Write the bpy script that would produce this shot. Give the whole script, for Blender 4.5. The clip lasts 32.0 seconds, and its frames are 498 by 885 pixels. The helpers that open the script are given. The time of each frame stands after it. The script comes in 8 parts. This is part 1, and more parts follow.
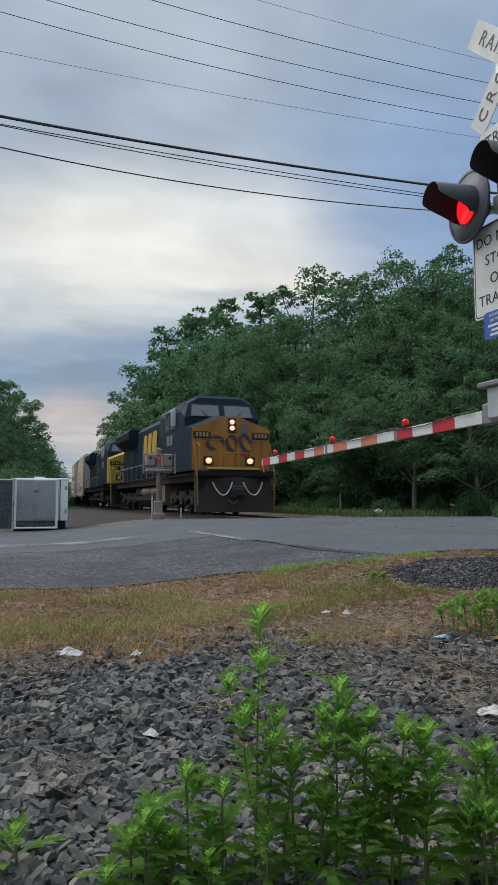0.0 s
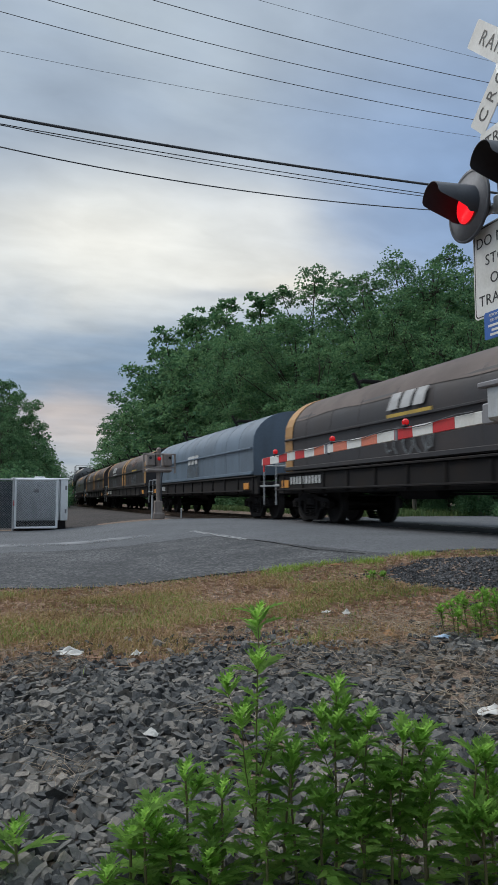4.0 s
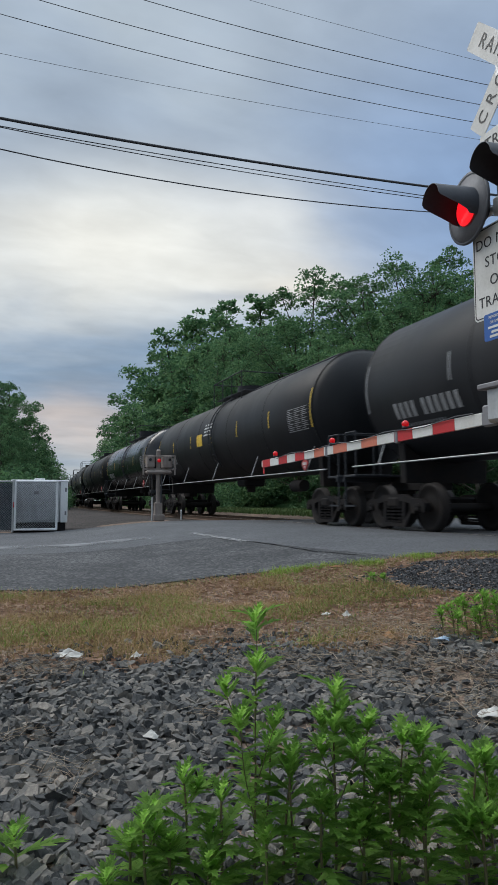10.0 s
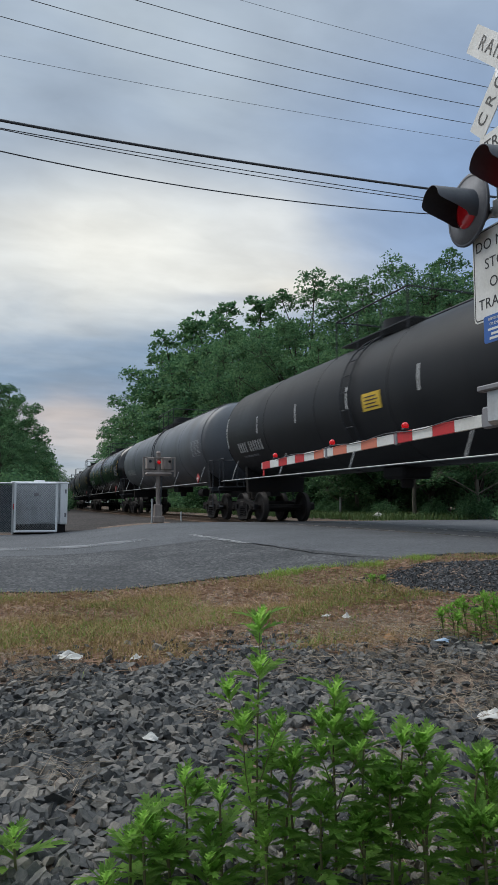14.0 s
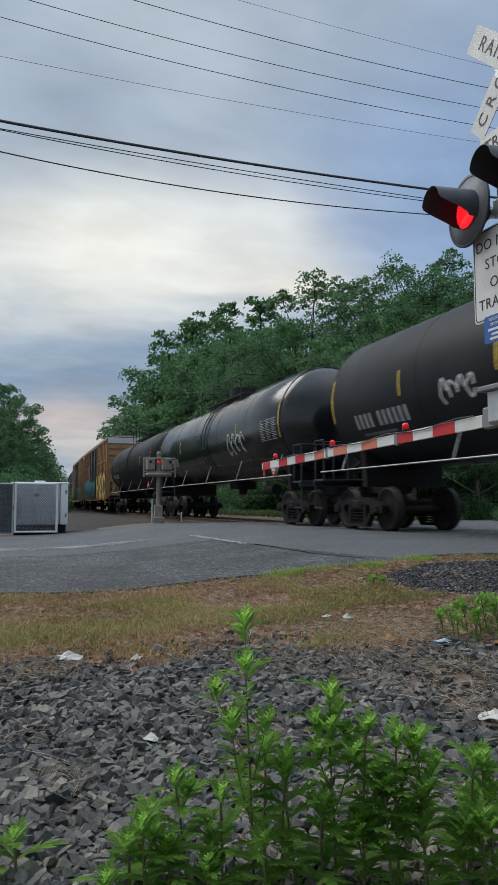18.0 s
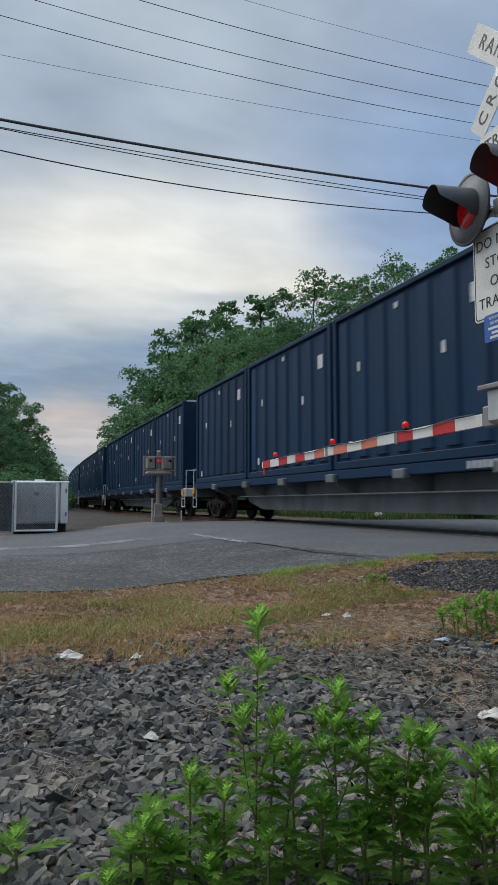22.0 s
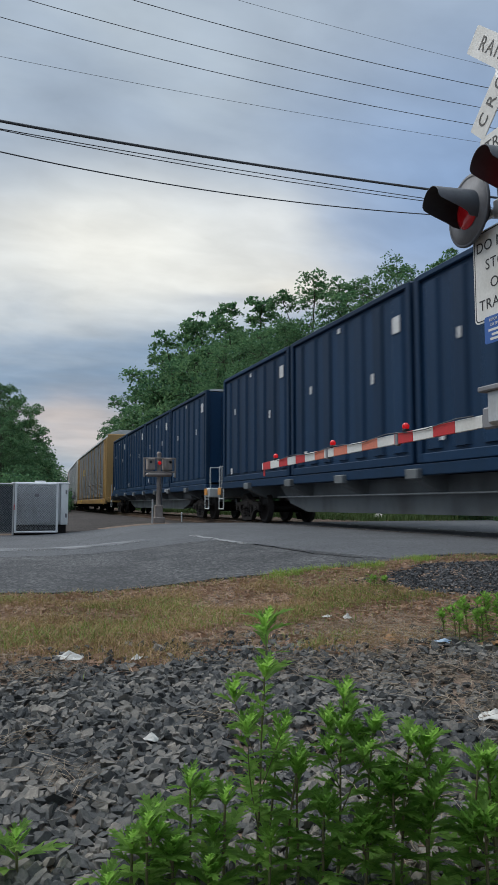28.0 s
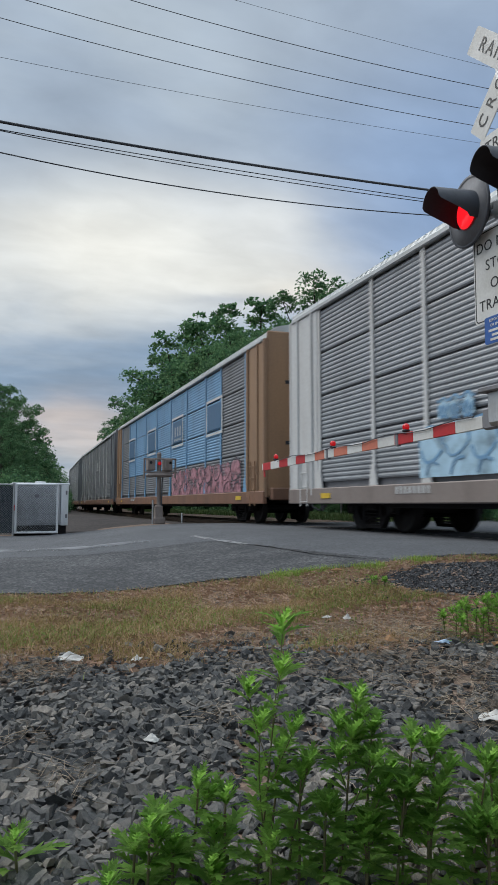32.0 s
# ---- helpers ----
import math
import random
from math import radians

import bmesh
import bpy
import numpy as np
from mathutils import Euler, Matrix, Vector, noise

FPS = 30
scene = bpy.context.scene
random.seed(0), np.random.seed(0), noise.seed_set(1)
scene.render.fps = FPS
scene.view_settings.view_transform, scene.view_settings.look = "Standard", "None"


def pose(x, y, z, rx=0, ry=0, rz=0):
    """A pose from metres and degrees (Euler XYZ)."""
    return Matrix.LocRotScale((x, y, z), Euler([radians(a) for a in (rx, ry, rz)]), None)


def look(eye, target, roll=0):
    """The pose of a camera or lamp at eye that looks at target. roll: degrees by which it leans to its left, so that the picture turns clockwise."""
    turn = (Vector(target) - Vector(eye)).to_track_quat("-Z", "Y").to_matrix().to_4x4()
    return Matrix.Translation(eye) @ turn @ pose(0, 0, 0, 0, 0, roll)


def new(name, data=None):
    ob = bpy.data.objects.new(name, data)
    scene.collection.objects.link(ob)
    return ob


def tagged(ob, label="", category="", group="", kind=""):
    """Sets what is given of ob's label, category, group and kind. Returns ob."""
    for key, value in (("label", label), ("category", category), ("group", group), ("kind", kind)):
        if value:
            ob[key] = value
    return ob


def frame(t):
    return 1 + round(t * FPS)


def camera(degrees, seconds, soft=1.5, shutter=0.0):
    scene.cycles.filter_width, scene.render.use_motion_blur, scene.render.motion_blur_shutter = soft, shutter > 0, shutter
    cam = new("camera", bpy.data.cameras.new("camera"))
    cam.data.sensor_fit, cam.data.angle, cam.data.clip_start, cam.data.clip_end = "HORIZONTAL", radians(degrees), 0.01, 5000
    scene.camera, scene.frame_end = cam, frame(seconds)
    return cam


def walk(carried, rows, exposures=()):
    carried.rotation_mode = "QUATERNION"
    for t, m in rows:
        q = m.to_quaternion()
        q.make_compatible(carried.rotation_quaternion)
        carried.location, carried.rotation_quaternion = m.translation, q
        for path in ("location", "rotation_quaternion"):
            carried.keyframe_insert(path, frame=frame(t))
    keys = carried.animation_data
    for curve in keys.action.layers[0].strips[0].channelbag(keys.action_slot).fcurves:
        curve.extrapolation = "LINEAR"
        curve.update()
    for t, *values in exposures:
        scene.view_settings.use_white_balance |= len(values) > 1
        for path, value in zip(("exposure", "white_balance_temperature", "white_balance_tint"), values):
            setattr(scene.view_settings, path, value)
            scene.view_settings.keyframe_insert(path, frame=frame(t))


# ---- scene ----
# ---------- camera ----------
EYE = (0.0, -8.93, 0.59)
TURN = 20.14            # degrees between the track and the view
TILT = 4.74             # degrees upwards


def cam_pose(down=0.0, side=0.0):
    """The eye never moves; the picture sinks or shifts by small angles (degrees)."""
    return pose(*EYE, 90 + TILT + down, 0, 90 - TURN + side)


cam = camera(39.45, 32.0, 1.5, 0.17)
# seconds, tilt upwards, turn
SWAY = [(0, 0, 0), (2, -.05, .01), (6, .02, 0), (8.5, .03, 0), (9.5, .1, 0), (10.5, .15, 0), (11.2, .17, 0),
        (11.6, .28, 0), (12, .5, 0), (12.5, .47, 0), (13, .43, -.02), (13.5, .46, -.02), (14, .28, -.01), (14.5, .42, 0),
        (16.5, .4, .02), (17, .42, .03), (17.5, .33, .05), (18, .32, .02), (18.5, .27, .02), (19, .3, .02),
        (19.5, .55, 0), (20, .57, 0), (20.5, .36, .03), (21, .3, .03), (21.5, .24, .05), (22, .22, .02), (22.5, .2, .02),
        (23, .21, .05), (23.5, .26, .04), (24, .22, .04), (24.5, .17, .05), (25, .21, .04), (25.5, .28, .05),
        (27.5, .28, .04), (28, .33, .04), (28.5, .28, .06), (29, .22, .09), (29.5, .33, .07), (30, .75, .05),
        (30.5, 1.05, .04), (31, .6, .07), (31.5, .4, .05), (32, .38, .05)]
walk(cam, [(t, cam_pose(a, b)) for t, a, b in SWAY])

# ---------- world and light ----------
SUN_DIR = Vector((-0.45, -0.42, 0.79)).normalized()


def build_world():
    w = bpy.data.worlds.new("overcast_evening")
    scene.world = w
    w.use_nodes = True
    nt = w.node_tree
    nt.nodes.clear()
    N, L = nt.nodes.new, nt.links.new

    def math_node(op, a, b=None, clamp=False):
        n = N("ShaderNodeMath")
        n.operation, n.use_clamp = op, clamp
        for i, v in enumerate((a, b)):
            if v is None:
                continue
            if isinstance(v, (int, float)):
                n.inputs[i].default_value = v
            else:
                L(v, n.inputs[i])
        return n.outputs[0]

    def ramp(fac, stops):
        n = N("ShaderNodeValToRGB")
        e = n.color_ramp.elements
        while len(e) < len(stops):
            e.new(0.5)
        for k, (p, c) in zip(e, stops):
            k.position, k.color = p, (*c, 1) if len(c) == 3 else c
        L(fac, n.inputs[0])
        return n.outputs[0]

    def mix(fac, a, b):
        n = N("ShaderNodeMix")
        n.data_type = "RGBA"
        for s, v in ((n.inputs[0], fac), (n.inputs[6], a), (n.inputs[7], b)):
            if isinstance(v, (int, float)):
                s.default_value = v
            elif isinstance(v, tuple):
                s.default_value = (*v, 1)
            else:
                L(v, s)
        return n.outputs[2]

    def dot_to(v):
        n = N("ShaderNodeVectorMath")
        n.operation = "DOT_PRODUCT"
        L(way, n.inputs[0])
        n.inputs[1].default_value = Vector(v).normalized()
        return n.outputs["Value"]

    def blob(v, inner, outer):
        """1 within inner degrees of a direction, 0 past outer degrees."""
        n = N("ShaderNodeMapRange")
        n.interpolation_type = "SMOOTHSTEP"
        L(dot_to(v), n.inputs[0])
        n.inputs[1].default_value, n.inputs[2].default_value = math.cos(radians(outer)), math.cos(radians(inner))
        return n.outputs[0]

    way = N("ShaderNodeTexCoord").outputs["Generated"]
    sep = N("ShaderNodeSeparateXYZ")
    L(way, sep.inputs[0])
    up = math_node("MAXIMUM", sep.outputs[2], 0.0)
    low = math_node("ADD", up, 0.22)
    flat = N("ShaderNodeCombineXYZ")
    L(math_node("DIVIDE", sep.outputs[0], low), flat.inputs[0])
    L(math_node("DIVIDE", sep.outputs[1], low), flat.inputs[1])

    def cloud(scale, detail, seed, stretch):
        m = N("ShaderNodeMapping")
        m.inputs["Scale"].default_value = (stretch, 1, 1)
        m.inputs["Location"].default_value = (seed, seed * 1.7, 0)
        L(flat.outputs[0], m.inputs[0])
        n = N("ShaderNodeTexNoise")
        n.inputs["Scale"].default_value, n.inputs["Detail"].default_value = scale, detail
        n.inputs["Roughness"].default_value, n.inputs["Distortion"].default_value = 0.5, 0.3
        L(m.outputs[0], n.inputs["Vector"])
        return n.outputs[0]

    sky = N("ShaderNodeTexSky")
    sky.sky_type, sky.sun_disc = "NISHITA", False
    sky.sun_elevation = math.asin(SUN_DIR.z)
    sky.sun_rotation = math.atan2(SUN_DIR.x, SUN_DIR.y)
    scaled = N("ShaderNodeVectorMath")
    scaled.operation = "SCALE"
    L(sky.outputs[0], scaled.inputs[0])
    scaled.inputs["Scale"].default_value = 0.09
    # slopes on a fixed vertical plane west of the place, to lay out the cloud banks
    def over(axis):
        n = N("ShaderNodeVectorMath")
        n.operation = "DOT_PRODUCT"
        L(way, n.inputs[0])
        n.inputs[1].default_value = axis
        return n.outputs["Value"]

    ahead = math_node("MAXIMUM", over((-0.9389, 0.3443, 0)), 0.05)
    fine = cloud(1.3, 6, 8.4, 1.7)
    broad = cloud(0.5, 4, 3.1, 1.3)
    wob = math_node("SUBTRACT", cloud(0.9, 5, 5.5, 1.5), 0.5)
    su = math_node("ADD", math_node("DIVIDE", over((0.3443, 0.9389, 0)), ahead), math_node("MULTIPLY", wob, 0.38))
    sv = math_node("ADD", math_node("DIVIDE", over((0, 0, 1)), ahead), math_node("MULTIPLY", math_node("SUBTRACT", fine, 0.5), 0.13))

    def bank(u0, v0, su_, sv_, weight):
        """A soft cloud bank round a slope u0 across, v0 up."""
        du = math_node("DIVIDE", math_node("SUBTRACT", su, u0), su_)
        dv = math_node("DIVIDE", math_node("SUBTRACT", sv, v0), sv_)
        r = math_node("ADD", math_node("MULTIPLY", du, du), math_node("MULTIPLY", dv, dv))
        e = math_node("POWER", 2.71828, math_node("MULTIPLY", r, -1.0))
        return math_node("MULTIPLY", e, weight, True)

    streak = N("ShaderNodeTexNoise")
    m = N("ShaderNodeMapping")
    m.inputs["Scale"].default_value = (2.2, 2.2, 20)
    L(way, m.inputs[0])
    L(m.outputs[0], streak.inputs["Vector"])
    streak.inputs["Scale"].default_value, streak.inputs["Detail"].default_value = 1.6, 4
    bands = N("ShaderNodeMapRange")
    L(streak.outputs[0], bands.inputs[0])
    bands.inputs[1].default_value, bands.inputs[2].default_value = 0.38, 0.62
    mixed = math_node("ADD", math_node("MULTIPLY", broad, 0.55), math_node("MULTIPLY", fine, 0.45))
    c = ramp(mixed, [(0.38, (0.31, 0.385, 0.495)), (0.46, (0.37, 0.445, 0.545)), (0.53, (0.47, 0.54, 0.61)), (0.62, (0.60, 0.65, 0.70))])
    c = mix(bank(0.30, 0.46, 0.26, 0.30, 0.9), c, (0.25, 0.375, 0.61))
    c = mix(bank(0.06, 0.70, 0.30, 0.16, 0.35), c, (0.52, 0.58, 0.64))
    c = mix(bank(-0.22, 0.20, 0.36, 0.105, 0.95), c, (0.225, 0.315, 0.44))
    c = mix(math_node("MULTIPLY", bank(-0.22, 0.20, 0.30, 0.09, 0.75), bands.outputs[0]), c, (0.16, 0.27, 0.43))
    c = mix(bank(-0.25, 0.115, 0.09, 0.05, 0.85), c, (0.62, 0.53, 0.49))
    c = mix(bank(-0.03, 0.335, 0.20, 0.05, 0.85), c, (0.82, 0.80, 0.74))
    c = mix(bank(0.10, 0.322, 0.09, 0.03, 0.85), c, (0.86, 0.80, 0.70))
    c = mix(bank(-0.25, 0.375, 0.27, 0.105, 0.97), c, (0.93, 0.91, 0.84))
    c = mix(bank(0.02, 0.41, 0.12, 0.07, 0.7), c, (0.86, 0.86, 0.83))
    c = mix(bank(0.0, 0.302, 0.085, 0.012, 0.6), c, (0.42, 0.46, 0.53))
    c = mix(0.92, scaled.outputs[0], c)
    # billows and wisps
    puff = N("ShaderNodeMapRange")
    L(math_node("ADD", math_node("MULTIPLY", cloud(2.3, 7, 2.2, 1.5), 0.6), math_node("MULTIPLY", cloud(6.0, 6, 9.1, 1.8), 0.4)), puff.inputs[0])
    puff.inputs[1].default_value, puff.inputs[2].default_value = 0.36, 0.64
    puff.inputs[3].default_value, puff.inputs[4].default_value = 0.90, 1.12
    tone = N("ShaderNodeVectorMath")
    tone.operation = "SCALE"
    L(c, tone.inputs[0])
    L(puff.outputs[0], tone.inputs["Scale"])
    c = tone.outputs[0]
    # an overcast sky grows brighter towards the zenith
    zen = N("ShaderNodeMapRange")
    zen.interpolation_type = "SMOOTHSTEP"
    L(sep.outputs[2], zen.inputs[0])
    zen.inputs[1].default_value, zen.inputs[2].default_value = 0.62, 1.0
    zen.inputs[3].default_value, zen.inputs[4].default_value = 1.0, 3.0
    bright = N("ShaderNodeVectorMath")
    bright.operation = "SCALE"
    L(c, bright.inputs[0])
    L(zen.outputs[0], bright.inputs["Scale"])
    c = bright.outputs[0]
    hue = N("ShaderNodeVectorMath")
    hue.operation = "MULTIPLY"
    L(c, hue.inputs[0])
    hue.inputs[1].default_value = (0.995, 1.01, 1.01)
    c = hue.outputs[0]
    bg = N("ShaderNodeBackground")
    L(c, bg.inputs[0])
    bg.inputs[1].default_value = 1.0
    L(bg.outputs[0], N("ShaderNodeOutputWorld").inputs[0])


build_world()
sun = new("sun", bpy.data.lights.new("sun", "SUN"))
sun.data.energy, sun.data.angle, sun.data.color = 2.2, radians(40), (1.0, 0.97, 0.92)
sun.matrix_world = look((0, 0, 60), Vector((0, 0, 60)) - SUN_DIR)


# ---------- materials ----------
def surface(name, color, rough=0.6, metal=0.0, dirt=(0.06, 0.05, 0.04), amount=0.4, scale=1.5, streak=1.0, bump=0.15, fine=40.0, spec=0.5, vary=0.0, space="Object", grain=0.07):
    """A worn surface: base colour, broad dirt (streak > 1 draws it down), fine grain, relief."""
    m = bpy.data.materials.new(name)
    m.use_nodes = True
    nt = m.node_tree
    N, L = nt.nodes.new, nt.links.new
    b = nt.nodes["Principled BSDF"]
    tc = N("ShaderNodeTexCoord")
    info = N("ShaderNodeObjectInfo")
    mp = N("ShaderNodeMapping")
    mp.inputs["Scale"].default_value = (1, 1, 1 / streak)
    L(tc.outputs[space], mp.inputs[0])
    off = N("ShaderNodeMath")
    off.operation = "MULTIPLY"
    L(info.outputs["Random"], off.inputs[0])
    off.inputs[1].default_value = 37.0
    L(off.outputs[0], mp.inputs["Location"])
    n1 = N("ShaderNodeTexNoise")
    n1.inputs["Scale"].default_value, n1.inputs["Detail"].default_value, n1.inputs["Roughness"].default_value = scale, 6, 0.6
    L(mp.outputs[0], n1.inputs["Vector"])
    n2 = N("ShaderNodeTexNoise")
    n2.inputs["Scale"].default_value, n2.inputs["Detail"].default_value = fine, 4
    L(tc.outputs[space], n2.inputs["Vector"])
    r = N("ShaderNodeValToRGB")
    r.color_ramp.elements[0].position, r.color_ramp.elements[1].position = 0.42, 0.72
    L(n1.outputs[0], r.inputs[0])
    k = N("ShaderNodeMath")
    k.operation = "MULTIPLY"
    L(r.outputs[0], k.inputs[0])
    k.inputs[1].default_value = amount
    mx = N("ShaderNodeMix")
    mx.data_type = "RGBA"
    L(k.outputs[0], mx.inputs[0])
    mx.inputs[6].default_value, mx.inputs[7].default_value = (*color, 1), (*dirt, 1)
    hv = N("ShaderNodeHueSaturation")
    L(mx.outputs[2], hv.inputs["Color"])
    vr = N("ShaderNodeMapRange")
    L(n2.outputs[0], vr.inputs[0])
    vr.inputs[1].default_value, vr.inputs[2].default_value = 0.25, 0.75
    vr.inputs[3].default_value, vr.inputs[4].default_value = 1 - grain, 1 + grain
    if vary:
        v2 = N("ShaderNodeMapRange")
        L(info.outputs["Random"], v2.inputs[0])
        v2.inputs[3].default_value, v2.inputs[4].default_value = 1 - vary, 1 + vary
        mu = N("ShaderNodeMath")
        mu.operation = "MULTIPLY"
        L(vr.outputs[0], mu.inputs[0])
        L(v2.outputs[0], mu.inputs[1])
        L(mu.outputs[0], hv.inputs["Value"])
    else:
        L(vr.outputs[0], hv.inputs["Value"])
    L(hv.outputs[0], b.inputs["Base Color"])
    rr = N("ShaderNodeMapRange")
    L(n1.outputs[0], rr.inputs[0])
    rr.inputs[3].default_value, rr.inputs[4].default_value = max(0.05, rough - 0.15), min(1, rough + 0.2)
    L(rr.outputs[0], b.inputs["Roughness"])
    b.inputs["Metallic"].default_value = metal
    b.inputs["Specular IOR Level"].default_value = spec
    if bump:
        bp = N("ShaderNodeBump")
        bp.inputs["Strength"].default_value, bp.inputs["Distance"].default_value = bump, 0.004
        L(n2.outputs[0], bp.inputs["Height"])
        L(bp.outputs[0], b.inputs["Normal"])
    return m


def speckled(name, stops, scale=60.0, rough=0.9, bump=0.4, broad=0.6, islands=False, translucent=0.0, mottle=0.0, spec=0.3):
    """Many small grains of several colours over a broad drift: soil, asphalt, leaves."""
    m = bpy.data.materials.new(name)
    m.use_nodes = True
    nt = m.node_tree
    N, L = nt.nodes.new, nt.links.new
    b = nt.nodes["Principled BSDF"]
    tc = N("ShaderNodeTexCoord")
    n2 = N("ShaderNodeTexNoise")
    n2.inputs["Scale"].default_value, n2.inputs["Detail"].default_value, n2.inputs["Roughness"].default_value = broad, 7, 0.65
    L(tc.outputs["Object"], n2.inputs["Vector"])
    if islands:
        src = N("ShaderNodeNewGeometry").outputs["Random Per Island"]
        grain = N("ShaderNodeTexNoise")
        grain.inputs["Scale"].default_value = scale
        L(tc.outputs["Object"], grain.inputs["Vector"])
        hgt = grain.outputs[0]
        if mottle:
            grain.inputs["Detail"].default_value, grain.inputs["Roughness"].default_value = 8, 0.7
            fleck = N("ShaderNodeMath")
            fleck.operation = "MULTIPLY_ADD"
            L(hgt, fleck.inputs[0])
            fleck.inputs[1].default_value = mottle
            lower = N("ShaderNodeMath")
            lower.operation = "SUBTRACT"
            L(src, lower.inputs[0])
            lower.inputs[1].default_value = mottle * .5
            L(lower.outputs[0], fleck.inputs[2])
            src = fleck.outputs[0]
    else:
        v = N("ShaderNodeTexVoronoi")
        v.inputs["Scale"].default_value = scale
        L(tc.outputs["Object"], v.inputs["Vector"])
        s = N("ShaderNodeSeparateColor")
        L(v.outputs["Color"], s.inputs[0])
        src, hgt = s.outputs[0], v.outputs["Distance"]
    ad = N("ShaderNodeMath")
    ad.operation = "MULTIPLY_ADD"
    L(n2.outputs[0], ad.inputs[0])
    ad.inputs[1].default_value = 0.9
    md = N("ShaderNodeMath")
    md.operation = "MULTIPLY_ADD"
    L(src, md.inputs[0])
    md.inputs[1].default_value, md.inputs[2].default_value = 0.55, -0.22
    L(md.outputs[0], ad.inputs[2])
    r = N("ShaderNodeValToRGB")
    e = r.color_ramp.elements
    while len(e) < len(stops):
        e.new(0.5)
    for k, (p, c) in zip(e, stops):
        k.position, k.color = p, (*c, 1)
    L(ad.outputs[0], r.inputs[0])
    L(r.outputs[0], b.inputs["Base Color"])
    b.inputs["Roughness"].default_value = rough
    b.inputs["Specular IOR Level"].default_value = spec
    if translucent:
        b.inputs["Subsurface Weight"].default_value = 0
        tr = N("ShaderNodeBsdfTranslucent")
        L(r.outputs[0], tr.inputs[0])
        ms = N("ShaderNodeMixShader")
        ms.inputs[0].default_value = translucent
        L(b.outputs[0], ms.inputs[1])
        L(tr.outputs[0], ms.inputs[2])
        L(ms.outputs[0], nt.nodes["Material Output"].inputs[0])
    bp = N("ShaderNodeBump")
    bp.inputs["Strength"].default_value, bp.inputs["Distance"].default_value = bump, 0.008
    L(hgt, bp.inputs["Height"])
    L(bp.outputs[0], b.inputs["Normal"])
    return m


def glowing(name, color, strength, base=(0.3, 0.01, 0.01)):
    m = bpy.data.materials.new(name)
    m.use_nodes = True
    b = m.node_tree.nodes["Principled BSDF"]
    b.inputs["Base Color"].default_value = (*base, 1)
    b.inputs["Roughness"].default_value = 0.2
    b.inputs["Emission Color"].default_value = (*color, 1)
    b.inputs["Emission Strength"].default_value = strength
    return m


def sprayed(name, color, cover=0.55, scale=5.0):
    """Thin spray paint that lets what is under it show in patches."""
    m = surface(name, color, 0.6, 0, tuple(k * .6 for k in color), 0.5, 3)
    nt = m.node_tree
    N, L = nt.nodes.new, nt.links.new
    tc = N("ShaderNodeTexCoord")
    n = N("ShaderNodeTexNoise")
    n.inputs["Scale"].default_value, n.inputs["Detail"].default_value = scale, 8
    L(tc.outputs["Object"], n.inputs["Vector"])
    r = N("ShaderNodeMapRange")
    L(n.outputs[0], r.inputs[0])
    r.inputs[1].default_value, r.inputs[2].default_value = 0.62 - cover * .4, 0.92 - cover * .4
    ms = N("ShaderNodeMixShader")
    L(r.outputs[0], ms.inputs[0])
    L(N("ShaderNodeBsdfTransparent").outputs[0], ms.inputs[1])
    L(nt.nodes["Principled BSDF"].outputs[0], ms.inputs[2])
    L(ms.outputs[0], nt.nodes["Material Output"].inputs[0])
    return m


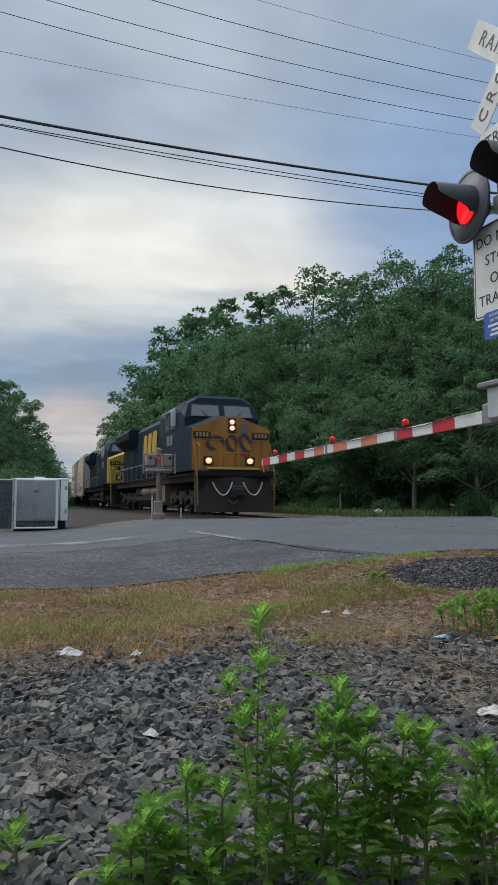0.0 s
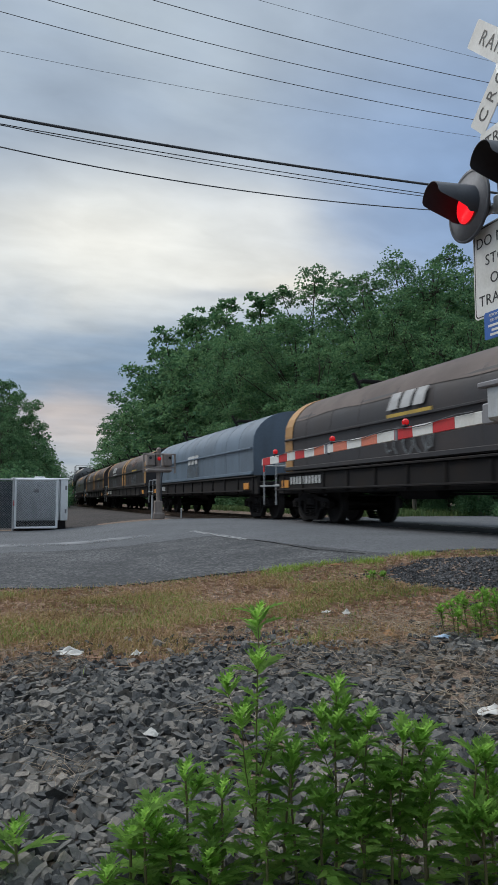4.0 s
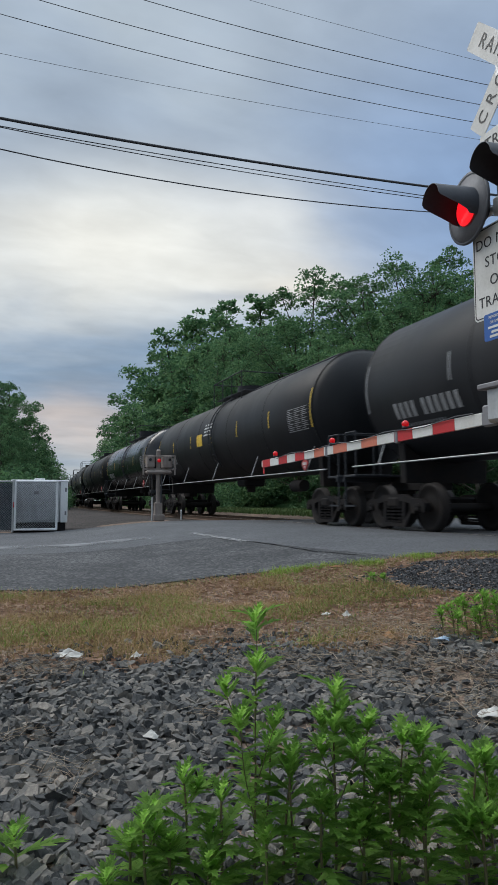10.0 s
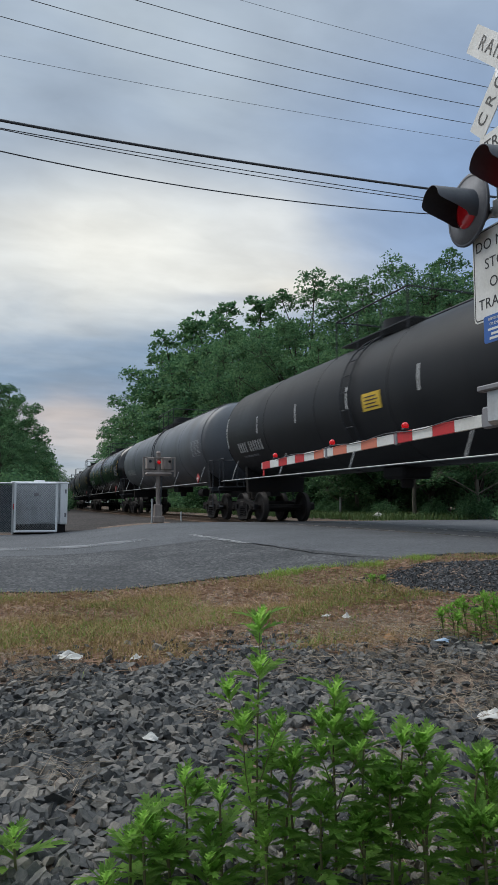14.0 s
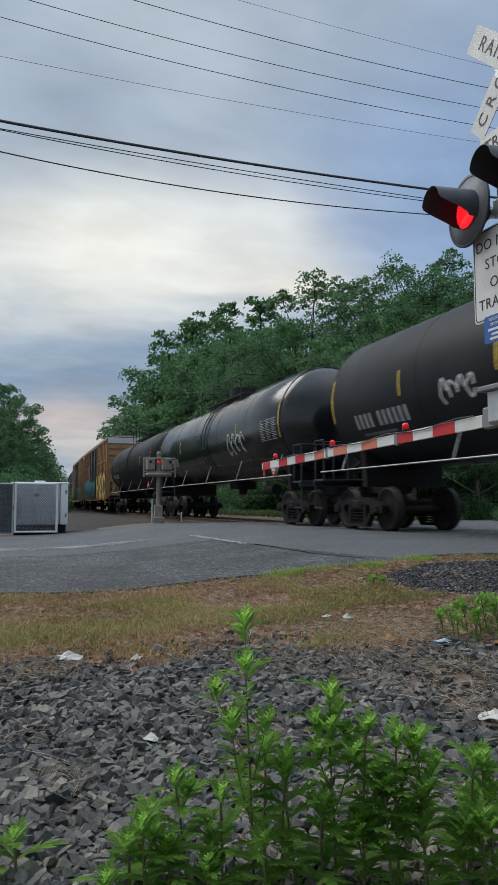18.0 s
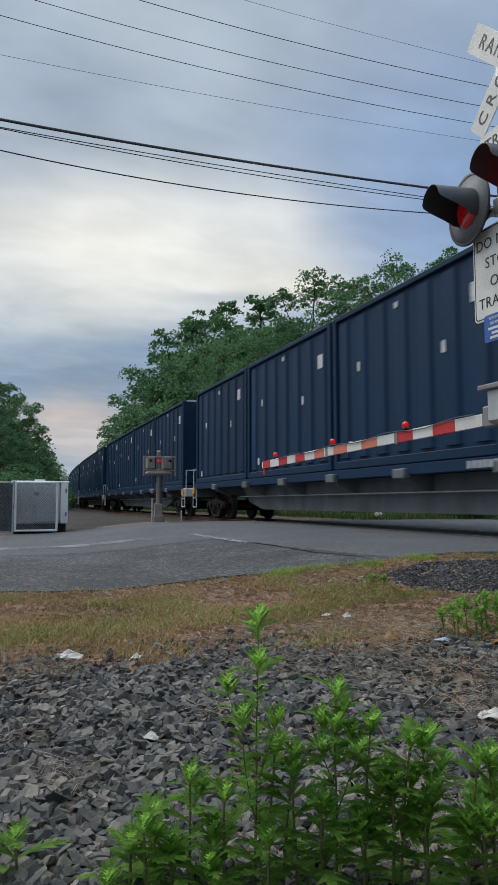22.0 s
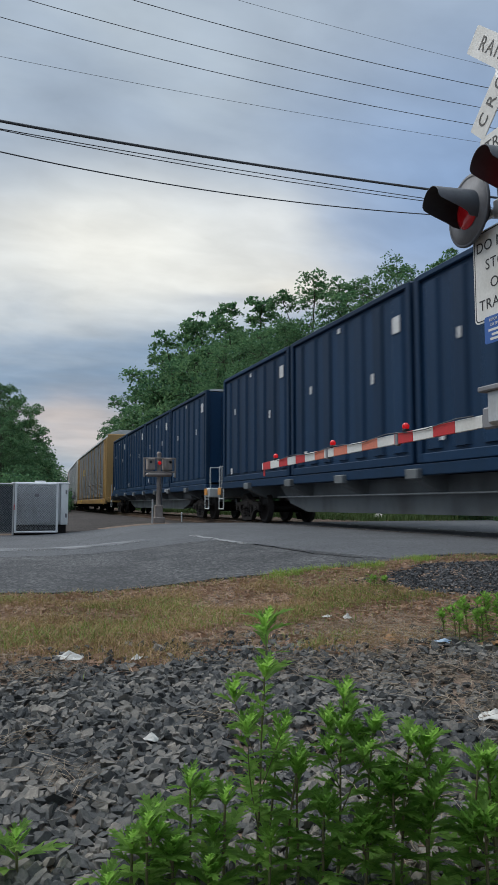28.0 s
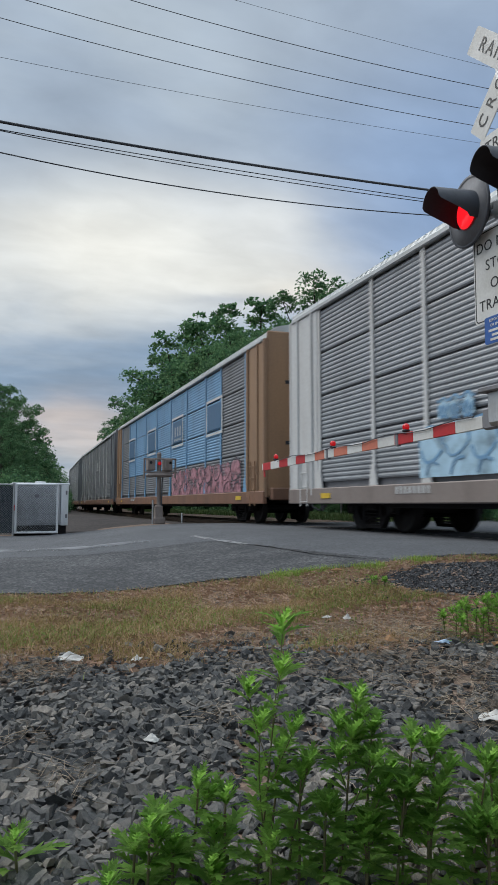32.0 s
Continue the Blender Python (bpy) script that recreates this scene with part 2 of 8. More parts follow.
RUST = (0.10, 0.05, 0.025)
GRIME = (0.05, 0.045, 0.04)
M = {
    "asphalt": speckled("asphalt", [(0.2, (0.054, 0.057, 0.063)), (0.5, (0.082, 0.086, 0.094)), (0.8, (0.118, 0.122, 0.131))], 38, 0.85, 0.9, 0.5),
    "asphalt_dark": speckled("asphalt_dark", [(0.2, (0.026, 0.028, 0.031)), (0.55, (0.052, 0.054, 0.058)), (0.85, (0.13, 0.13, 0.135))], 34, 0.9, 1.0, 1.1),
    "soil": speckled("soil", [(0.2, (0.055, 0.042, 0.034)), (0.5, (0.13, 0.093, 0.07)), (0.8, (0.23, 0.16, 0.118))], 70, 0.95, 0.6, 0.5),
    "stone": speckled("stone", [(0.12, (0.032, 0.034, 0.036)), (0.36, (0.072, 0.074, 0.075)), (0.58, (0.128, 0.125, 0.119)), (0.78, (0.200, 0.182, 0.160)), (0.95, (0.31, 0.28, 0.245))], 60, 0.9, 1.0, 2.5, True, 0.0, 1.3, 0.2),
    "ballast": speckled("ballast", [(0.2, (0.015, 0.013, 0.012)), (0.55, (0.034, 0.028, 0.026)), (0.85, (0.07, 0.056, 0.05))], 22, 0.95, 0.9, 0.7),
    "line_paint": sprayed("line_paint", (0.24, 0.245, 0.25), 0.75, 6.0),
    "fresh_grass": speckled("fresh_grass", [(0.2, (0.15, 0.25, 0.04)), (0.6, (0.25, 0.36, 0.07)), (0.9, (0.36, 0.44, 0.11))], 30, 0.7, 0.1, 0.9, True, 0.3),
    "dry_grass": speckled("dry_grass", [(0.15, (0.155, 0.135, 0.045)), (0.4, (0.27, 0.21, 0.08)), (0.65, (0.37, 0.245, 0.125)), (0.9, (0.46, 0.30, 0.20))], 30, 0.8, 0.1, 0.9, True, 0.25),
    "green_grass": speckled("green_grass", [(0.2, (0.11, 0.19, 0.035)), (0.6, (0.20, 0.29, 0.065)), (0.9, (0.32, 0.34, 0.10))], 30, 0.7, 0.1, 0.9, True, 0.3),
    "meadow": speckled("meadow", [(0.2, (0.05, 0.095, 0.03)), (0.6, (0.09, 0.15, 0.045)), (0.9, (0.15, 0.19, 0.07))], 30, 0.7, 0.1, 0.9, True, 0.2),
    "stalk": speckled("stalk", [(0.2, (0.15, 0.115, 0.085)), (0.6, (0.31, 0.245, 0.18)), (0.9, (0.48, 0.41, 0.31))], 30, 0.85, 0.1, 0.9, True),
    "straw": speckled("straw", [(0.2, (0.24, 0.145, 0.095)), (0.6, (0.40, 0.255, 0.175)), (0.9, (0.54, 0.40, 0.29))], 30, 0.8, 0.1, 0.9, True),
    "weed_leaf": speckled("weed_leaf", [(0.15, (0.115, 0.240, 0.040)), (0.5, (0.210, 0.395, 0.074)), (0.9, (0.33, 0.53, 0.115))], 30, 0.6, 0.1, 5.0, True, 0.75),
    "weed_stem": surface("weed_stem", (0.13, 0.10, 0.05), 0.6, 0, (0.10, 0.16, 0.04), 0.7, 8, 1, 0.1),
    # sunlit yellow-green, shaded clumps and bluish haze are partly coloured into these stops
    "leaf": speckled("leaf", [(0.15, (0.036, 0.095, 0.052)), (0.5, (0.092, 0.195, 0.090)), (0.9, (0.19, 0.315, 0.14))], 8, 0.75, 0.05, 0.3, True, 0.38, 0.0, 0.12),
    "bark": surface("bark", (0.055, 0.047, 0.038), 0.9, 0, (0.03, 0.027, 0.022), 0.8, 3, 4, 0.6, 25, 0.2),
    "bark_pale": surface("bark_pale", (0.20, 0.18, 0.15), 0.9, 0, (0.09, 0.08, 0.065), 0.8, 3, 4, 0.6, 25, 0.2),
    "galv": surface("galv", (0.50, 0.51, 0.52), 0.45, 0.7, (0.25, 0.24, 0.22), 0.5, 4, 2, 0.1),
    "aluminium": surface("aluminium", (0.62, 0.63, 0.64), 0.45, 0.5, (0.3, 0.29, 0.28), 0.4, 5, 2, 0.1),
    "sign_white": surface("sign_white", (0.66, 0.66, 0.64), 0.55, 0, (0.35, 0.34, 0.3), 0.35, 2.5, 2, 0.05),
    "sign_blue": surface("sign_blue", (0.02, 0.10, 0.36), 0.5, 0, (0.02, 0.05, 0.15), 0.3, 4),
    "sign_black": surface("sign_black", (0.015, 0.015, 0.016), 0.5, 0, (0.03, 0.03, 0.03), 0.3, 4),
    "lamp_black": surface("lamp_black", (0.026, 0.029, 0.035), 0.6, 0, (0.045, 0.047, 0.053), 0.6, 6, 1, 0.1, 40, 0.3),
    "lamp_inside": surface("lamp_inside", (0.040, 0.044, 0.052), 0.8, 0, (0.055, 0.058, 0.065), 0.5, 6, 1, 0.0, 40, 0.1),
    "lamp_grey": surface("lamp_grey", (0.20, 0.20, 0.215), 0.55, 0, (0.09, 0.09, 0.1), 0.5, 5, 1, 0.1),
    "red_strip": surface("red_strip", (0.50, 0.018, 0.022), 0.5, 0, (0.3, 0.05, 0.04), 0.4, 4, 1, 0.05),
    "faded_strip": surface("faded_strip", (0.60, 0.17, 0.10), 0.55, 0, (0.5, 0.22, 0.16), 0.5, 4, 1, 0.05),
    "red_lens": glowing("red_lens", (1.0, 0.02, 0.03), 0.05, (0.22, 0.008, 0.012)),
    "red_lit": glowing("red_lit", (1.0, 0.012, 0.022), 1.0),
    "red_small": glowing("red_small", (1.0, 0.008, 0.018), 0.28),
    "head_lit": glowing("head_lit", (1.0, 0.56, 0.24), 1.05, (0.8, 0.8, 0.8)),
    "cabinet_white": surface("cabinet_white", (0.76, 0.78, 0.80), 0.5, 0, (0.3, 0.3, 0.28), 0.35, 2, 3, 0.05),
    "wire": surface("wire", (0.045, 0.05, 0.06), 0.6, 0, (0.05, 0.05, 0.05), 0.3, 4),
    "rail": surface("rail", (0.12, 0.075, 0.05), 0.6, 0.5, (0.05, 0.04, 0.035), 0.5, 3),
    "rail_top": surface("rail_top", (0.55, 0.54, 0.53), 0.25, 0.9, (0.3, 0.27, 0.25), 0.3, 3),
    "tie": surface("tie", (0.09, 0.07, 0.055), 0.9, 0, (0.04, 0.035, 0.03), 0.6, 4),
    # rolling stock
    "running_gear": surface("running_gear", (0.013, 0.012, 0.013), 0.8, 0.05, (0.032, 0.025, 0.020), 0.55, 2.5, 1, 0.3, 30, 0.2),
    "gear_brown": surface("gear_brown", (0.042, 0.035, 0.030), 0.85, 0.05, (0.025, 0.022, 0.020), 0.6, 2.0, 1, 0.3, 30, 0.2),
    "wheel_steel": surface("wheel_steel", (0.020, 0.018, 0.018), 0.6, 0.3, (0.032, 0.024, 0.019), 0.5, 3, 1, 0.15, 40, 0.25),
    "tank_black": surface("tank_black", (0.013, 0.014, 0.016), 0.45, 0, (0.028, 0.028, 0.030), 0.7, 0.8, 3.5, 0.05, 18, 0.16, 0.25),
    "tank_gloss": surface("tank_gloss", (0.009, 0.009, 0.011), 0.17, 0, (0.02, 0.02, 0.021), 0.5, 0.8, 3, 0.03, 18, 0.6, 0.2),
    "tank_grey": surface("tank_grey", (0.085, 0.095, 0.112), 0.4, 0, (0.07, 0.07, 0.07), 0.6, 0.8, 4, 0.05, 18),
    "loco_blue": surface("loco_blue", (0.006, 0.018, 0.034), 0.5, 0, (0.014, 0.020, 0.026), 0.6, 0.9, 3, 0.05, 18, 0.14),
    "loco_blue_old": surface("loco_blue_old", (0.010, 0.026, 0.044), 0.55, 0, (0.030, 0.035, 0.038), 0.85, 0.8, 2.5, 0.05, 18, 0.15),
    "loco_yellow": surface("loco_yellow", (0.37, 0.17, 0.028), 0.5, 0, (0.12, 0.06, 0.028), 0.75, 1.6, 3, 0.06, 18, 0.3),
    "loco_yellow_new": surface("loco_yellow_new", (0.44, 0.285, 0.035), 0.42, 0, (0.22, 0.145, 0.05), 0.4, 1.5, 3, 0.05, 18),
    # cab glass: the reflected sky is put into these grey-blue base colours
    "windshield": surface("windshield", (0.10, 0.115, 0.13), 0.12, 0, (0.08, 0.09, 0.10), 0.4, 3, 1, 0),
    "window_sky_grey": surface("window_sky_grey", (0.085, 0.10, 0.115), 0.10, 0, (0.08, 0.085, 0.09), 0.3, 3, 1, 0),
    "logo_yellow": surface("logo_yellow", (0.46, 0.31, 0.05), 0.5, 0, (0.2, 0.15, 0.06), 0.5, 2.5, 2, 0.05),
    "logo_blue": surface("logo_blue", (0.018, 0.022, 0.045), 0.5, 0, (0.1, 0.07, 0.05), 0.4, 2.5, 2, 0.05),
    "reefer_white": surface("reefer_white", (0.62, 0.52, 0.42), 0.55, 0, (0.36, 0.255, 0.18), 0.75, 0.7, 4, 0.05, 14),
    "reefer_end": surface("reefer_end", (0.66, 0.68, 0.70), 0.45, 0, (0.35, 0.33, 0.3), 0.4, 1, 4, 0.05, 14),
    "grille": surface("grille", (0.012, 0.013, 0.015), 0.6, 0, (0.025, 0.025, 0.027), 0.4, 4),
    "coil_brown": surface("coil_brown", (0.036, 0.034, 0.037), 0.5, 0, (0.060, 0.046, 0.042), 0.6, 0.8, 3, 0.05, 16, 0.3, 0.15),
    "coil_rust": surface("coil_rust", (0.040, 0.035, 0.036), 0.55, 0, (0.080, 0.050, 0.038), 0.75, 0.8, 3, 0.05, 16, 0.3),
    "coil_blue": surface("coil_blue", (0.11, 0.15, 0.20), 0.45, 0, (0.06, 0.07, 0.08), 0.6, 0.8, 3, 0.08, 16),
    "coil_black": surface("coil_black", (0.03, 0.03, 0.034), 0.42, 0, (0.10, 0.075, 0.05), 0.5, 0.8, 3, 0.08, 16),
    "band_yellow": surface("band_yellow", (0.36, 0.20, 0.07), 0.6, 0, (0.19, 0.075, 0.035), 0.7, 1.4, 3, 0.08, 16),
    "band_orange": surface("band_orange", (0.62, 0.26, 0.04), 0.5, 0, (0.3, 0.12, 0.04), 0.4, 3),
    "box_yellow": surface("box_yellow", (0.37, 0.22, 0.10), 0.6, 0, (0.18, 0.09, 0.048), 0.85, 0.9, 4, 0.06, 14),
    "door_black": surface("door_black", (0.028, 0.028, 0.034), 0.5, 0, (0.09, 0.075, 0.06), 0.5, 1.2, 4, 0.06, 14),
    "container_blue": surface("container_blue", (0.0045, 0.026, 0.066), 0.55, 0, (0.008, 0.024, 0.048), 0.6, 0.9, 4, 0.05, 14, 0.18, 0.2),
    "flat_grey": surface("flat_grey", (0.125, 0.14, 0.15), 0.65, 0, (0.05, 0.05, 0.05), 0.7, 1.2, 2, 0.1, 20),
    "flat_white": surface("flat_white", (0.6, 0.62, 0.62), 0.6, 0, (0.3, 0.29, 0.27), 0.5, 1.2, 2, 0.1, 20),
    "rack_grey": surface("rack_grey", (0.175, 0.184, 0.198), 0.55, 0.1, (0.105, 0.106, 0.108), 0.6, 0.8, 3, 0.06, 16),
    "rack_silver": surface("rack_silver", (0.27, 0.285, 0.305), 0.45, 0.25, (0.17, 0.175, 0.18), 0.6, 0.8, 3, 0.06, 16),
    "paint_lilac": surface("paint_lilac", (0.46, 0.45, 0.57), 0.55, 0, (0.55, 0.45, 0.42), 0.6, 1.6, 2, 0.03),
    "paint_indigo": surface("paint_indigo", (0.06, 0.05, 0.28), 0.5, 0, (0.03, 0.03, 0.10), 0.5, 2.5, 1, 0.03),
    "paint_mint": surface("paint_mint", (0.20, 0.42, 0.30), 0.55, 0, (0.45, 0.42, 0.30), 0.6, 1.6, 2, 0.03),
    "coil_dust": surface("coil_dust", (0.105, 0.082, 0.074), 0.7, 0, (0.065, 0.054, 0.052), 0.7, 1.2, 3, 0.05, 16, 0.3),
    "haze_orange": sprayed("haze_orange", (0.62, 0.27, 0.05), 0.75, 3.0),
    "rack_roof": surface("rack_roof", (0.52, 0.54, 0.54), 0.5, 0.3, (0.32, 0.31, 0.29), 0.5, 0.8, 1, 0.06, 16),
    "rack_white": surface("rack_white", (0.60, 0.60, 0.59), 0.5, 0, (0.40, 0.37, 0.34), 0.5, 1.0, 4, 0.06, 16),
    "rack_yellow": surface("rack_yellow", (0.42, 0.26, 0.095), 0.5, 0, (0.3, 0.17, 0.07), 0.5, 1.0, 4, 0.06, 16),
    "rack_brown": surface("rack_brown", (0.20, 0.10, 0.06), 0.6, 0, (0.10, 0.07, 0.06), 0.6, 1.0, 4, 0.06, 16),
    "rack_blue": surface("rack_blue", (0.16, 0.33, 0.52), 0.5, 0, (0.15, 0.2, 0.26), 0.5, 1.0, 3, 0.06, 16),
    "paint_teal": surface("paint_teal", (0.012, 0.10, 0.12), 0.5, 0, (0.02, 0.03, 0.05), 0.6, 2.5, 1, 0.03),
    "tank_brown": surface("tank_brown", (0.15, 0.105, 0.075), 0.6, 0, (0.07, 0.055, 0.045), 0.6, 1.5, 2, 0.05, 18),
    "post_brown": surface("post_brown", (0.26, 0.225, 0.205), 0.7, 0.1, (0.13, 0.095, 0.08), 0.7, 3, 2, 0.1),
    "mesh_dark": surface("mesh_dark", (0.24, 0.26, 0.275), 0.55, 0.3, (0.12, 0.13, 0.14), 0.5, 6),
    "worn_paint": sprayed("worn_paint", (0.165, 0.172, 0.185), 0.65, 0.9),
    "haze_purple": sprayed("haze_purple", (0.10, 0.06, 0.17), 0.6, 4.0),
    "haze_rust": sprayed("haze_rust", (0.23, 0.10, 0.06), 0.55, 4.0),
    "haze_yellow": sprayed("haze_yellow", (0.42, 0.29, 0.06), 0.6, 4.0),
    "haze_red": sprayed("haze_red", (0.42, 0.06, 0.05), 0.6, 4.0),
    "haze_blue": sprayed("haze_blue", (0.07, 0.09, 0.30), 0.8, 4.0),
    "haze_dark": sprayed("haze_dark", (0.03, 0.05, 0.05), 0.6, 4.0),
    "haze_sky": sprayed("haze_sky", (0.42, 0.62, 0.76), 1.0, 2.0),
    "haze_grey": sprayed("haze_grey", (0.10, 0.09, 0.11), 0.7, 4.0),
    "haze_lilac": sprayed("haze_lilac", (0.20, 0.15, 0.33), 0.75, 3.5),
    "haze_pink": sprayed("haze_pink", (0.46, 0.22, 0.26), 0.8, 3.5),
    "rack_navy": surface("rack_navy", (0.05, 0.12, 0.22), 0.5, 0, (0.10, 0.18, 0.26), 0.5, 1.0, 3, 0.06, 16),
    "hood_grey": surface("hood_grey", (0.062, 0.070, 0.086), 0.5, 0, (0.045, 0.048, 0.056), 0.6, 6, 1, 0.05),
    "disc_grey": surface("disc_grey", (0.13, 0.135, 0.15), 0.6, 0, (0.08, 0.08, 0.09), 0.6, 6, 1, 0.05),
    "cabinet_grey": surface("cabinet_grey", (0.52, 0.55, 0.58), 0.55, 0, (0.2, 0.2, 0.2), 0.5, 3, 2, 0.05),
    "rack_tan": surface("rack_tan", (0.30, 0.18, 0.10), 0.6, 0, (0.16, 0.10, 0.07), 0.6, 1.0, 4, 0.06, 16),
    "rack_sill": surface("rack_sill", (0.24, 0.20, 0.18), 0.6, 0, (0.12, 0.09, 0.08), 0.6, 1.0, 4, 0.06, 16),
    "paint_black": surface("paint_black", (0.016, 0.018, 0.022), 0.5, 0, (0.03, 0.03, 0.04), 0.5, 2.5, 1, 0.03),
    "mark_white": surface("mark_white", (0.55, 0.56, 0.56), 0.6, 0, (0.25, 0.25, 0.25), 0.5, 5),
    "mark_mid": surface("mark_mid", (0.38, 0.385, 0.39), 0.6, 0, (0.2, 0.2, 0.2), 0.5, 5),
    "mark_dim": surface("mark_dim", (0.24, 0.25, 0.265), 0.6, 0, (0.10, 0.10, 0.105), 0.6, 5),
    "mark_yellow": surface("mark_yellow", (0.66, 0.44, 0.03), 0.55, 0, (0.35, 0.22, 0.05), 0.4, 5),
    "paint_cyan": surface("paint_cyan", (0.05, 0.42, 0.42), 0.5, 0, (0.02, 0.12, 0.14), 0.5, 2.5, 1, 0.03),
    "paint_green": surface("paint_green", (0.04, 0.30, 0.12), 0.5, 0, (0.02, 0.10, 0.06), 0.5, 2.5, 1, 0.03),
    "paint_orange": surface("paint_orange", (0.50, 0.17, 0.035), 0.5, 0, (0.38, 0.10, 0.03), 0.7, 2.5, 1, 0.03),
    "paint_yellow": surface("paint_yellow", (0.66, 0.46, 0.12), 0.5, 0, (0.5, 0.30, 0.07), 0.5, 2.2, 1, 0.03),
    "paint_red": surface("paint_red", (0.42, 0.05, 0.05), 0.5, 0, (0.3, 0.1, 0.1), 0.4, 2.5, 1, 0.03),
    "paint_sand": surface("paint_sand", (0.60, 0.45, 0.24), 0.5, 0, (0.55, 0.35, 0.2), 0.5, 2.5, 1, 0.03),
    "paint_dark": surface("paint_dark", (0.03, 0.05, 0.06), 0.5, 0, (0.08, 0.06, 0.1), 0.5, 2.5, 1, 0.03),
    "litter": surface("litter", (0.50, 0.49, 0.46), 0.7, 0, (0.35, 0.33, 0.3), 0.4, 20),
    "cardboard": surface("cardboard", (0.30, 0.16, 0.07), 0.8, 0, (0.15, 0.08, 0.04), 0.5, 20),
    "plastic_blue": surface("plastic_blue", (0.25, 0.36, 0.5), 0.4, 0, (0.5, 0.5, 0.5), 0.5, 30),
}


# ---------- mesh tools ----------
class Geo:
    """Vertices and faces of one part, filled shape by shape."""

    def __init__(self):
        self.v, self.f, self.s = [], [], []

    def add(self, verts, faces, smooth=False):
        n = len(self.v)
        self.v += [tuple(p) for p in verts]
        self.f += [tuple(i + n for i in f) for f in faces]
        self.s += [smooth] * len(faces)
        return self

    def box(self, c, size, e=0.0, rot=None):
        """A box with chamfered edges e."""
        hx, hy, hz = (a / 2 for a in size)
        e = min(e, hx * .8, hy * .8, hz * .8)
        verts, faces = [], []
        if e <= 0:
            verts = [(x, y, z) for x in (-hx, hx) for y in (-hy, hy) for z in (-hz, hz)]
            faces = [(0, 1, 3, 2), (4, 6, 7, 5), (0, 4, 5, 1), (2, 3, 7, 6), (0, 2, 6, 4), (1, 5, 7, 3)]
        else:
            ids = {}
            for sx in (-1, 1):
                for sy in (-1, 1):
                    for sz in (-1, 1):
                        for ax in range(3):
                            p = [sx * (hx - e), sy * (hy - e), sz * (hz - e)]
                            p[ax] += (sx, sy, sz)[ax] * e
                            ids[sx, sy, sz, ax] = len(verts)
                            verts.append(p)
            sg = (-1, 1)
            for ax in range(3):
                o = [i for i in range(3) if i != ax]
                for s in sg:
                    q = []
                    for a, b in ((-1, -1), (1, -1), (1, 1), (-1, 1)):
                        k = [0, 0, 0]
                        k[ax], k[o[0]], k[o[1]] = s, a, b
                        q.append(ids[(*k, ax)])
                    faces.append(q if (s > 0) == (ax != 1) else q[::-1])
                for a in sg:
                    for b in sg:
                        k1, k2 = [0, 0, 0], [0, 0, 0]
                        k1[o[0]], k1[o[1]], k1[ax] = a, b, -1
                        k2[o[0]], k2[o[1]], k2[ax] = a, b, 1
                        q = [ids[(*k1, o[0])], ids[(*k2, o[0])], ids[(*k2, o[1])], ids[(*k1, o[1])]]
                        faces.append(q if (a * b > 0) == (ax != 1) else q[::-1])
            for sx in sg:
                for sy in sg:
                    for sz in sg:
                        q = [ids[sx, sy, sz, i] for i in range(3)]
                        faces.append(q if sx * sy * sz > 0 else q[::-1])
        if rot is not None:
            verts = [rot @ Vector(p) for p in verts]
        return self.add([(p[0] + c[0], p[1] + c[1], p[2] + c[2]) for p in verts], faces)

    def cyl(self, a, b, r, r2=None, n=12, caps=True):
        a, b = Vector(a), Vector(b)
        r2 = r if r2 is None else r2
        q = (b - a).to_track_quat("Z", "Y")
        vs = []
        for p, rad in ((a, r), (b, r2)):
            vs += [p + q @ Vector((rad * math.cos(2 * math.pi * i / n), rad * math.sin(2 * math.pi * i / n), 0)) for i in range(n)]
        self.add(vs, [(i, (i + 1) % n, n + (i + 1) % n, n + i) for i in range(n)], True)
        if caps:
            self.add(vs[:n], [tuple(range(n))[::-1]])
            self.add(vs[n:], [tuple(range(n))])
        return self

    def tube(self, pts, r, n=6):
        for p, q in zip(pts, pts[1:]):
            self.cyl(p, q, r, None, n, True)
        return self

    def lathe(self, profile, n=40, center=(0, 0, 0), a0=0.0, a1=2 * math.pi):
        """Turns (x, r) rows about the x axis."""
        full = abs(a1 - a0 - 2 * math.pi) < 1e-6
        m = n if full else n + 1
        vs = [(center[0] + x, center[1] + r * math.cos(a0 + (a1 - a0) * i / n), center[2] + r * math.sin(a0 + (a1 - a0) * i / n)) for x, r in profile for i in range(m)]
        fs = []
        for k in range(len(profile) - 1):
            for i in range(n):
                j = (i + 1) % m
                fs.append((k * m + i, k * m + j, (k + 1) * m + j, (k + 1) * m + i))
        return self.add(vs, fs, True)

    def prism(self, poly, a, b, axis="x"):
        """A flat outline drawn out along an axis from a to b; outline in the other two axes, in order."""
        def put(u, v, w):
            return {"x": (w, u, v), "y": (u, w, v), "z": (u, v, w)}[axis]
        n = len(poly)
        vs = [put(u, v, a) for u, v in poly] + [put(u, v, b) for u, v in poly]
        fs = [(i, (i + 1) % n, n + (i + 1) % n, n + i) for i in range(n)]
        fs += [tuple(range(n))[::-1], tuple(range(n, 2 * n))]
        area = sum(poly[i][0] * poly[(i + 1) % n][1] - poly[(i + 1) % n][0] * poly[i][1] for i in range(n))
        flip = (area < 0) != (axis == "y") != (b < a)
        return self.add(vs, [f[::-1] for f in fs] if flip else fs)

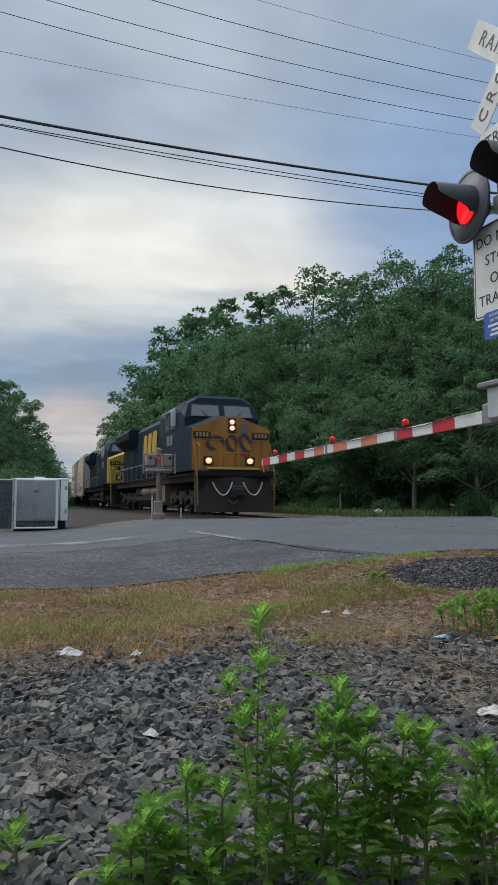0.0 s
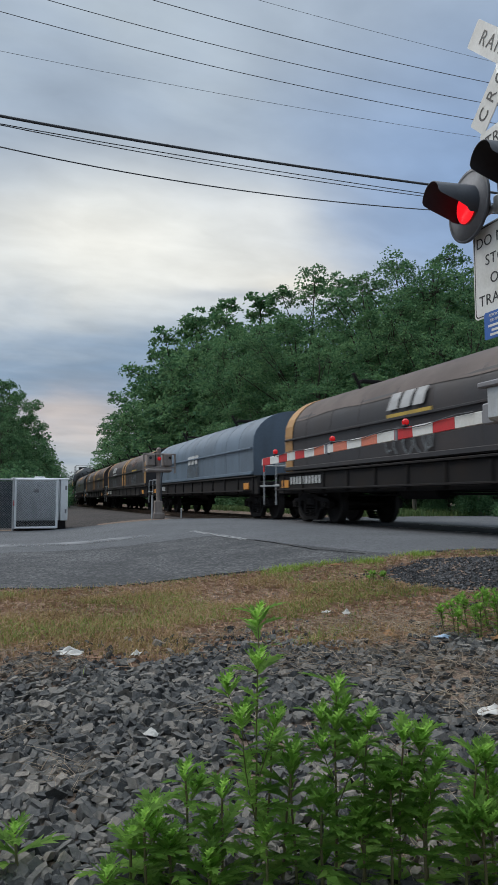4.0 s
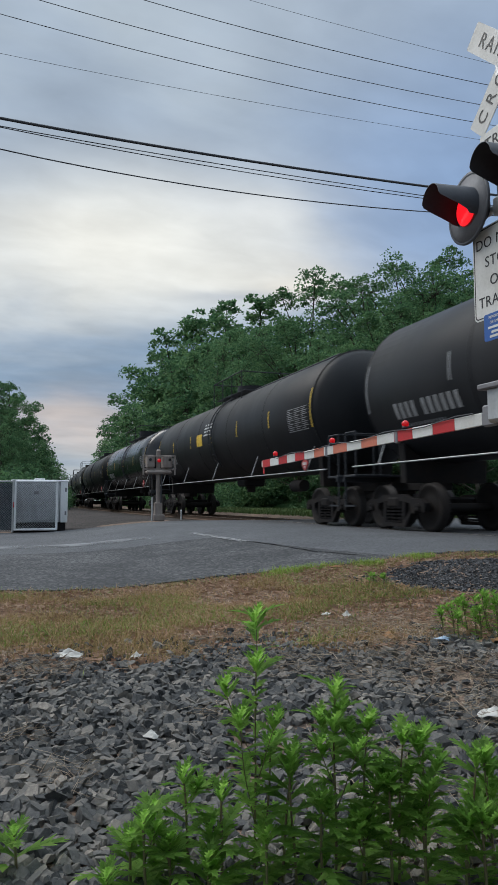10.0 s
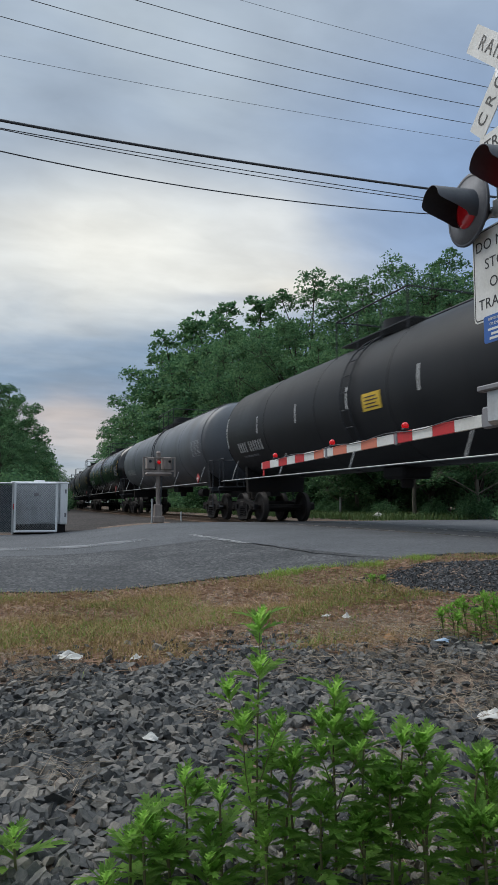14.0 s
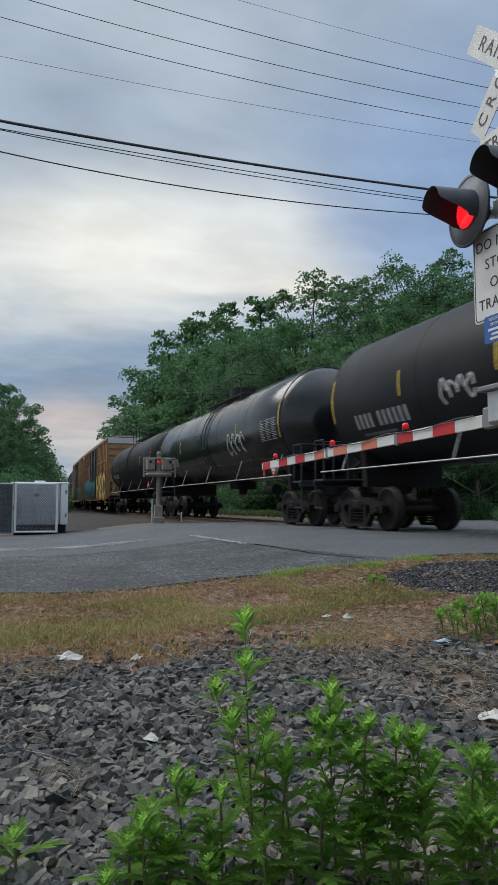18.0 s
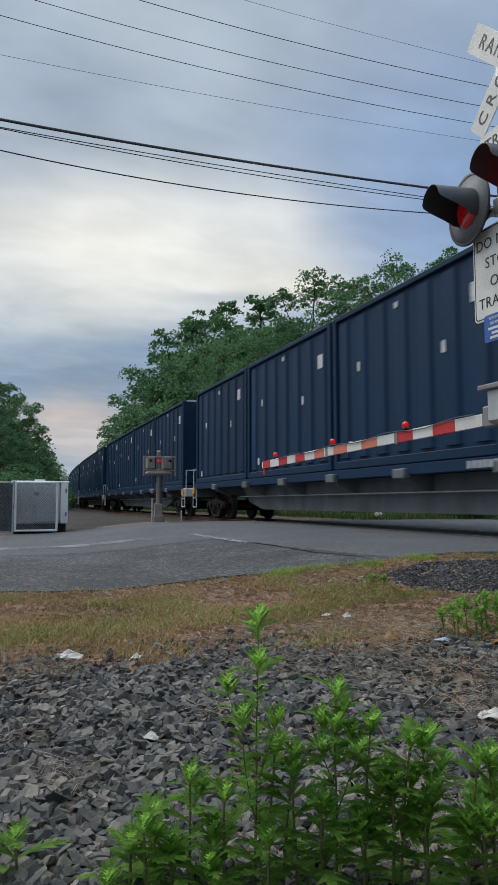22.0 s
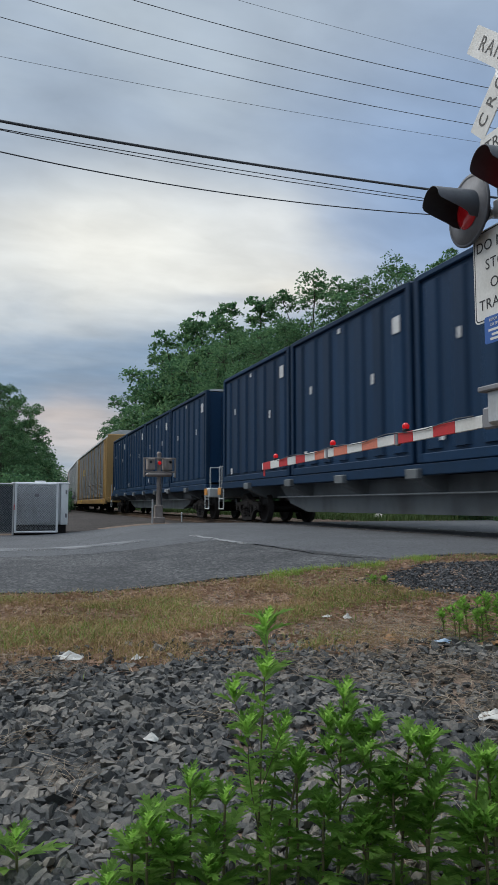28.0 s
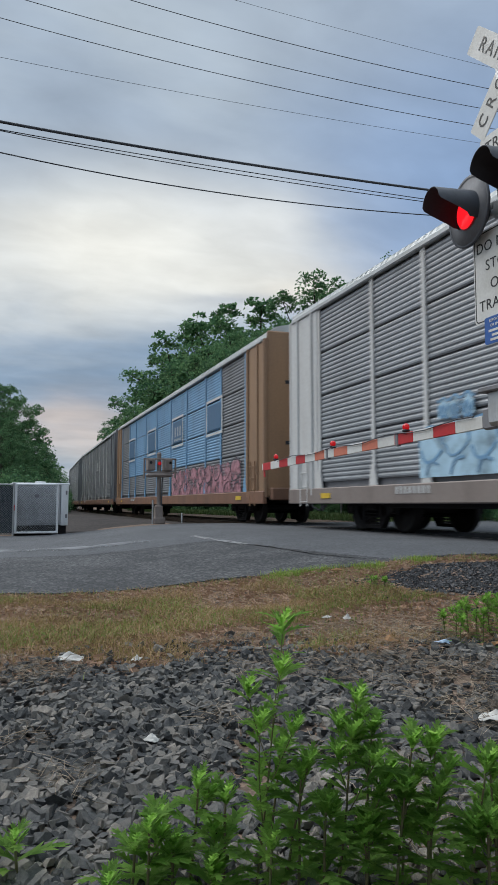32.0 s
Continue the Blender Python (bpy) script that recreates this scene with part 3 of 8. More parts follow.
    def barrel(self, poly, a, b):
        """A rounded outline (y, z) drawn out along x with a smooth skin and flat ends."""
        n = len(poly)
        vs = [(x, y, z) for x in (a, b) for y, z in poly]
        self.add(vs, [(i, n + i, n + i + 1, i + 1) for i in range(n - 1)], True)
        self.add(vs, [(n - 1, 2 * n - 1, n, 0)])
        return self.add(vs, [tuple(range(n)), tuple(range(n, 2 * n))[::-1]])

    def mesh(self, name):
        me = bpy.data.meshes.new(name)
        me.from_pydata(self.v, [], self.f)
        me.polygons.foreach_set("use_smooth", self.s)
        return me


def part(name, geo, material, parent, label="", at=None):
    me = geo.mesh(name) if isinstance(geo, Geo) else geo
    if not me.materials:
        me.materials.append(M[material])
    ob = new(name, me)
    ob.parent = parent
    if at is not None:
        ob.matrix_basis = at
    return tagged(ob, label)


def thing(name, label, category, group="", kind="", at=None):
    ob = new(name)
    ob.empty_display_size = 0.2
    if at is not None:
        ob.matrix_basis = at
    return tagged(ob, label, category, group, kind)


def solo(name, geo, material, label, category, group="", kind="", at=None):
    me = geo.mesh(name) if isinstance(geo, Geo) else geo
    if not me.materials:
        me.materials.append(M[material])
    ob = new(name, me)
    if at is not None:
        ob.matrix_basis = at
    return tagged(ob, label, category, group, kind)


def lettering(words, size, material, spacing=1.0, thick=0.004):
    """Words in the built-in font as a mesh in the x-y plane, centred."""
    cu = bpy.data.curves.new("lettering", "FONT")
    cu.body, cu.size, cu.align_x, cu.align_y, cu.extrude, cu.space_character, cu.resolution_u = words, size, "CENTER", "CENTER", thick, spacing, 3
    ob = bpy.data.objects.new("lettering", cu)
    me = bpy.data.meshes.new_from_object(ob)
    bpy.data.objects.remove(ob)
    bpy.data.curves.remove(cu)
    me.materials.clear()
    me.materials.append(M[material])
    return me


def smooth(a):
    a = max(0.0, min(1.0, a))
    return a * a * (3 - 2 * a)


def level(y):
    """The crossing stands on a low hump; the ground falls away from the track."""
    return -0.3 * smooth((-3.5 - y) / 4.5)


R_CURVE, X_CURVE, X_CURVE_END = 1100.0, -25.0, -160.0
TURN_MAX = (X_CURVE - X_CURVE_END) / R_CURVE


def track(s):
    """Place and heading on the track at s metres along it (s grows with the train's way; straight past X_CURVE)."""
    if s >= X_CURVE:
        return s, 0.0, 0.0
    a = min((X_CURVE - s) / R_CURVE, TURN_MAX)
    rest = max(0.0, (X_CURVE - s) - TURN_MAX * R_CURVE)
    x = X_CURVE - R_CURVE * math.sin(a) - rest * math.cos(a)
    y = R_CURVE * (1 - math.cos(a)) + rest * math.sin(a)
    return x, y, -a


def track_y(x):
    if x >= X_CURVE:
        return 0.0
    d = X_CURVE - x
    e = R_CURVE * math.sin(TURN_MAX)
    return R_CURVE - math.sqrt(R_CURVE ** 2 - d * d) if d < e else R_CURVE * (1 - math.cos(TURN_MAX)) + (d - e) * math.tan(TURN_MAX)


# ---------- ground, road, track ----------
def spread(lo, hi, fine_lo, fine_hi, step, grow=1.25):
    xs = list(np.arange(fine_lo, fine_hi + 1e-6, step))
    d, x = step, fine_hi
    while x < hi:
        d *= grow
        x = min(hi, x + d)
        xs.append(x)
    d, x = step, fine_lo
    while x > lo:
        d *= grow
        x = max(lo, x - d)
        xs.insert(0, x)
    return xs


def sheet(xs, ys, height):
    g = Geo()
    n = len(ys)
    g.add([(x, y, height(x, y)) for x in xs for y in ys],
          [(i * n + j, (i + 1) * n + j, (i + 1) * n + j + 1, i * n + j + 1) for i in range(len(xs) - 1) for j in range(n - 1)], True)
    return g


ROAD_W, ROAD_E, LANE = -21.2, -7.35, -12.6     # far kerb, near kerb, old and new asphalt meet


def road_edge(y):
    return ROAD_E + 0.16 * math.sin(y * 0.9) + 0.10 * math.sin(y * 2.3 + 1) + 0.09 * noise.noise((y * 4.0, 1, 4)) + 0.05 * noise.noise((y * 11.0, 2, 4)) + max(0.0, (y + 5.5) * 0.22)


def ground_height(x, y):
    dy = y - track_y(x)
    z = level(y)
    z -= 0.28 * smooth((3.6 - abs(dy)) / 1.2)
    if ROAD_W - 0.1 < x < road_edge(y) - 0.25:
        z = min(z, level(y) - 0.09)
    near = smooth((14 - abs(x)) / 6)
    z += near * 0.03 * noise.noise((x * 1.3, y * 1.3, 0)) * (0 if x < -7 else 1)
    z += 0.12 * noise.noise((x * .05, y * .05, 3)) * smooth((abs(dy) - 8) / 10) * (1 if x < -24 else 0)
    return z - 0.02


xs = spread(-2600, 2600, -12, 4, 0.25)
ys = spread(-2600, 2600, -13, 6, 0.25)
solo("ground", sheet(xs, ys, ground_height), "soil", "bare brown soil with scattered grit beside the crossing", "ground", kind="structure")

ry = spread(-400, 300, -12, 6, 0.15)


def road_height(y):
    return level(y) + 0.004 * math.sin(y * 1.7)


def seam_x(y):
    """The rough old surface ends in a ragged line before the smooth crossing pad."""
    old = LANE + 0.30 * noise.noise((y * .8, 3, 1)) + 0.12 * noise.noise((y * 3.1, 7, 1))
    return old + (road_edge(y) - .06 - old) * smooth((y + 5.05 + .12 * noise.noise((y * 5.0, 2, 2))) / .5)


def lane(left, right, lift):
    g = Geo()
    n = 8
    rows = [[left(y) + (right(y) - left(y)) * i / n for i in range(n + 1)] for y in ry]
    vs = [(x, y, road_height(y) + lift + 0.006 * noise.noise((x, y * .6, 5))) for y, r in zip(ry, rows) for x in r]
    m = n + 1
    g.add(vs, [(i * m + j, i * m + j + 1, (i + 1) * m + j + 1, (i + 1) * m + j) for i in range(len(ry) - 1) for j in range(n)], True)
    skirt = [(right(y), y, road_height(y) + lift + 0.006 * noise.noise((right(y), y * .6, 5))) for y in ry] + [(right(y) + 0.04, y, road_height(y) - 0.16) for y in ry]
    k = len(ry)
    g.add(skirt, [(i, i + k, i + k + 1, i + 1) for i in range(k - 1)])
    return g


solo("road", lane(lambda y: ROAD_W, seam_x, 0.0), "asphalt", "worn grey asphalt road climbing to the level crossing", "road", kind="structure")
solo("road_shoulder", lane(seam_x, road_edge, -0.003), "asphalt_dark", "dark patched asphalt along the edge of the road", "road", kind="structure")


def paint_strip(x0, x1, y0, y1, step=0.25):
    g = Geo()
    n = max(2, int(abs(y1 - y0) / step))
    for i in range(n):
        a, b = y0 + (y1 - y0) * i / n, y0 + (y1 - y0) * (i + 1) / n
        g.add([(x0, a, road_height(a) + .009), (x1, a, road_height(a) + .009), (x1, b, road_height(b) + .009), (x0, b, road_height(b) + .009)], [(0, 1, 2, 3)])
    return g


solo("centre_line", paint_strip(-14.85, -14.0, -60, -5.9), "worn_paint", "faded white line along the middle of the road", "road marking", kind="structure")
solo("stop_line", paint_strip(-14.4, -11.0, -5.02, -4.88, 0.05), "line_paint", "worn white stop line before the crossing gate", "road marking", kind="structure")

# a ragged tar seam along the edge of the pad
crack = Geo()
px, py = -11.0, -4.92
while px < -7.5:
    nx, ny = px + .16, -4.86 + .12 * smooth((px + 9) / 1.5) + .10 * noise.noise((px * 1.9, 2, 0))
    wd = .018 + .018 * abs(noise.noise((px * 3.0, 5, 0)))
    crack.add([(px, py - wd, road_height(py) + .011), (nx, ny - wd, road_height(ny) + .011), (nx, ny + wd, road_height(ny) + .011), (px, py + wd, road_height(py) + .011)], [(0, 1, 2, 3)])
    px, py = nx, ny
solo("tar_seam", crack, "sign_black", "black tar seam between two layers of asphalt", "road marking", kind="structure")

# ballast bed, ties and rails
stations = [ROAD_W - 0.05 - 2.5 * i for i in range(0, 14)] + [-58 - 8.0 * i for i in range(90)]


def bed(g, offs):
    rows = []
    for x in stations:
        y0 = track_y(x)
        rows.append([(x, y0 + o, (z if o > -4 else level(y0 + o) + z) + 0.04 * noise.noise((x * 1.7, o * 2.1, 9)) - (.09 if x == stations[0] else 0)) for o, z in offs])
    m = len(offs)
    g.add([p for r in rows for p in r], [(i * m + j, i * m + j + 1, (i + 1) * m + j + 1, (i + 1) * m + j) for i in range(len(rows) - 1) for j in range(m - 1)], True)
    return g


solo("ballast_bed", bed(Geo(), [(-15, -.02), (-9.6, .015), (-7.6, .02), (-6.4, .03), (-5.0, .04), (-4.2, .03), (-3.7, .005), (-3.0, -.10), (-2.6, -.10), (-1.8, -.12), (-.9, -.19), (0, -.2), (.9, -.19), (1.8, -.12), (2.6, -.14), (3.6, -.26)]), "ballast", "brown crushed-stone ballast under the track", "ballast", kind="structure")

RAIL = [(-.07, -.17), (.07, -.17), (.07, -.155), (.012, -.13), (.012, -.045), (.036, -.03), (.036, -.004), (.03, 0), (-.03, 0), (-.036, -.004), (-.036, -.03), (-.012, -.045), (-.012, -.13), (-.07, -.155)]
rail_x = [40, 10, 0, -10, -25] + [-25 - 5 * i for i in range(1, 28)] + [-165, -300, -600, -900]
for side in (-.7525, .7525):
    g = Geo()
    n = len(RAIL)
    vs = [(x, track_y(x) + side + u, v) for x in rail_x for u, v in RAIL]
    g.add(vs, [(i * n + j, (i + 1) * n + j, (i + 1) * n + (j + 1) % n, i * n + (j + 1) % n) for i in range(len(rail_x) - 1) for j in range(n)])
    r = solo("rail", g, "rail", "steel running rail, rusty web and bright worn head", "rail", "rails of the track", kind="structure")
    g = Geo()
    g.add([(x, track_y(x) + side + o, .002) for x in rail_x for o in (-.028, .028)], [(2 * i, 2 * i + 2, 2 * i + 3, 2 * i + 1) for i in range(len(rail_x) - 1)])
    part("rail_head", g, "rail_top", r, "bright polished running surface")

tie_mesh = Geo().box((0, 0, 0), (.23, 2.59, .18), .012).mesh("tie")
tie_mesh.materials.append(M["tie"])
for i in range(130):
    s = ROAD_W - .4 - i * .53
    x, y, h = track(s)
    solo("tie", tie_mesh, "tie", "creosoted wooden tie bedded in ballast", "railway tie", "ties of the track", at=pose(x, y, -.262, 0, 0, math.degrees(h)))


# ---------- loose stone, litter ----------
def stone_mesh(g, c, r, rnd):
    """An angular crushed stone: a wedge-like block with sheared, unequal faces lying nearly flat."""
    q = Euler((rnd.gauss(0, .35), rnd.gauss(0, .35), rnd.uniform(0, 6.28))).to_matrix()
    sx, sy, sz = r * rnd.uniform(.9, 1.6), r * rnd.uniform(.65, 1.1), r * rnd.uniform(.3, .62)
    pts = []
    n = rnd.choice((4, 5, 5, 6))
    a0 = rnd.uniform(0, 6)
    ang = [a0 + (i + rnd.uniform(-.28, .28)) * 6.2832 / n for i in range(n)]
    sh, sk = rnd.uniform(-.35, .35), rnd.uniform(-.35, .35)
    tilt, tilt2 = rnd.uniform(-.5, .5), rnd.uniform(-.5, .5)
    for z in (-1, 1):
        for a in ang:
            k = rnd.uniform(.72, 1.1) * (1.0 if z < 0 else rnd.uniform(.62, .98))
            x, y = math.cos(a) * k, math.sin(a) * k
            h = z + (tilt * x + tilt2 * y if z > 0 else 0)
            pts.append(q @ Vector((sx * (x + sh * z), sy * (y + sk * z), sz * h)))
    fs = [tuple(range(n))[::-1], tuple(range(n, 2 * n))] + [(i, (i + 1) % n, n + (i + 1) % n, n + i) for i in range(n)]
    g.add([(p.x + c[0], p.y + c[1], p.z + c[2]) for p in pts], fs)


rnd = random.Random(5)


def gravel_edge(y):
    """Where the crushed stone gives way to grass."""
    return -4.12 + 0.12 * math.sin(y * 2.1) + 0.07 * math.sin(y * 5.3) + max(0, y + 7.6) * 0.62


g = Geo()
n = 0
while n < 17000:
    x, y = rnd.uniform(-4.6, -0.9), rnd.uniform(-10.2, -5.6)
    e = gravel_edge(y)
    if x < e - 0.05 and rnd.random() > math.exp((x - e) * 4) * .5:
        continue
    # keep to what lies before the camera
    fx, fy = x, y + 8.93
    z_f, x_r = -fx * .9389 + fy * .3443, fx * .3443 + fy * .9389
    if abs(x_r) > .42 * z_f + .35:
        continue
    thin = noise.noise((x * 1.1 + 4, y * 1.1, 2))
    if thin < -0.25 and rnd.random() < .6:
        continue
    # trodden earth with few stones towards the gate
    if rnd.random() < .75 * smooth((y + 7.35) / .5) * smooth((.25 - noise.noise((x * 2.3, y * 2.3, 8))) / .4):
        continue
    r = rnd.choice((.010, .014, .017, .020, .023, .027)) * rnd.uniform(.8, 1.2)
    stone_mesh(g, (x, y, ground_height(x, y) + r * rnd.uniform(.1, .9)), r, rnd)
    n += 1
solo("crushed_stone", g, "stone", "loose angular grey crushed stone with dusty tops", "gravel", kind="stuff")

g = Geo()
for i in range(9000):
    x, y = rnd.uniform(-6.4, -4.2), rnd.uniform(-5.9, -3.2)
    if x < road_edge(y) + .25 or (x + 5.2) ** 2 / 1.7 + (y + 4.5) ** 2 / 1.6 > 1 + .9 * noise.noise((x * 1.6, y * 1.6, 0)) + .4 * rnd.gauss(0, .3):
        continue
    r = rnd.uniform(.007, .018)
    stone_mesh(g, (x, y, ground_height(x, y) + r * .4), r, rnd)
solo("dark_chippings", g, "asphalt_dark", "heap of broken black asphalt chippings by the gate", "gravel", kind="stuff")


def crumpled(name, x, y, w, d, h, material, label, category, seed):
    r2 = random.Random(seed)
    g = Geo()
    n = 7
    vs = []
    for i in range(n):
        for j in range(n):
            u, v = i / (n - 1) - .5, j / (n - 1) - .5
            k = max(0, 1 - 1.7 * (u * u + v * v) ** .5 * 1.25)
            vs.append((u * w * r2.uniform(.9, 1.1), v * d * r2.uniform(.9, 1.1), h * (k + r2.uniform(0, .45))))
    top = [(a, b, c + .002) for a, b, c in vs]
    fs = [(i * n + j, (i + 1) * n + j, (i + 1) * n + j + 1, i * n + j + 1) for i in range(n - 1) for j in range(n - 1)]
    g.add(vs, [f[::-1] for f in fs])
    g.add(top, fs)
    solo(name, g, material, label, category, at=pose(x, y, ground_height(x, y) + .022, 0, 0, r2.uniform(0, 360)))


crumpled("paper_scrap", -4.17, -8.50, .16, .10, .035, "litter", "crumpled dirty white paper on the stones", "litter", 1)
crumpled("paper_scrap", -4.12, -8.12, .07, .05, .025, "litter", "small crumpled white paper scrap on the stones", "litter", 2)
crumpled("plastic_cup", -4.49, -6.54, .06, .05, .03, "litter", "squashed white plastic cup in dry grass", "litter", 3)
crumpled("paper_scrap", -4.64, -6.63, .09, .05, .012, "litter", "torn white paper lying in dry grass", "litter", 4)
crumpled("wrapper", -3.45, -6.47, .10, .05, .02, "plastic_blue", "pale blue snack wrapper on the stones", "litter", 5)
crumpled("plastic_bag", -2.35, -7.02, .12, .10, .03, "litter", "flattened white plastic bag on the stones", "litter", 6)
crumpled("paper_scrap", -2.69, -8.34, .06, .04, .02, "litter", "small white paper scrap among the stones", "litter", 7)
crumpled("cardboard_scrap", -3.70, -6.68, .10, .07, .03, "cardboard", "crushed brown cardboard scrap by the stones", "litter", 8)
crumpled("cardboard_scrap", -3.2, -6.25, .12, .09, .05, "cardboard", "crushed brown cardboard cup by a bush", "litter", 9)
crumpled("cardboard_scrap", -6.8, -5.44, .12, .05, .03, "cardboard", "tan cardboard scrap at the road's edge", "litter", 10)
crumpled("rubbish_heap", -24.66, 5.67, 1.0, .5, .24, "litter", "small heap of white rubbish in the grass", "litter", 11)


# ---------- crossing signal with gate ----------
MX, MY = -4.58, -4.85       # mast
FACE = pose(0, 0, 0, 90, 0, 0)   # flat work turned to face the road users (towards -y)


def rounded(w, h, r, n=5):
    pts = []
    for cx, cy, a0 in ((w / 2 - r, h / 2 - r, 0), (-w / 2 + r, h / 2 - r, 90), (-w / 2 + r, -h / 2 + r, 180), (w / 2 - r, -h / 2 + r, 270)):
        pts += [(cx + r * math.cos(radians(a0 + 90 * i / n)), cy + r * math.sin(radians(a0 + 90 * i / n))) for i in range(n + 1)]
    return pts


SIG = thing("crossing_signal", "tall galvanised railroad crossing signal with crossbuck and red flashing lamps", "crossing signal", at=pose(MX, MY, level(MY)))
Z0 = level(MY)
part("base", Geo().cyl((0, 0, -.05), (0, 0, .04), .15, .14, 16).cyl((0, 0, .04), (0, 0, .22), .085, .07, 16), "galv", SIG)
part("mast", Geo().cyl((0, 0, .2), (0, 0, 4.75), .062, None, 16), "aluminium", SIG)
part("mast_cap", Geo().cyl((0, 0, 4.75), (0, 0, 4.8), .07, .03, 16), "aluminium", SIG)


def blade(name, z, lean, words, w=1.30, h=.24, y=-.10, size=.17, gap=1.3):
    """One board of the crossbuck with its lettering."""
    g = Geo().prism(rounded(w, h, .02), -.004, .004, "z")
    b = part(name, g, "sign_white", SIG, "", pose(.13, y, z - Z0, 90, lean, 0))
    for word, at_x in words:
        part("lettering", lettering(word, size, "sign_black", gap, .001), "sign_black", b, "black capital letters", pose(at_x, 0, .006))
    return b


CZ = 4.345
blade("crossbuck_blade", CZ, 45, (("RAILROAD", 0),), y=-.115)
blade("crossbuck_blade", CZ, -45, (("CROSSING", 0),), y=-.10, gap=1.55)
part("bracket", Geo().box((0, -.06, CZ - Z0), (.12, .1, .2), .01), "galv", SIG)
tp = part("tracks_plate", Geo().prism(rounded(.69, .23, .02), -.003, .003, "z"), "sign_white", SIG, "white plate below the crossbuck", pose(.06, -.1, 3.71 - Z0, 90, 0, 0))
part("lettering", lettering("TRACKS", .15, "sign_black", 1.05, .001), "sign_black", tp, "", pose(0, 0, .005))

# stop-on-tracks sign
SZ = 2.53
sp = part("warning_plate", Geo().prism(rounded(.61, .80, .04), -.003, .003, "z"), "sign_white", SIG, "white plate with black border", pose(0.008, -.2, SZ - Z0, 90, 0, 0))
bd = Geo()
outer, inner = rounded(.585, .775, .035), rounded(.565, .755, .03)
m = len(outer)
bd.add([(*p, .0045) for p in outer] + [(*p, .0045) for p in inner], [(i, (i + 1) % m, m + (i + 1) % m, m + i) for i in range(m)])
part("border", bd, "sign_black", sp)
for i, w in enumerate(("DO NOT", "STOP", "ON", "TRACKS")):
    part("lettering", lettering(w, .130, "sign_black", 1.06, .001), "sign_black", sp, "", pose(.008, .255 - i * .170, .005))
bp = part("blue_plate", Geo().prism(rounded(.40, .23, .02), -.003, .003, "z"), "sign_blue", SIG, "small blue notice plate", pose(.045, -.22, 2.045 - Z0, 90, 0, 0))
for i, w in enumerate(("REPORT PROBLEM", "OR EMERGENCY")):
    part("lettering", lettering(w, .034, "sign_white", 1.0, .001), "sign_white", bp, "", pose(0, .08 - i * .042, .005))
bars_g = Geo()
for k, (w, z) in enumerate(((.28, -.005), (.2, -.045), (.24, -.082))):
    bars_g.box((-.01, z, .004), (w, .02, .002))
part("notice_bars", bars_g, "sign_white", bp)

# crossarm with two lamps
LZ = 3.10
part("crossarm", Geo().cyl((-.33, -.10, LZ - Z0), (.35, -.10, LZ - Z0), .035, None, 10).box((0, -.08, LZ - Z0), (.2, .14, .16), .015), "aluminium", SIG)
LAMPS = []


def flasher(x, lit_first, dz):
    """A round black background with hood, red lens and turning lamp core."""
    d = part("lamp_background", Geo().lathe([(0.0, .02), (0, .305), (.012, .305), (.012, .02)], 40), "disc_grey", SIG, "round grey background disc", pose(x, -.27, LZ + dz - Z0, 0, 0, -96))
    part("rim", Geo().lathe([(-.004, .29), (-.004, .312), (.016, .312), (.016, .29)], 40), "hood_grey", d)
    # hood: a long half-open tunnel over the lens
    h = Geo()
    n, m = 26, 6
    vs = []
    for k in range(m + 1):
        t = k / m
        for i in range(n + 1):
            a = radians(-38 + 256 * i / n)
            reach = t * (.07 + .29 * smooth((math.sin(a) + .62) / .75))
            rad = .172 - .08 * reach
            vs.append((reach, rad * math.cos(a), rad * math.sin(a) + .07 * reach))
    fs = [(k * (n + 1) + i, k * (n + 1) + i + 1, (k + 1) * (n + 1) + i + 1, (k + 1) * (n + 1) + i) for k in range(m) for i in range(n)]
    off = len(vs)
    vs2 = [(a, b * 1.03, c * 1.03) for a, b, c in vs]
    inner = Geo().add(vs, [f[::-1] for f in fs], True)
    h.add(vs2, fs, True)
    rim = [m * (n + 1) + i for i in range(n + 1)]
    h.add([vs[i] for i in rim] + [vs2[i] for i in rim], [(i, i + 1, n + 2 + i, n + 1 + i) for i in range(n)])
    hd = part("hood", h, "hood_grey", d, "long black sun hood", pose(.012, 0, 0))
    part("hood_lining", inner, "lamp_inside", hd)
    part("housing", Geo().lathe([(0, .16), (-.05, .155), (-.14, .11), (-.16, .02)], 24), "lamp_black", d)
    part("lens", Geo().lathe([(.02, .158), (.028, .15), (.046, .10), (.054, .04), (.056, .001)], 28), "red_lens", d, "red glass lens")
    core = part("lamp_core", Geo().lathe([(.0, .15), (.008, .142), (.026, .095), (.034, .04), (.036, .001)], 28), "red_lit", d, "glowing red lamp core")
    LAMPS.append((core, lit_first))


flasher(-.25, True, .03)
flasher(.40, False, .07)

# gate: mechanism on the mast and a lowered arm across the lane
gm = part("gate_mechanism", Geo().box((-.17, .16, 1.44 - Z0), (.50, .36, .32), .03), "galv", SIG, "grey gate machine housing")
part("lid_band", Geo().box((-.19, .14, 1.60 - Z0), (.56, .42, .05), .01), "lamp_grey", gm)
part("counterweight", Geo().box((.55, .2, 1.3 - Z0), (.55, .06, .2), .02), "lamp_grey", SIG)
arm = thing("gate_arm", "lowered red and white striped crossing gate arm with small red lamps", "gate arm", at=pose(-5.28, -4.67, 1.356, 0, 0, 181.9) @ pose(0, 0, 0, 0, 1.75, 0))
part("butt_plate", Geo().box((-.05, 0, .0), (.34, .03, .12), .01).box((-.12, .0, .02), (.2, .07, .2), .015), "lamp_grey", arm)
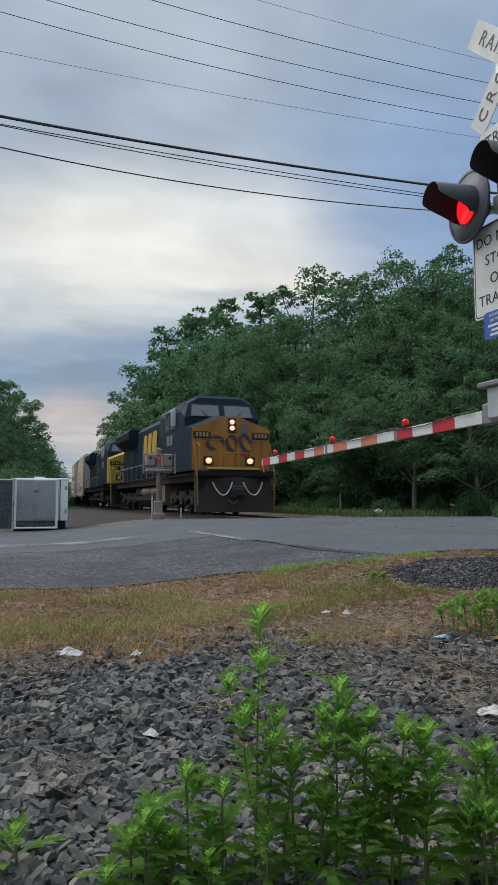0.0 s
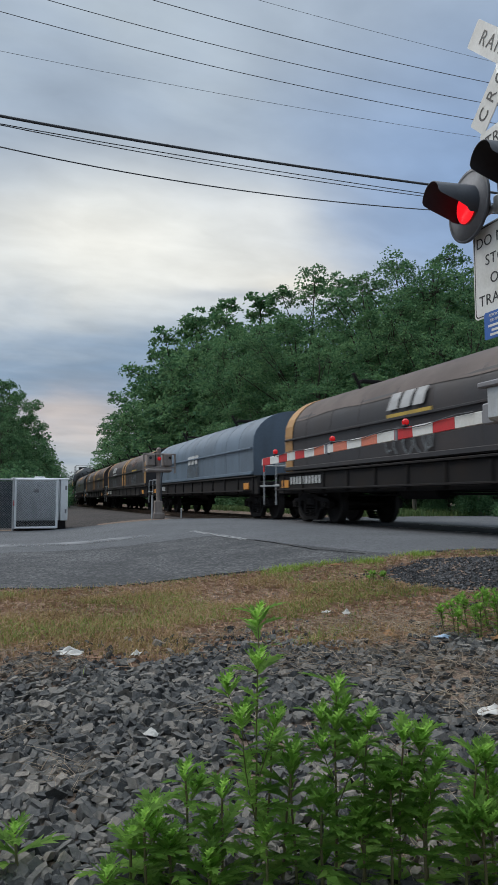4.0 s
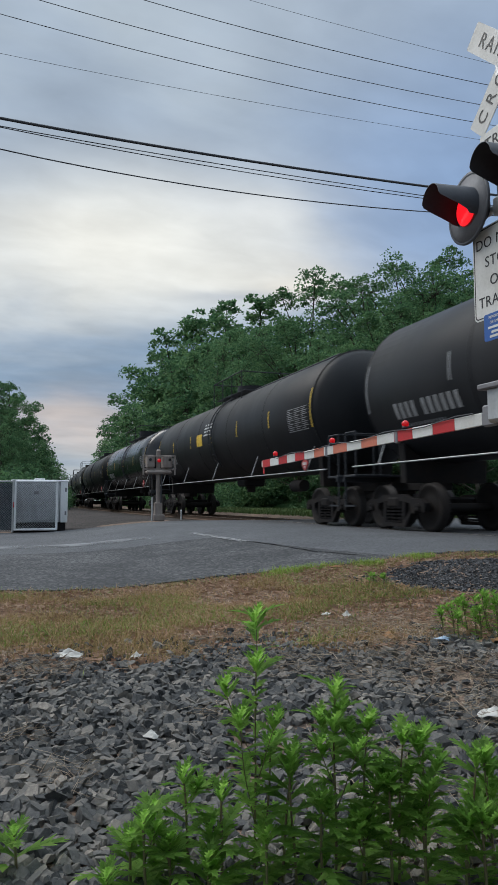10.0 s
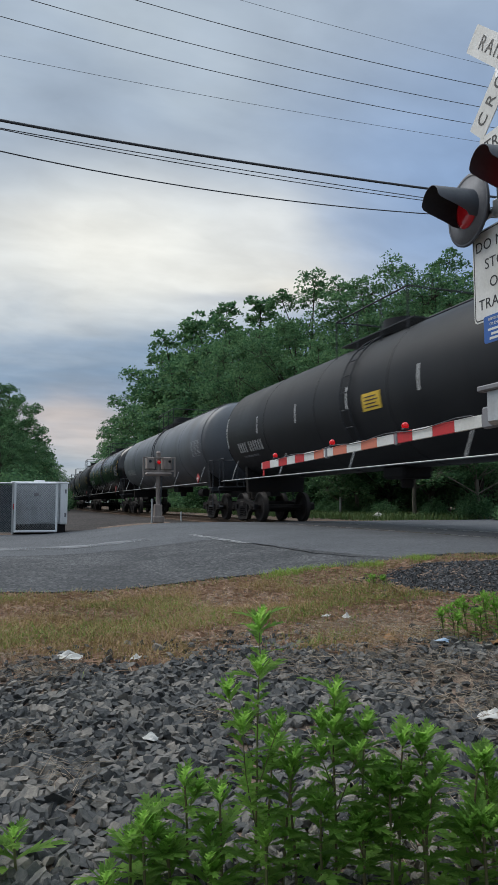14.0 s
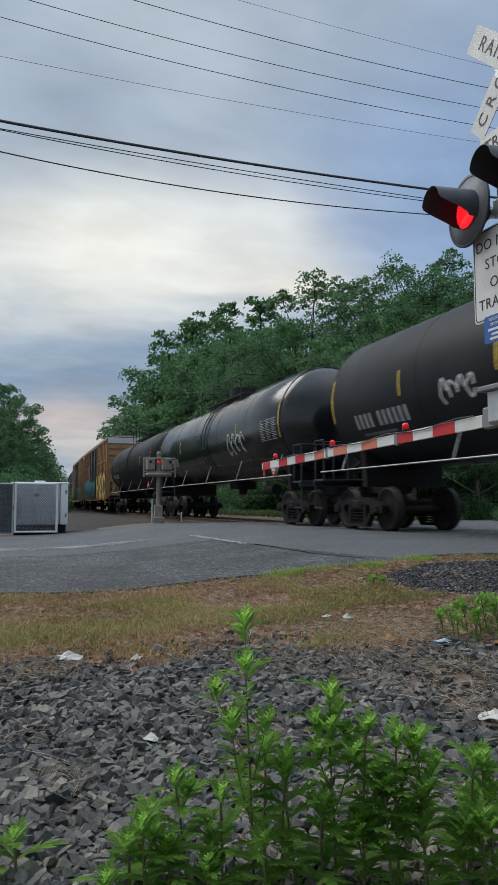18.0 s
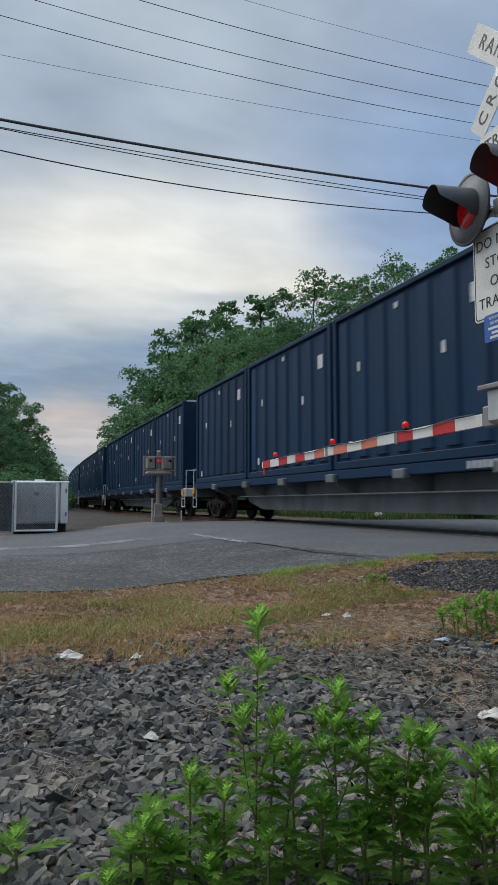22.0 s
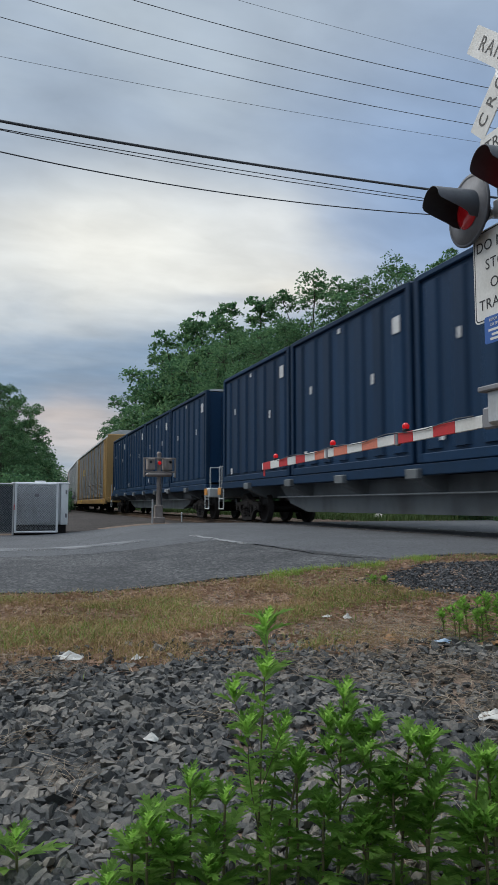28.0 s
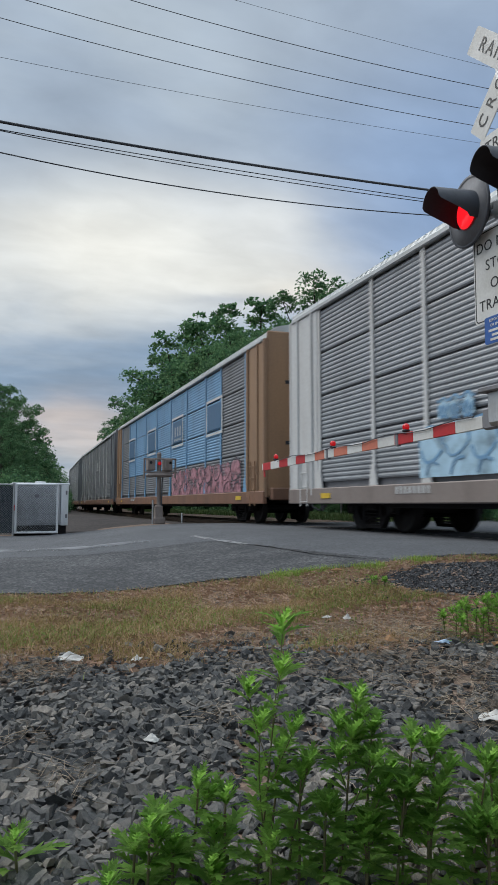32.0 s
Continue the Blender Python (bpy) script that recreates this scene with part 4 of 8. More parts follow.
seg = [(0.0, 1.40, .118), (1.40, 3.03, .112), (3.03, 5.24, .118)]
tones = [("white", .395), ("red", .35), ("white", .35), ("red", .35), ("white", .35), ("faded", .35), ("white", .35), ("faded", .35), ("white", .26), ("faded", .28), ("white", .30), ("red", .30), ("white", .28), ("red", .30), ("white", .33), ("red", .30)]
for a, b, h0 in seg:
    part("arm_beam", Geo().box(((a + b) / 2, 0, 0), (b - a, .026, h0 - .014), .006), "sign_white", arm, "white fibreglass beam")
x = 0.0
for tone, w in tones:
    x1 = min(x + w, 5.24)
    hh = next(h0 for a, b, h0 in seg if a <= x < b)
    part("stripe", Geo().box(((x + x1) / 2, 0, 0), (x1 - x - .002, .034, hh), .003), {"red": "red_strip", "faded": "faded_strip", "white": "sign_white"}[tone], arm, {"red": "red stripe", "faded": "sun-faded orange stripe", "white": ""}[tone])
    x = x1
for jx in (1.40, 3.03):
    part("joint", Geo().box((jx, 0, 0), (.06, .05, .15), .008), "lamp_grey", arm)
for lx in (1.24, 2.89, 4.72):
    lp = part("arm_lamp", Geo().cyl((lx, 0, .05), (lx, 0, .085), .022, None, 10).box((lx, 0, .08), (.06, .07, .03), .008), "lamp_black", arm)
    part("lens", Geo().lathe([(-.034, .012), (-.03, .03), (-.012, .042), (.012, .042), (.03, .03), (.034, .012)], 16, (0, 0, 0)), "red_small", lp, "lit red lens", pose(lx, 0, .122, 0, 0, 90) @ Matrix.Scale(.95, 4))
part("tip_tab", Geo().box((5.2, -.01, -.11), (.06, .012, .10), .004), "red_strip", arm)
wire_pts = [(x, .03, .055 + .02 * math.sin(x * 5)) for x in np.arange(.1, 4.8, .25)]
part("lamp_cable", Geo().tube(wire_pts, .006, 5), "wire", arm)

# ---------- signal on the other side of the road ----------
FM = thing("signal_post", "weathered steel post with a signal case on a bracket frame", "signal post", at=pose(-21.64, -4.05, level(-4.05)))
part("foundation", Geo().box((0, 0, .1), (.36, .36, .2), .02).box((0, 0, .34), (.24, .24, .48), .03), "post_brown", FM, "rough concrete base")
part("post", Geo().cyl((0, 0, .3), (0, 0, 2.2), .068, None, 14), "post_brown", FM)
part("post_cap", Geo().cyl((0, 0, 2.2), (0, 0, 2.26), .08, .04, 14), "post_brown", FM)
part("signal_case", Geo().box((0, .26, 1.86), (.4, .26, .40), .03), "post_brown", FM, "grey steel case")
part("signal_case", Geo().box((0, -.27, 1.86), (.36, .24, .38), .03), "post_brown", FM)
fr = Geo()
for z in (1.62, 2.04):
    fr.box((.12, 0, z), (.05, 1.0, .05), .006)
for y in (-.5, .5):
    fr.box((.12, y, 1.75), (.05, .05, .62), .006)
part("bracket_frame", fr, "post_brown", FM)
part("lower_tray", Geo().box((0, 0, 1.53), (.42, .8, .12), .05), "post_brown", FM)
part("red_lamp", Geo().lathe([(0, .06), (.02, .055), (.04, .001)], 14), "red_small", FM, "small lit red lamp", pose(.09, 0, 1.9))
for y in (-.30, .32):
    part("side_lamp", Geo().cyl((.14, y, 1.92), (.2, y, 1.92), .045, None, 12), "lamp_black", FM)
part("conduit", Geo().tube([(.09, .06, .2), (.1, .08, 1.3), (.06, .12, 1.55)], .02, 8), "wire", FM)
part("conduit", Geo().cyl((.05, -.2, 0), (.05, -.2, .75), .03, None, 8), "galv", FM)
solo("marker_stub", Geo().cyl((0, 0, 0), (0, 0, 1.0), .045, None, 10).cyl((0, 0, 1.0), (0, 0, 1.03), .05, .03, 10), "galv", "short grey steel stub post beside the track", "post", at=pose(-29.7, 6.6, -.1))
solo("marker_stub", Geo().cyl((0, 0, 0), (0, 0, .4), .03, None, 10).cyl((0, 0, .4), (0, 0, .43), .035, .02, 10), "flat_white", "short white marker stake in the ballast", "post", at=pose(-27.0, -1.9, -.16))

# ---------- fenced equipment ----------
gx, gy, gz = -21.35, -7.93, -.30
CAB = thing("equipment_cabinet", "white metal trackside equipment cabinet behind a chain-link gate", "cabinet", at=pose(gx - .75, gy + .3, gz))
part("plinth", Geo().box((0, 0, .14), (1.0, 1.5, .28), .02), "running_gear", CAB, "dark plinth")
part("body", Geo().box((0, -.1, .88), (1.05, 1.34, 1.2), .02), "cabinet_grey", CAB, "grey front")
part("end_panel", Geo().box((0, .69, .88), (1.1, .22, 1.22), .02), "cabinet_white", CAB, "white end panel")
part("roof", Geo().box((0, 0, 1.51), (1.12, 1.66, .06), .015), "cabinet_white", CAB)
part("door", Geo().box((.535, .22, .88), (.02, .62, 1.1), .008), "cabinet_grey", CAB)
part("hinge", Geo().box((.55, .74, .55), (.02, .05, .12), .005).box((.55, .74, 1.25), (.02, .05, .12), .005), "lamp_grey", CAB)
part("vent", Geo().box((.1, .0, 1.56), (.3, .3, .06), .01), "cabinet_white", CAB)


def chain_link(w, h, step=.05, r=.006):
    g = Geo()
    for sgn in (1, -1):
        c = -h
        while c < w:
            a = (max(0, c), max(0, -c)) if True else None
            b = (min(w, c + h), min(h, w - c))
            if b[0] > a[0]:
                pts = [(a[0], a[1]), (b[0], b[1])]
                if sgn < 0:
                    pts = [(w - p[0], p[1]) for p in pts]
                g.cyl((pts[0][0], 0.004 * sgn, pts[0][1]), (pts[1][0], 0.004 * sgn, pts[1][1]), r, None, 3, False)
            c += step * 1.414
    return g


GATE = thing("chain_link_gate", "galvanised chain-link gate closing the equipment yard", "gate", at=pose(gx, gy - .40, gz, 0, 0, 86))
fr = Geo()
for a, b in (((0, 0, .06), (0, 0, 1.5)), ((1.16, 0, .06), (1.16, 0, 1.5)), ((0, 0, .08), (1.16, 0, .08)), ((0, 0, 1.48), (1.16, 0, 1.48))):
    fr.cyl(a, b, .034, None, 10)
part("gate_frame", fr, "cabinet_white", GATE)
part("mesh", chain_link(1.16, 1.42), "mesh_dark", GATE, "woven wire mesh", pose(0, 0, .07))
part("latch", Geo().box((-.03, .02, .8), (.05, .06, .16), .01), "red_strip", GATE, "red latch")
part("tag", Geo().box((.58, -.03, 1.15), (.13, .01, .09), .003), "lamp_grey", GATE)
FEN = thing("chain_link_fence", "dark chain-link fence running from the gate", "fence", at=pose(gx - .05, gy - .46, gz, 0, 0, -92))
for i in range(4):
    part("post", Geo().cyl((i * 2.4, 0, 0), (i * 2.4, 0, 1.52), .035, None, 10), "galv", FEN)
part("top_rail", Geo().cyl((0, 0, 1.48), (7.2, 0, 1.48), .022, None, 8), "galv", FEN)
part("mesh", chain_link(7.2, 1.42), "mesh_dark", FEN, "woven wire mesh", pose(0, 0, .06))
part("screen", Geo().box((3.6, -.03, .75), (7.2, .012, 1.36), .002), "paint_dark", FEN, "dark sheet behind the mesh")


# ---------- overhead wires ----------
def eye_ray(px, py, depth):
    """A point on the line of sight given by two slopes, at a depth in metres before the eye."""
    c, s = math.cos(radians(TURN)), math.sin(radians(TURN))
    ct, st = math.cos(radians(TILT)), math.sin(radians(TILT))
    f, u = ct - py * st, st + py * ct
    k = depth / f
    return (EYE[0] + k * (-c * f + s * px), EYE[1] + k * (s * f + c * px), EYE[2] + k * u)


for a, mid, b, depth, r, lab in (
        ((0, 206), (441, 282), (740, 325), 19, .036, "thick black bundled cable strung over the crossing"),
        ((0, 220), (441, 296), (740, 342), 19, .012, "thin black cable strung over the crossing"),
        ((0, 222), (441, 303), (740, 347), 19, .012, "thin black cable strung over the crossing"),
        ((0, 261), (441, 340), (740, 371), 19, .016, "black telephone cable strung over the crossing"),
        ((0, 21), (441, 133), (840, 213), 23, .011, "thin power line strung high over the crossing"),
        ((82, 0), (441, 95), (840, 180), 23, .011, "thin power line strung high over the crossing"),
        ((268, 0), (441, 48), (840, 142), 23, .012, "thin power line strung high over the crossing"),
        ((0, 91), (441, 176), (830, 241), 23, .006, "hair-thin neutral wire strung over the crossing"),
        ((462, 2), (660, 56), (840, 102), 23, .006, "hair-thin neutral wire strung over the crossing")):
    # a shallow catenary through three sighted points, in slopes across and up
    (x0, y0), (x1, y1), (x2, y2) = [((px - 441) / 1230, (784 - py) / 1230) for px, py in (a, mid, b)]
    k1 = (y1 - y0) / (x1 - x0)
    k2 = ((y2 - y1) / (x2 - x1) - k1) / (x2 - x0)
    pts = []
    for i in range(61):
        u = -.9 + 1.8 * i / 60
        v = y0 + k1 * (u - x0) + k2 * (u - x0) * (u - x1)
        pts.append(eye_ray(u, v, depth + 8 * u))
    solo("overhead_wire", Geo().tube(pts, r, 6), "wire", lab, "wire", "overhead wires")


# ---------- vegetation ----------
def leaf_faces(centers, size, rnd, bend=.35):
    """Small folded leaf sprays scattered round the given centres."""
    vs, fs = [], []
    for c, k in centers:
        q = Euler((rnd.gauss(0, .55), rnd.gauss(0, .55), rnd.uniform(0, 6.28))).to_matrix()
        s = size * k * rnd.uniform(.6, 1.35)
        n = len(vs)
        for p in ((-.5, 0, 0), (0, -.33, -bend * .3), (.55, 0, 0), (0, .33, -bend * .3)):
            w = q @ Vector((p[0] * s, p[1] * s, p[2] * s))
            vs.append((c[0] + w.x, c[1] + w.y, c[2] + w.z))
        fs += [(n, n + 1, n + 2), (n, n + 2, n + 3)]
    g = Geo()
    g.v, g.f, g.s = vs, fs, [False] * len(fs)
    return g


def tree_proto(height, wide, seed, lobes, leaves, size, bare=.2):
    """Trunk with limbs; each limb ends in a rounded lobe of flat leaf layers, lit above and open between."""
    rnd = random.Random(seed)
    wood, centers = Geo(), []
    spine, p = [], Vector((0, 0, -.1))
    for i in range(9):
        q = p + Vector((rnd.uniform(-.025, .025) * height, rnd.uniform(-.025, .025) * height, height * .095))
        wood.cyl(p, q, height * .015 * (1 - i * .1), height * .015 * (.9 - i * .1), 7, False)
        spine.append(q)
        p = q
    swell = [rnd.uniform(0, 6.28) for _ in range(3)]
    layers = 13
    per = max(8, leaves // (lobes * layers))
    for c in range(lobes):
        u = 1 - (1 - bare) * ((c + .3) / lobes) ** .85
        rise = (u - bare) / (1 - bare)
        a = c * 2.4 + rnd.uniform(-.5, .5)
        full = wide * height * (math.sin(math.pi * min(1, rise * .80 + .16)) ** .6)
        full *= 1 + .25 * math.sin(2 * a + swell[0] + 5 * u) + .15 * math.sin(3 * a + swell[1] - 9 * u)
        k = full * rnd.random() ** .45
        rad = height * rnd.uniform(.07, .125) * (.7 if rise > .88 else 1)
        t = Vector((k * math.cos(a), k * math.sin(a), height * u - rad * .9))
        root = spine[max(0, min(8, int(u * 8.2) - 2))]
        mid = (root + t) / 2 + Vector((0, 0, rnd.uniform(-.01, .03) * height))
        wood.cyl(root, mid, height * .0045, height * .003, 4, False)
        wood.cyl(mid, t, height * .003, height * .0015, 4, False)
        for j in range(layers):
            b, e = j * 2.4 + rnd.uniform(-.4, .4), rnd.uniform(-.45, 1)
            f = math.sqrt(1 - e * e)
            o = Vector((f * math.cos(b) * 1.15, f * math.sin(b) * 1.15, e * 1.0)) * rad * rnd.uniform(.5, 1)
            pr = rad * rnd.uniform(.32, .6)
            tip, tilt = t + o, Vector((o.x, o.y, 0)) * (-.35 / rad)
            wood.cyl(t, tip, height * .0012, height * .0005, 3, False)
            for _ in range(per):
                r, g_ = pr * rnd.random() ** .55, rnd.uniform(0, 6.28)
                dx, dy = r * math.cos(g_), r * math.sin(g_)
                centers.append(((tip.x + dx, tip.y + dy, tip.z + tilt.x * dx + tilt.y * dy - .35 * r * r / pr + rnd.gauss(0, .22) * pr), 1.0))
    return wood, leaf_faces(centers, size, rnd)


TREES = []
for seed, (h, sp, cl, lv, sz, bare) in enumerate([(15, .25, 38, 30000, .165, .12), (14, .24, 36, 28000, .16, .10), (16, .26, 40, 32000, .165, .15), (13, .26, 36, 27000, .16, .08), (14.5, .22, 28, 19000, .165, .2),
                                                   (14, .25, 34, 12000, .28, .06), (15, .28, 34, 12000, .29, .06), (9, .40, 26, 18000, .15, .36)]):
    wood, crown = tree_proto(h, sp, 40 + seed, cl, lv, sz, bare)
    zs = sorted(v[2] for v in crown.v)
    top = zs[int(len(zs) * .995)]
    wm, cm = wood.mesh("trunk"), crown.mesh("crown")
    wm.materials.append(M["bark_pale" if seed == 7 else "bark"]), cm.materials.append(M["leaf"])
    TREES.append((wm, cm, top))
shrub_rnd = random.Random(77)
cent = []
for _ in range(46):
    a, k = shrub_rnd.uniform(0, 6.28), shrub_rnd.random() ** .5
    z = shrub_rnd.uniform(.15, 1) * (1.15 - k * .6)
    for _ in range(170):
        cent.append(((1.5 * k * math.cos(a) + shrub_rnd.gauss(0, .3), 1.5 * k * math.sin(a) + shrub_rnd.gauss(0, .3), max(.03, 2.6 * z * .8 + shrub_rnd.gauss(0, .28))), 1.0))
shrub_me = leaf_faces(cent, .15, shrub_rnd).mesh("foliage")
shrub_me.materials.append(M["leaf"])
twig = Geo()
for i in range(9):
    a = i * .7
    twig.cyl((0, 0, -.1), (1.0 * math.cos(a), 1.0 * math.sin(a), 1.9), .03, .008, 5, False)
twig_me = twig.mesh("stem")
twig_me.materials.append(M["bark"])


def tree(kind, x, y, k, turn, label, group):
    t = thing("tree", label, "tree", group, at=pose(x, y, ground_height(x, y) - .05, 0, 0, turn) @ Matrix.Scale(k, 4))
    part("trunk", TREES[kind][0], "bark", t)
    part("crown", TREES[kind][1], "leaf", t)
    return t


def shrub(x, y, k, turn, kz=1.0):
    t = thing("shrub", "dense dark green shrub at the edge of the wood", "shrub", "shrubs along the wood", at=pose(x, y, ground_height(x, y) - .05, 0, 0, turn) @ Matrix.Diagonal((k, k, k * kz, 1)))
    part("stem", twig_me, "bark", t)
    part("foliage", shrub_me, "leaf", t)


rnd = random.Random(21)


def sighted(px, off):
    """Where the line of sight across slope px meets a line beside the track, off metres from it."""
    d = Vector(eye_ray((px - 441) / 1230, (784 - 886) / 1230, 1.0)) - Vector(EYE)
    k = 5.0
    while k < 400:
        x, y = EYE[0] + d.x * k, EYE[1] + d.y * k
        if y - track_y(x) > off:
            return x, y, k
        k += .25
    return None


def skyline(px, py, off, label, group, kinds=(0, 1, 2, 3, 4)):
    """A tree beside the track whose top reaches the given line of sight."""
    p = sighted(px, off)
    if p is None:
        return
    x, y, k = p
    height = .59 + (886 - py) / 1230 * k
    kind = rnd.choice(kinds) if k < 62 else rnd.choice((5, 6))
    tree(kind, x, y, height / TREES[kind][2], rnd.uniform(0, 360), label, group)


WOOD = "tall leafy deciduous tree in the wood beside the track"
for px, py in ((206, 735), (236, 682), (285, 615), (335, 562), (392, 534), (458, 524), (545, 486), (641, 481), (724, 452), (792, 442), (880, 440)):
    skyline(px, py, 13.0 + rnd.uniform(-1.0, 1.0), WOOD, "trees of the wood")
for px, py in ((212, 775), (246, 730), (300, 660), (355, 600), (430, 575), (500, 560), (585, 585), (690, 535), (765, 520), (850, 530)):
    skyline(px, py + rnd.uniform(-4, 12), 9.8 + rnd.uniform(-.8, 1.0), WOOD, "trees of the wood")
for px, py in ((205, 815), (232, 800), (262, 785), (310, 745), (370, 720), (450, 700), (530, 690), (635, 660), (735, 640), (850, 665)):
    skyline(px, py + rnd.uniform(-15, 15), 8.0 + rnd.uniform(-.4, .6), "young leafy tree at the edge of the wood", "trees of the wood", (7,))
skyline(606, 765, 6.9, "slender young tree with a pale trunk before the wood", "trees of the wood", (7,))
for px, py in ((300, 640), (355, 592), (425, 580), (500, 570), (592, 590), (692, 520), (778, 500), (880, 490)):
    skyline(px, py, 20 + rnd.uniform(-2, 3), WOOD, "trees of the wood", (5, 6))
# a hidden back row, added to block light showing under the front crowns
for px, py in ((330, 660), (390, 640), (460, 630), (530, 620), (600, 610), (670, 600), (740, 590), (810, 580), (880, 570)):
    skyline(px, py, 27 + rnd.uniform(-2, 3), WOOD, "trees of the wood", (5, 6))
for px, py, k in ((-34, 660, 52), (2, 672, 56), (22, 694, 62), (44, 740, 70), (66, 778, 80), (84, 800, 95), (100, 818, 112), (14, 735, 50), (36, 765, 58), (54, 795, 66), (-14, 730, 48), (72, 812, 74), (92, 826, 92), (108, 838, 130), (-4, 775, 46), (24, 800, 48), (44, 815, 54), (64, 828, 62), (82, 835, 76)):
    x, y, _ = eye_ray((px - 441) / 1230, -102 / 1230, k)
    kind = rnd.randrange(5) if k < 62 else rnd.choice((5, 6))
    tree(kind, x, y, (.9 + (886 - py) / 1230 * k) / TREES[kind][2], rnd.uniform(0, 360), "leafy tree on the near side of the line", "trees on the near side")
x = -20.0
while x > -110:
    y = track_y(x) + 7.6 + rnd.uniform(-.7, 1.2)
    small = .32 if x > -42 else 1.0
    shrub(x, y, small * rnd.uniform(.8, 1.35), rnd.uniform(0, 360), rnd.uniform(.8, 1.2))
    if small == 1.0 and rnd.random() < .8:
        shrub(x + rnd.uniform(-1, 1), y + 3.2, rnd.uniform(1.2, 1.8), rnd.uniform(0, 360), 1.2)
    x -= rnd.uniform(1.6, 2.6)
for x, y in ((-44, -9.2), (-46, -7.6), (-49, -6.4), (-52, -6.9), (-57, -5.9), (-63, -5.2), (-70, -4.3), (-78, -3.4), (-86, -2.2), (-94, -.8), (-50, -10.5), (-53, -8.4), (-56, -12.5), (-60, -7.4), (-66, -6.5), (-74, -5.6), (-82, -4.9), (-90, -3.6), (-48, -13)):
    shrub(x, y, 1.25, x * 13 % 360, 1.1)


def blades(n, place, height, width, lean, rnd):
    """Grass: narrow bent blades of two faces."""
    g = Geo()
    vs, fs = [], []
    k = 0
    while k < n:
        p = place()
        if p is None:
            continue
        k += 1
        x, y = p
        z = ground_height(x, y)
        h, a = height * rnd.uniform(.45, 1.35), rnd.uniform(0, 6.28)
        l = lean * rnd.uniform(.2, 1.3)
        dx, dy = math.cos(a), math.sin(a)
        wx, wy = -dy * width, dx * width
        i = len(vs)
        vs += [(x - wx, y - wy, z), (x + wx, y + wy, z), (x + dx * l * h * .35 + wx * .7, y + dy * l * h * .35 + wy * .7, z + h * .6), (x + dx * l * h * .35 - wx * .7, y + dy * l * h * .35 - wy * .7, z + h * .6), (x + dx * l * h, y + dy * l * h, z + h)]
        fs += [(i, i + 1, i + 2, i + 3), (i + 3, i + 2, i + 4)]
    g.v, g.f, g.s = vs, fs, [False] * len(fs)
    return g


rnd = random.Random(9)


def verge():
    x, y = rnd.uniform(-7.9, -3.2), rnd.uniform(-10.8, -3.4)
    if x < road_edge(y) + .02 + .12 * rnd.random() or x > gravel_edge(y) + .15 * rnd.gauss(0, 1):
        return None
    if (x + 5.2) ** 2 / 1.5 + (y + 4.5) ** 2 / 1.3 < 1:
        return None
    fx, fy = x, y + 8.93
    if abs(fx * .3443 + fy * .9389) > .40 * (-fx * .9389 + fy * .3443) + .3:
        return None
    # bare spots, worse on the right half
    if noise.noise((x * .9, y * .9, 7)) < -.02 + .22 * smooth((y + 7.6) / 1.6) and rnd.random() < .85:
        return None
    return x, y


def green_verge():
    p = verge()
    if p is None:
        return None
    x, y = p
    if noise.noise((x * 1.3, y * .7, 1)) < .05 and not (x < road_edge(y) + .45) and not (y > -6.3 and x < -5.2):
        return None
    return p


solo("dry_grass", blades(26000, verge, .058, .0022, 1.3, rnd), "dry_grass", "thin straw-coloured dry grass along the road", "grass", kind="stuff")
solo("green_grass", blades(11000, green_verge, .055, .0022, 1.1, rnd), "green_grass", "sparse green grass among the dry blades", "grass", kind="stuff")


def green_edge():
    x, y = rnd.uniform(-7.6, -5.0), rnd.uniform(-6.35, -4.2)
    e = x - road_edge(y)
    return (x, y) if .04 < e < .42 + .5 * noise.noise((x * 2.2, y * 2.2, 4)) and noise.noise((x * 2.6, y * 2.6, 21)) > -.02 else None


solo("fresh_grass", blades(2200, green_edge, .07, .0025, .9, rnd), "fresh_grass", "short fresh green grass at the asphalt's edge", "grass", kind="stuff")

g = Geo()
count = 0
while count < 21000:
    x, y = rnd.uniform(-7.6, -3.1), rnd.uniform(-10.6, -3.6)
    if x < road_edge(y) + .1 or x > gravel_edge(y) + .25 * rnd.random() or (x + 5.2) ** 2 / 1.5 + (y + 4.5) ** 2 / 1.3 < .9:
        continue
    count += 1
    a, l = rnd.uniform(0, 6.28), rnd.uniform(.03, .12)
    z = ground_height(x, y) + rnd.uniform(.002, .02)
    dx, dy = math.cos(a) * l, math.sin(a) * l
    wx, wy = -math.sin(a) * .0015, math.cos(a) * .0015
    g.add([(x - wx, y - wy, z), (x + wx, y + wy, z), (x + dx + wx, y + dy + wy, z + rnd.uniform(-.003, .025)), (x + dx - wx, y + dy - wy, z + rnd.uniform(-.003, .025))], [(0, 1, 2, 3)])
solo("dry_thatch", g, "straw", "matted reddish dry stalks on the verge", "dead stalks", kind="stuff")


def dead_place():
    x, y = rnd.uniform(-4.4, -1.2), rnd.uniform(-9.9, -6.0)
    return (x, y) if noise.noise((x * 1.4, y * 1.4, 12)) > .16 + .12 * smooth((-8.6 - y) / .4) - .34 * smooth((y + 7.5) / .8) else None


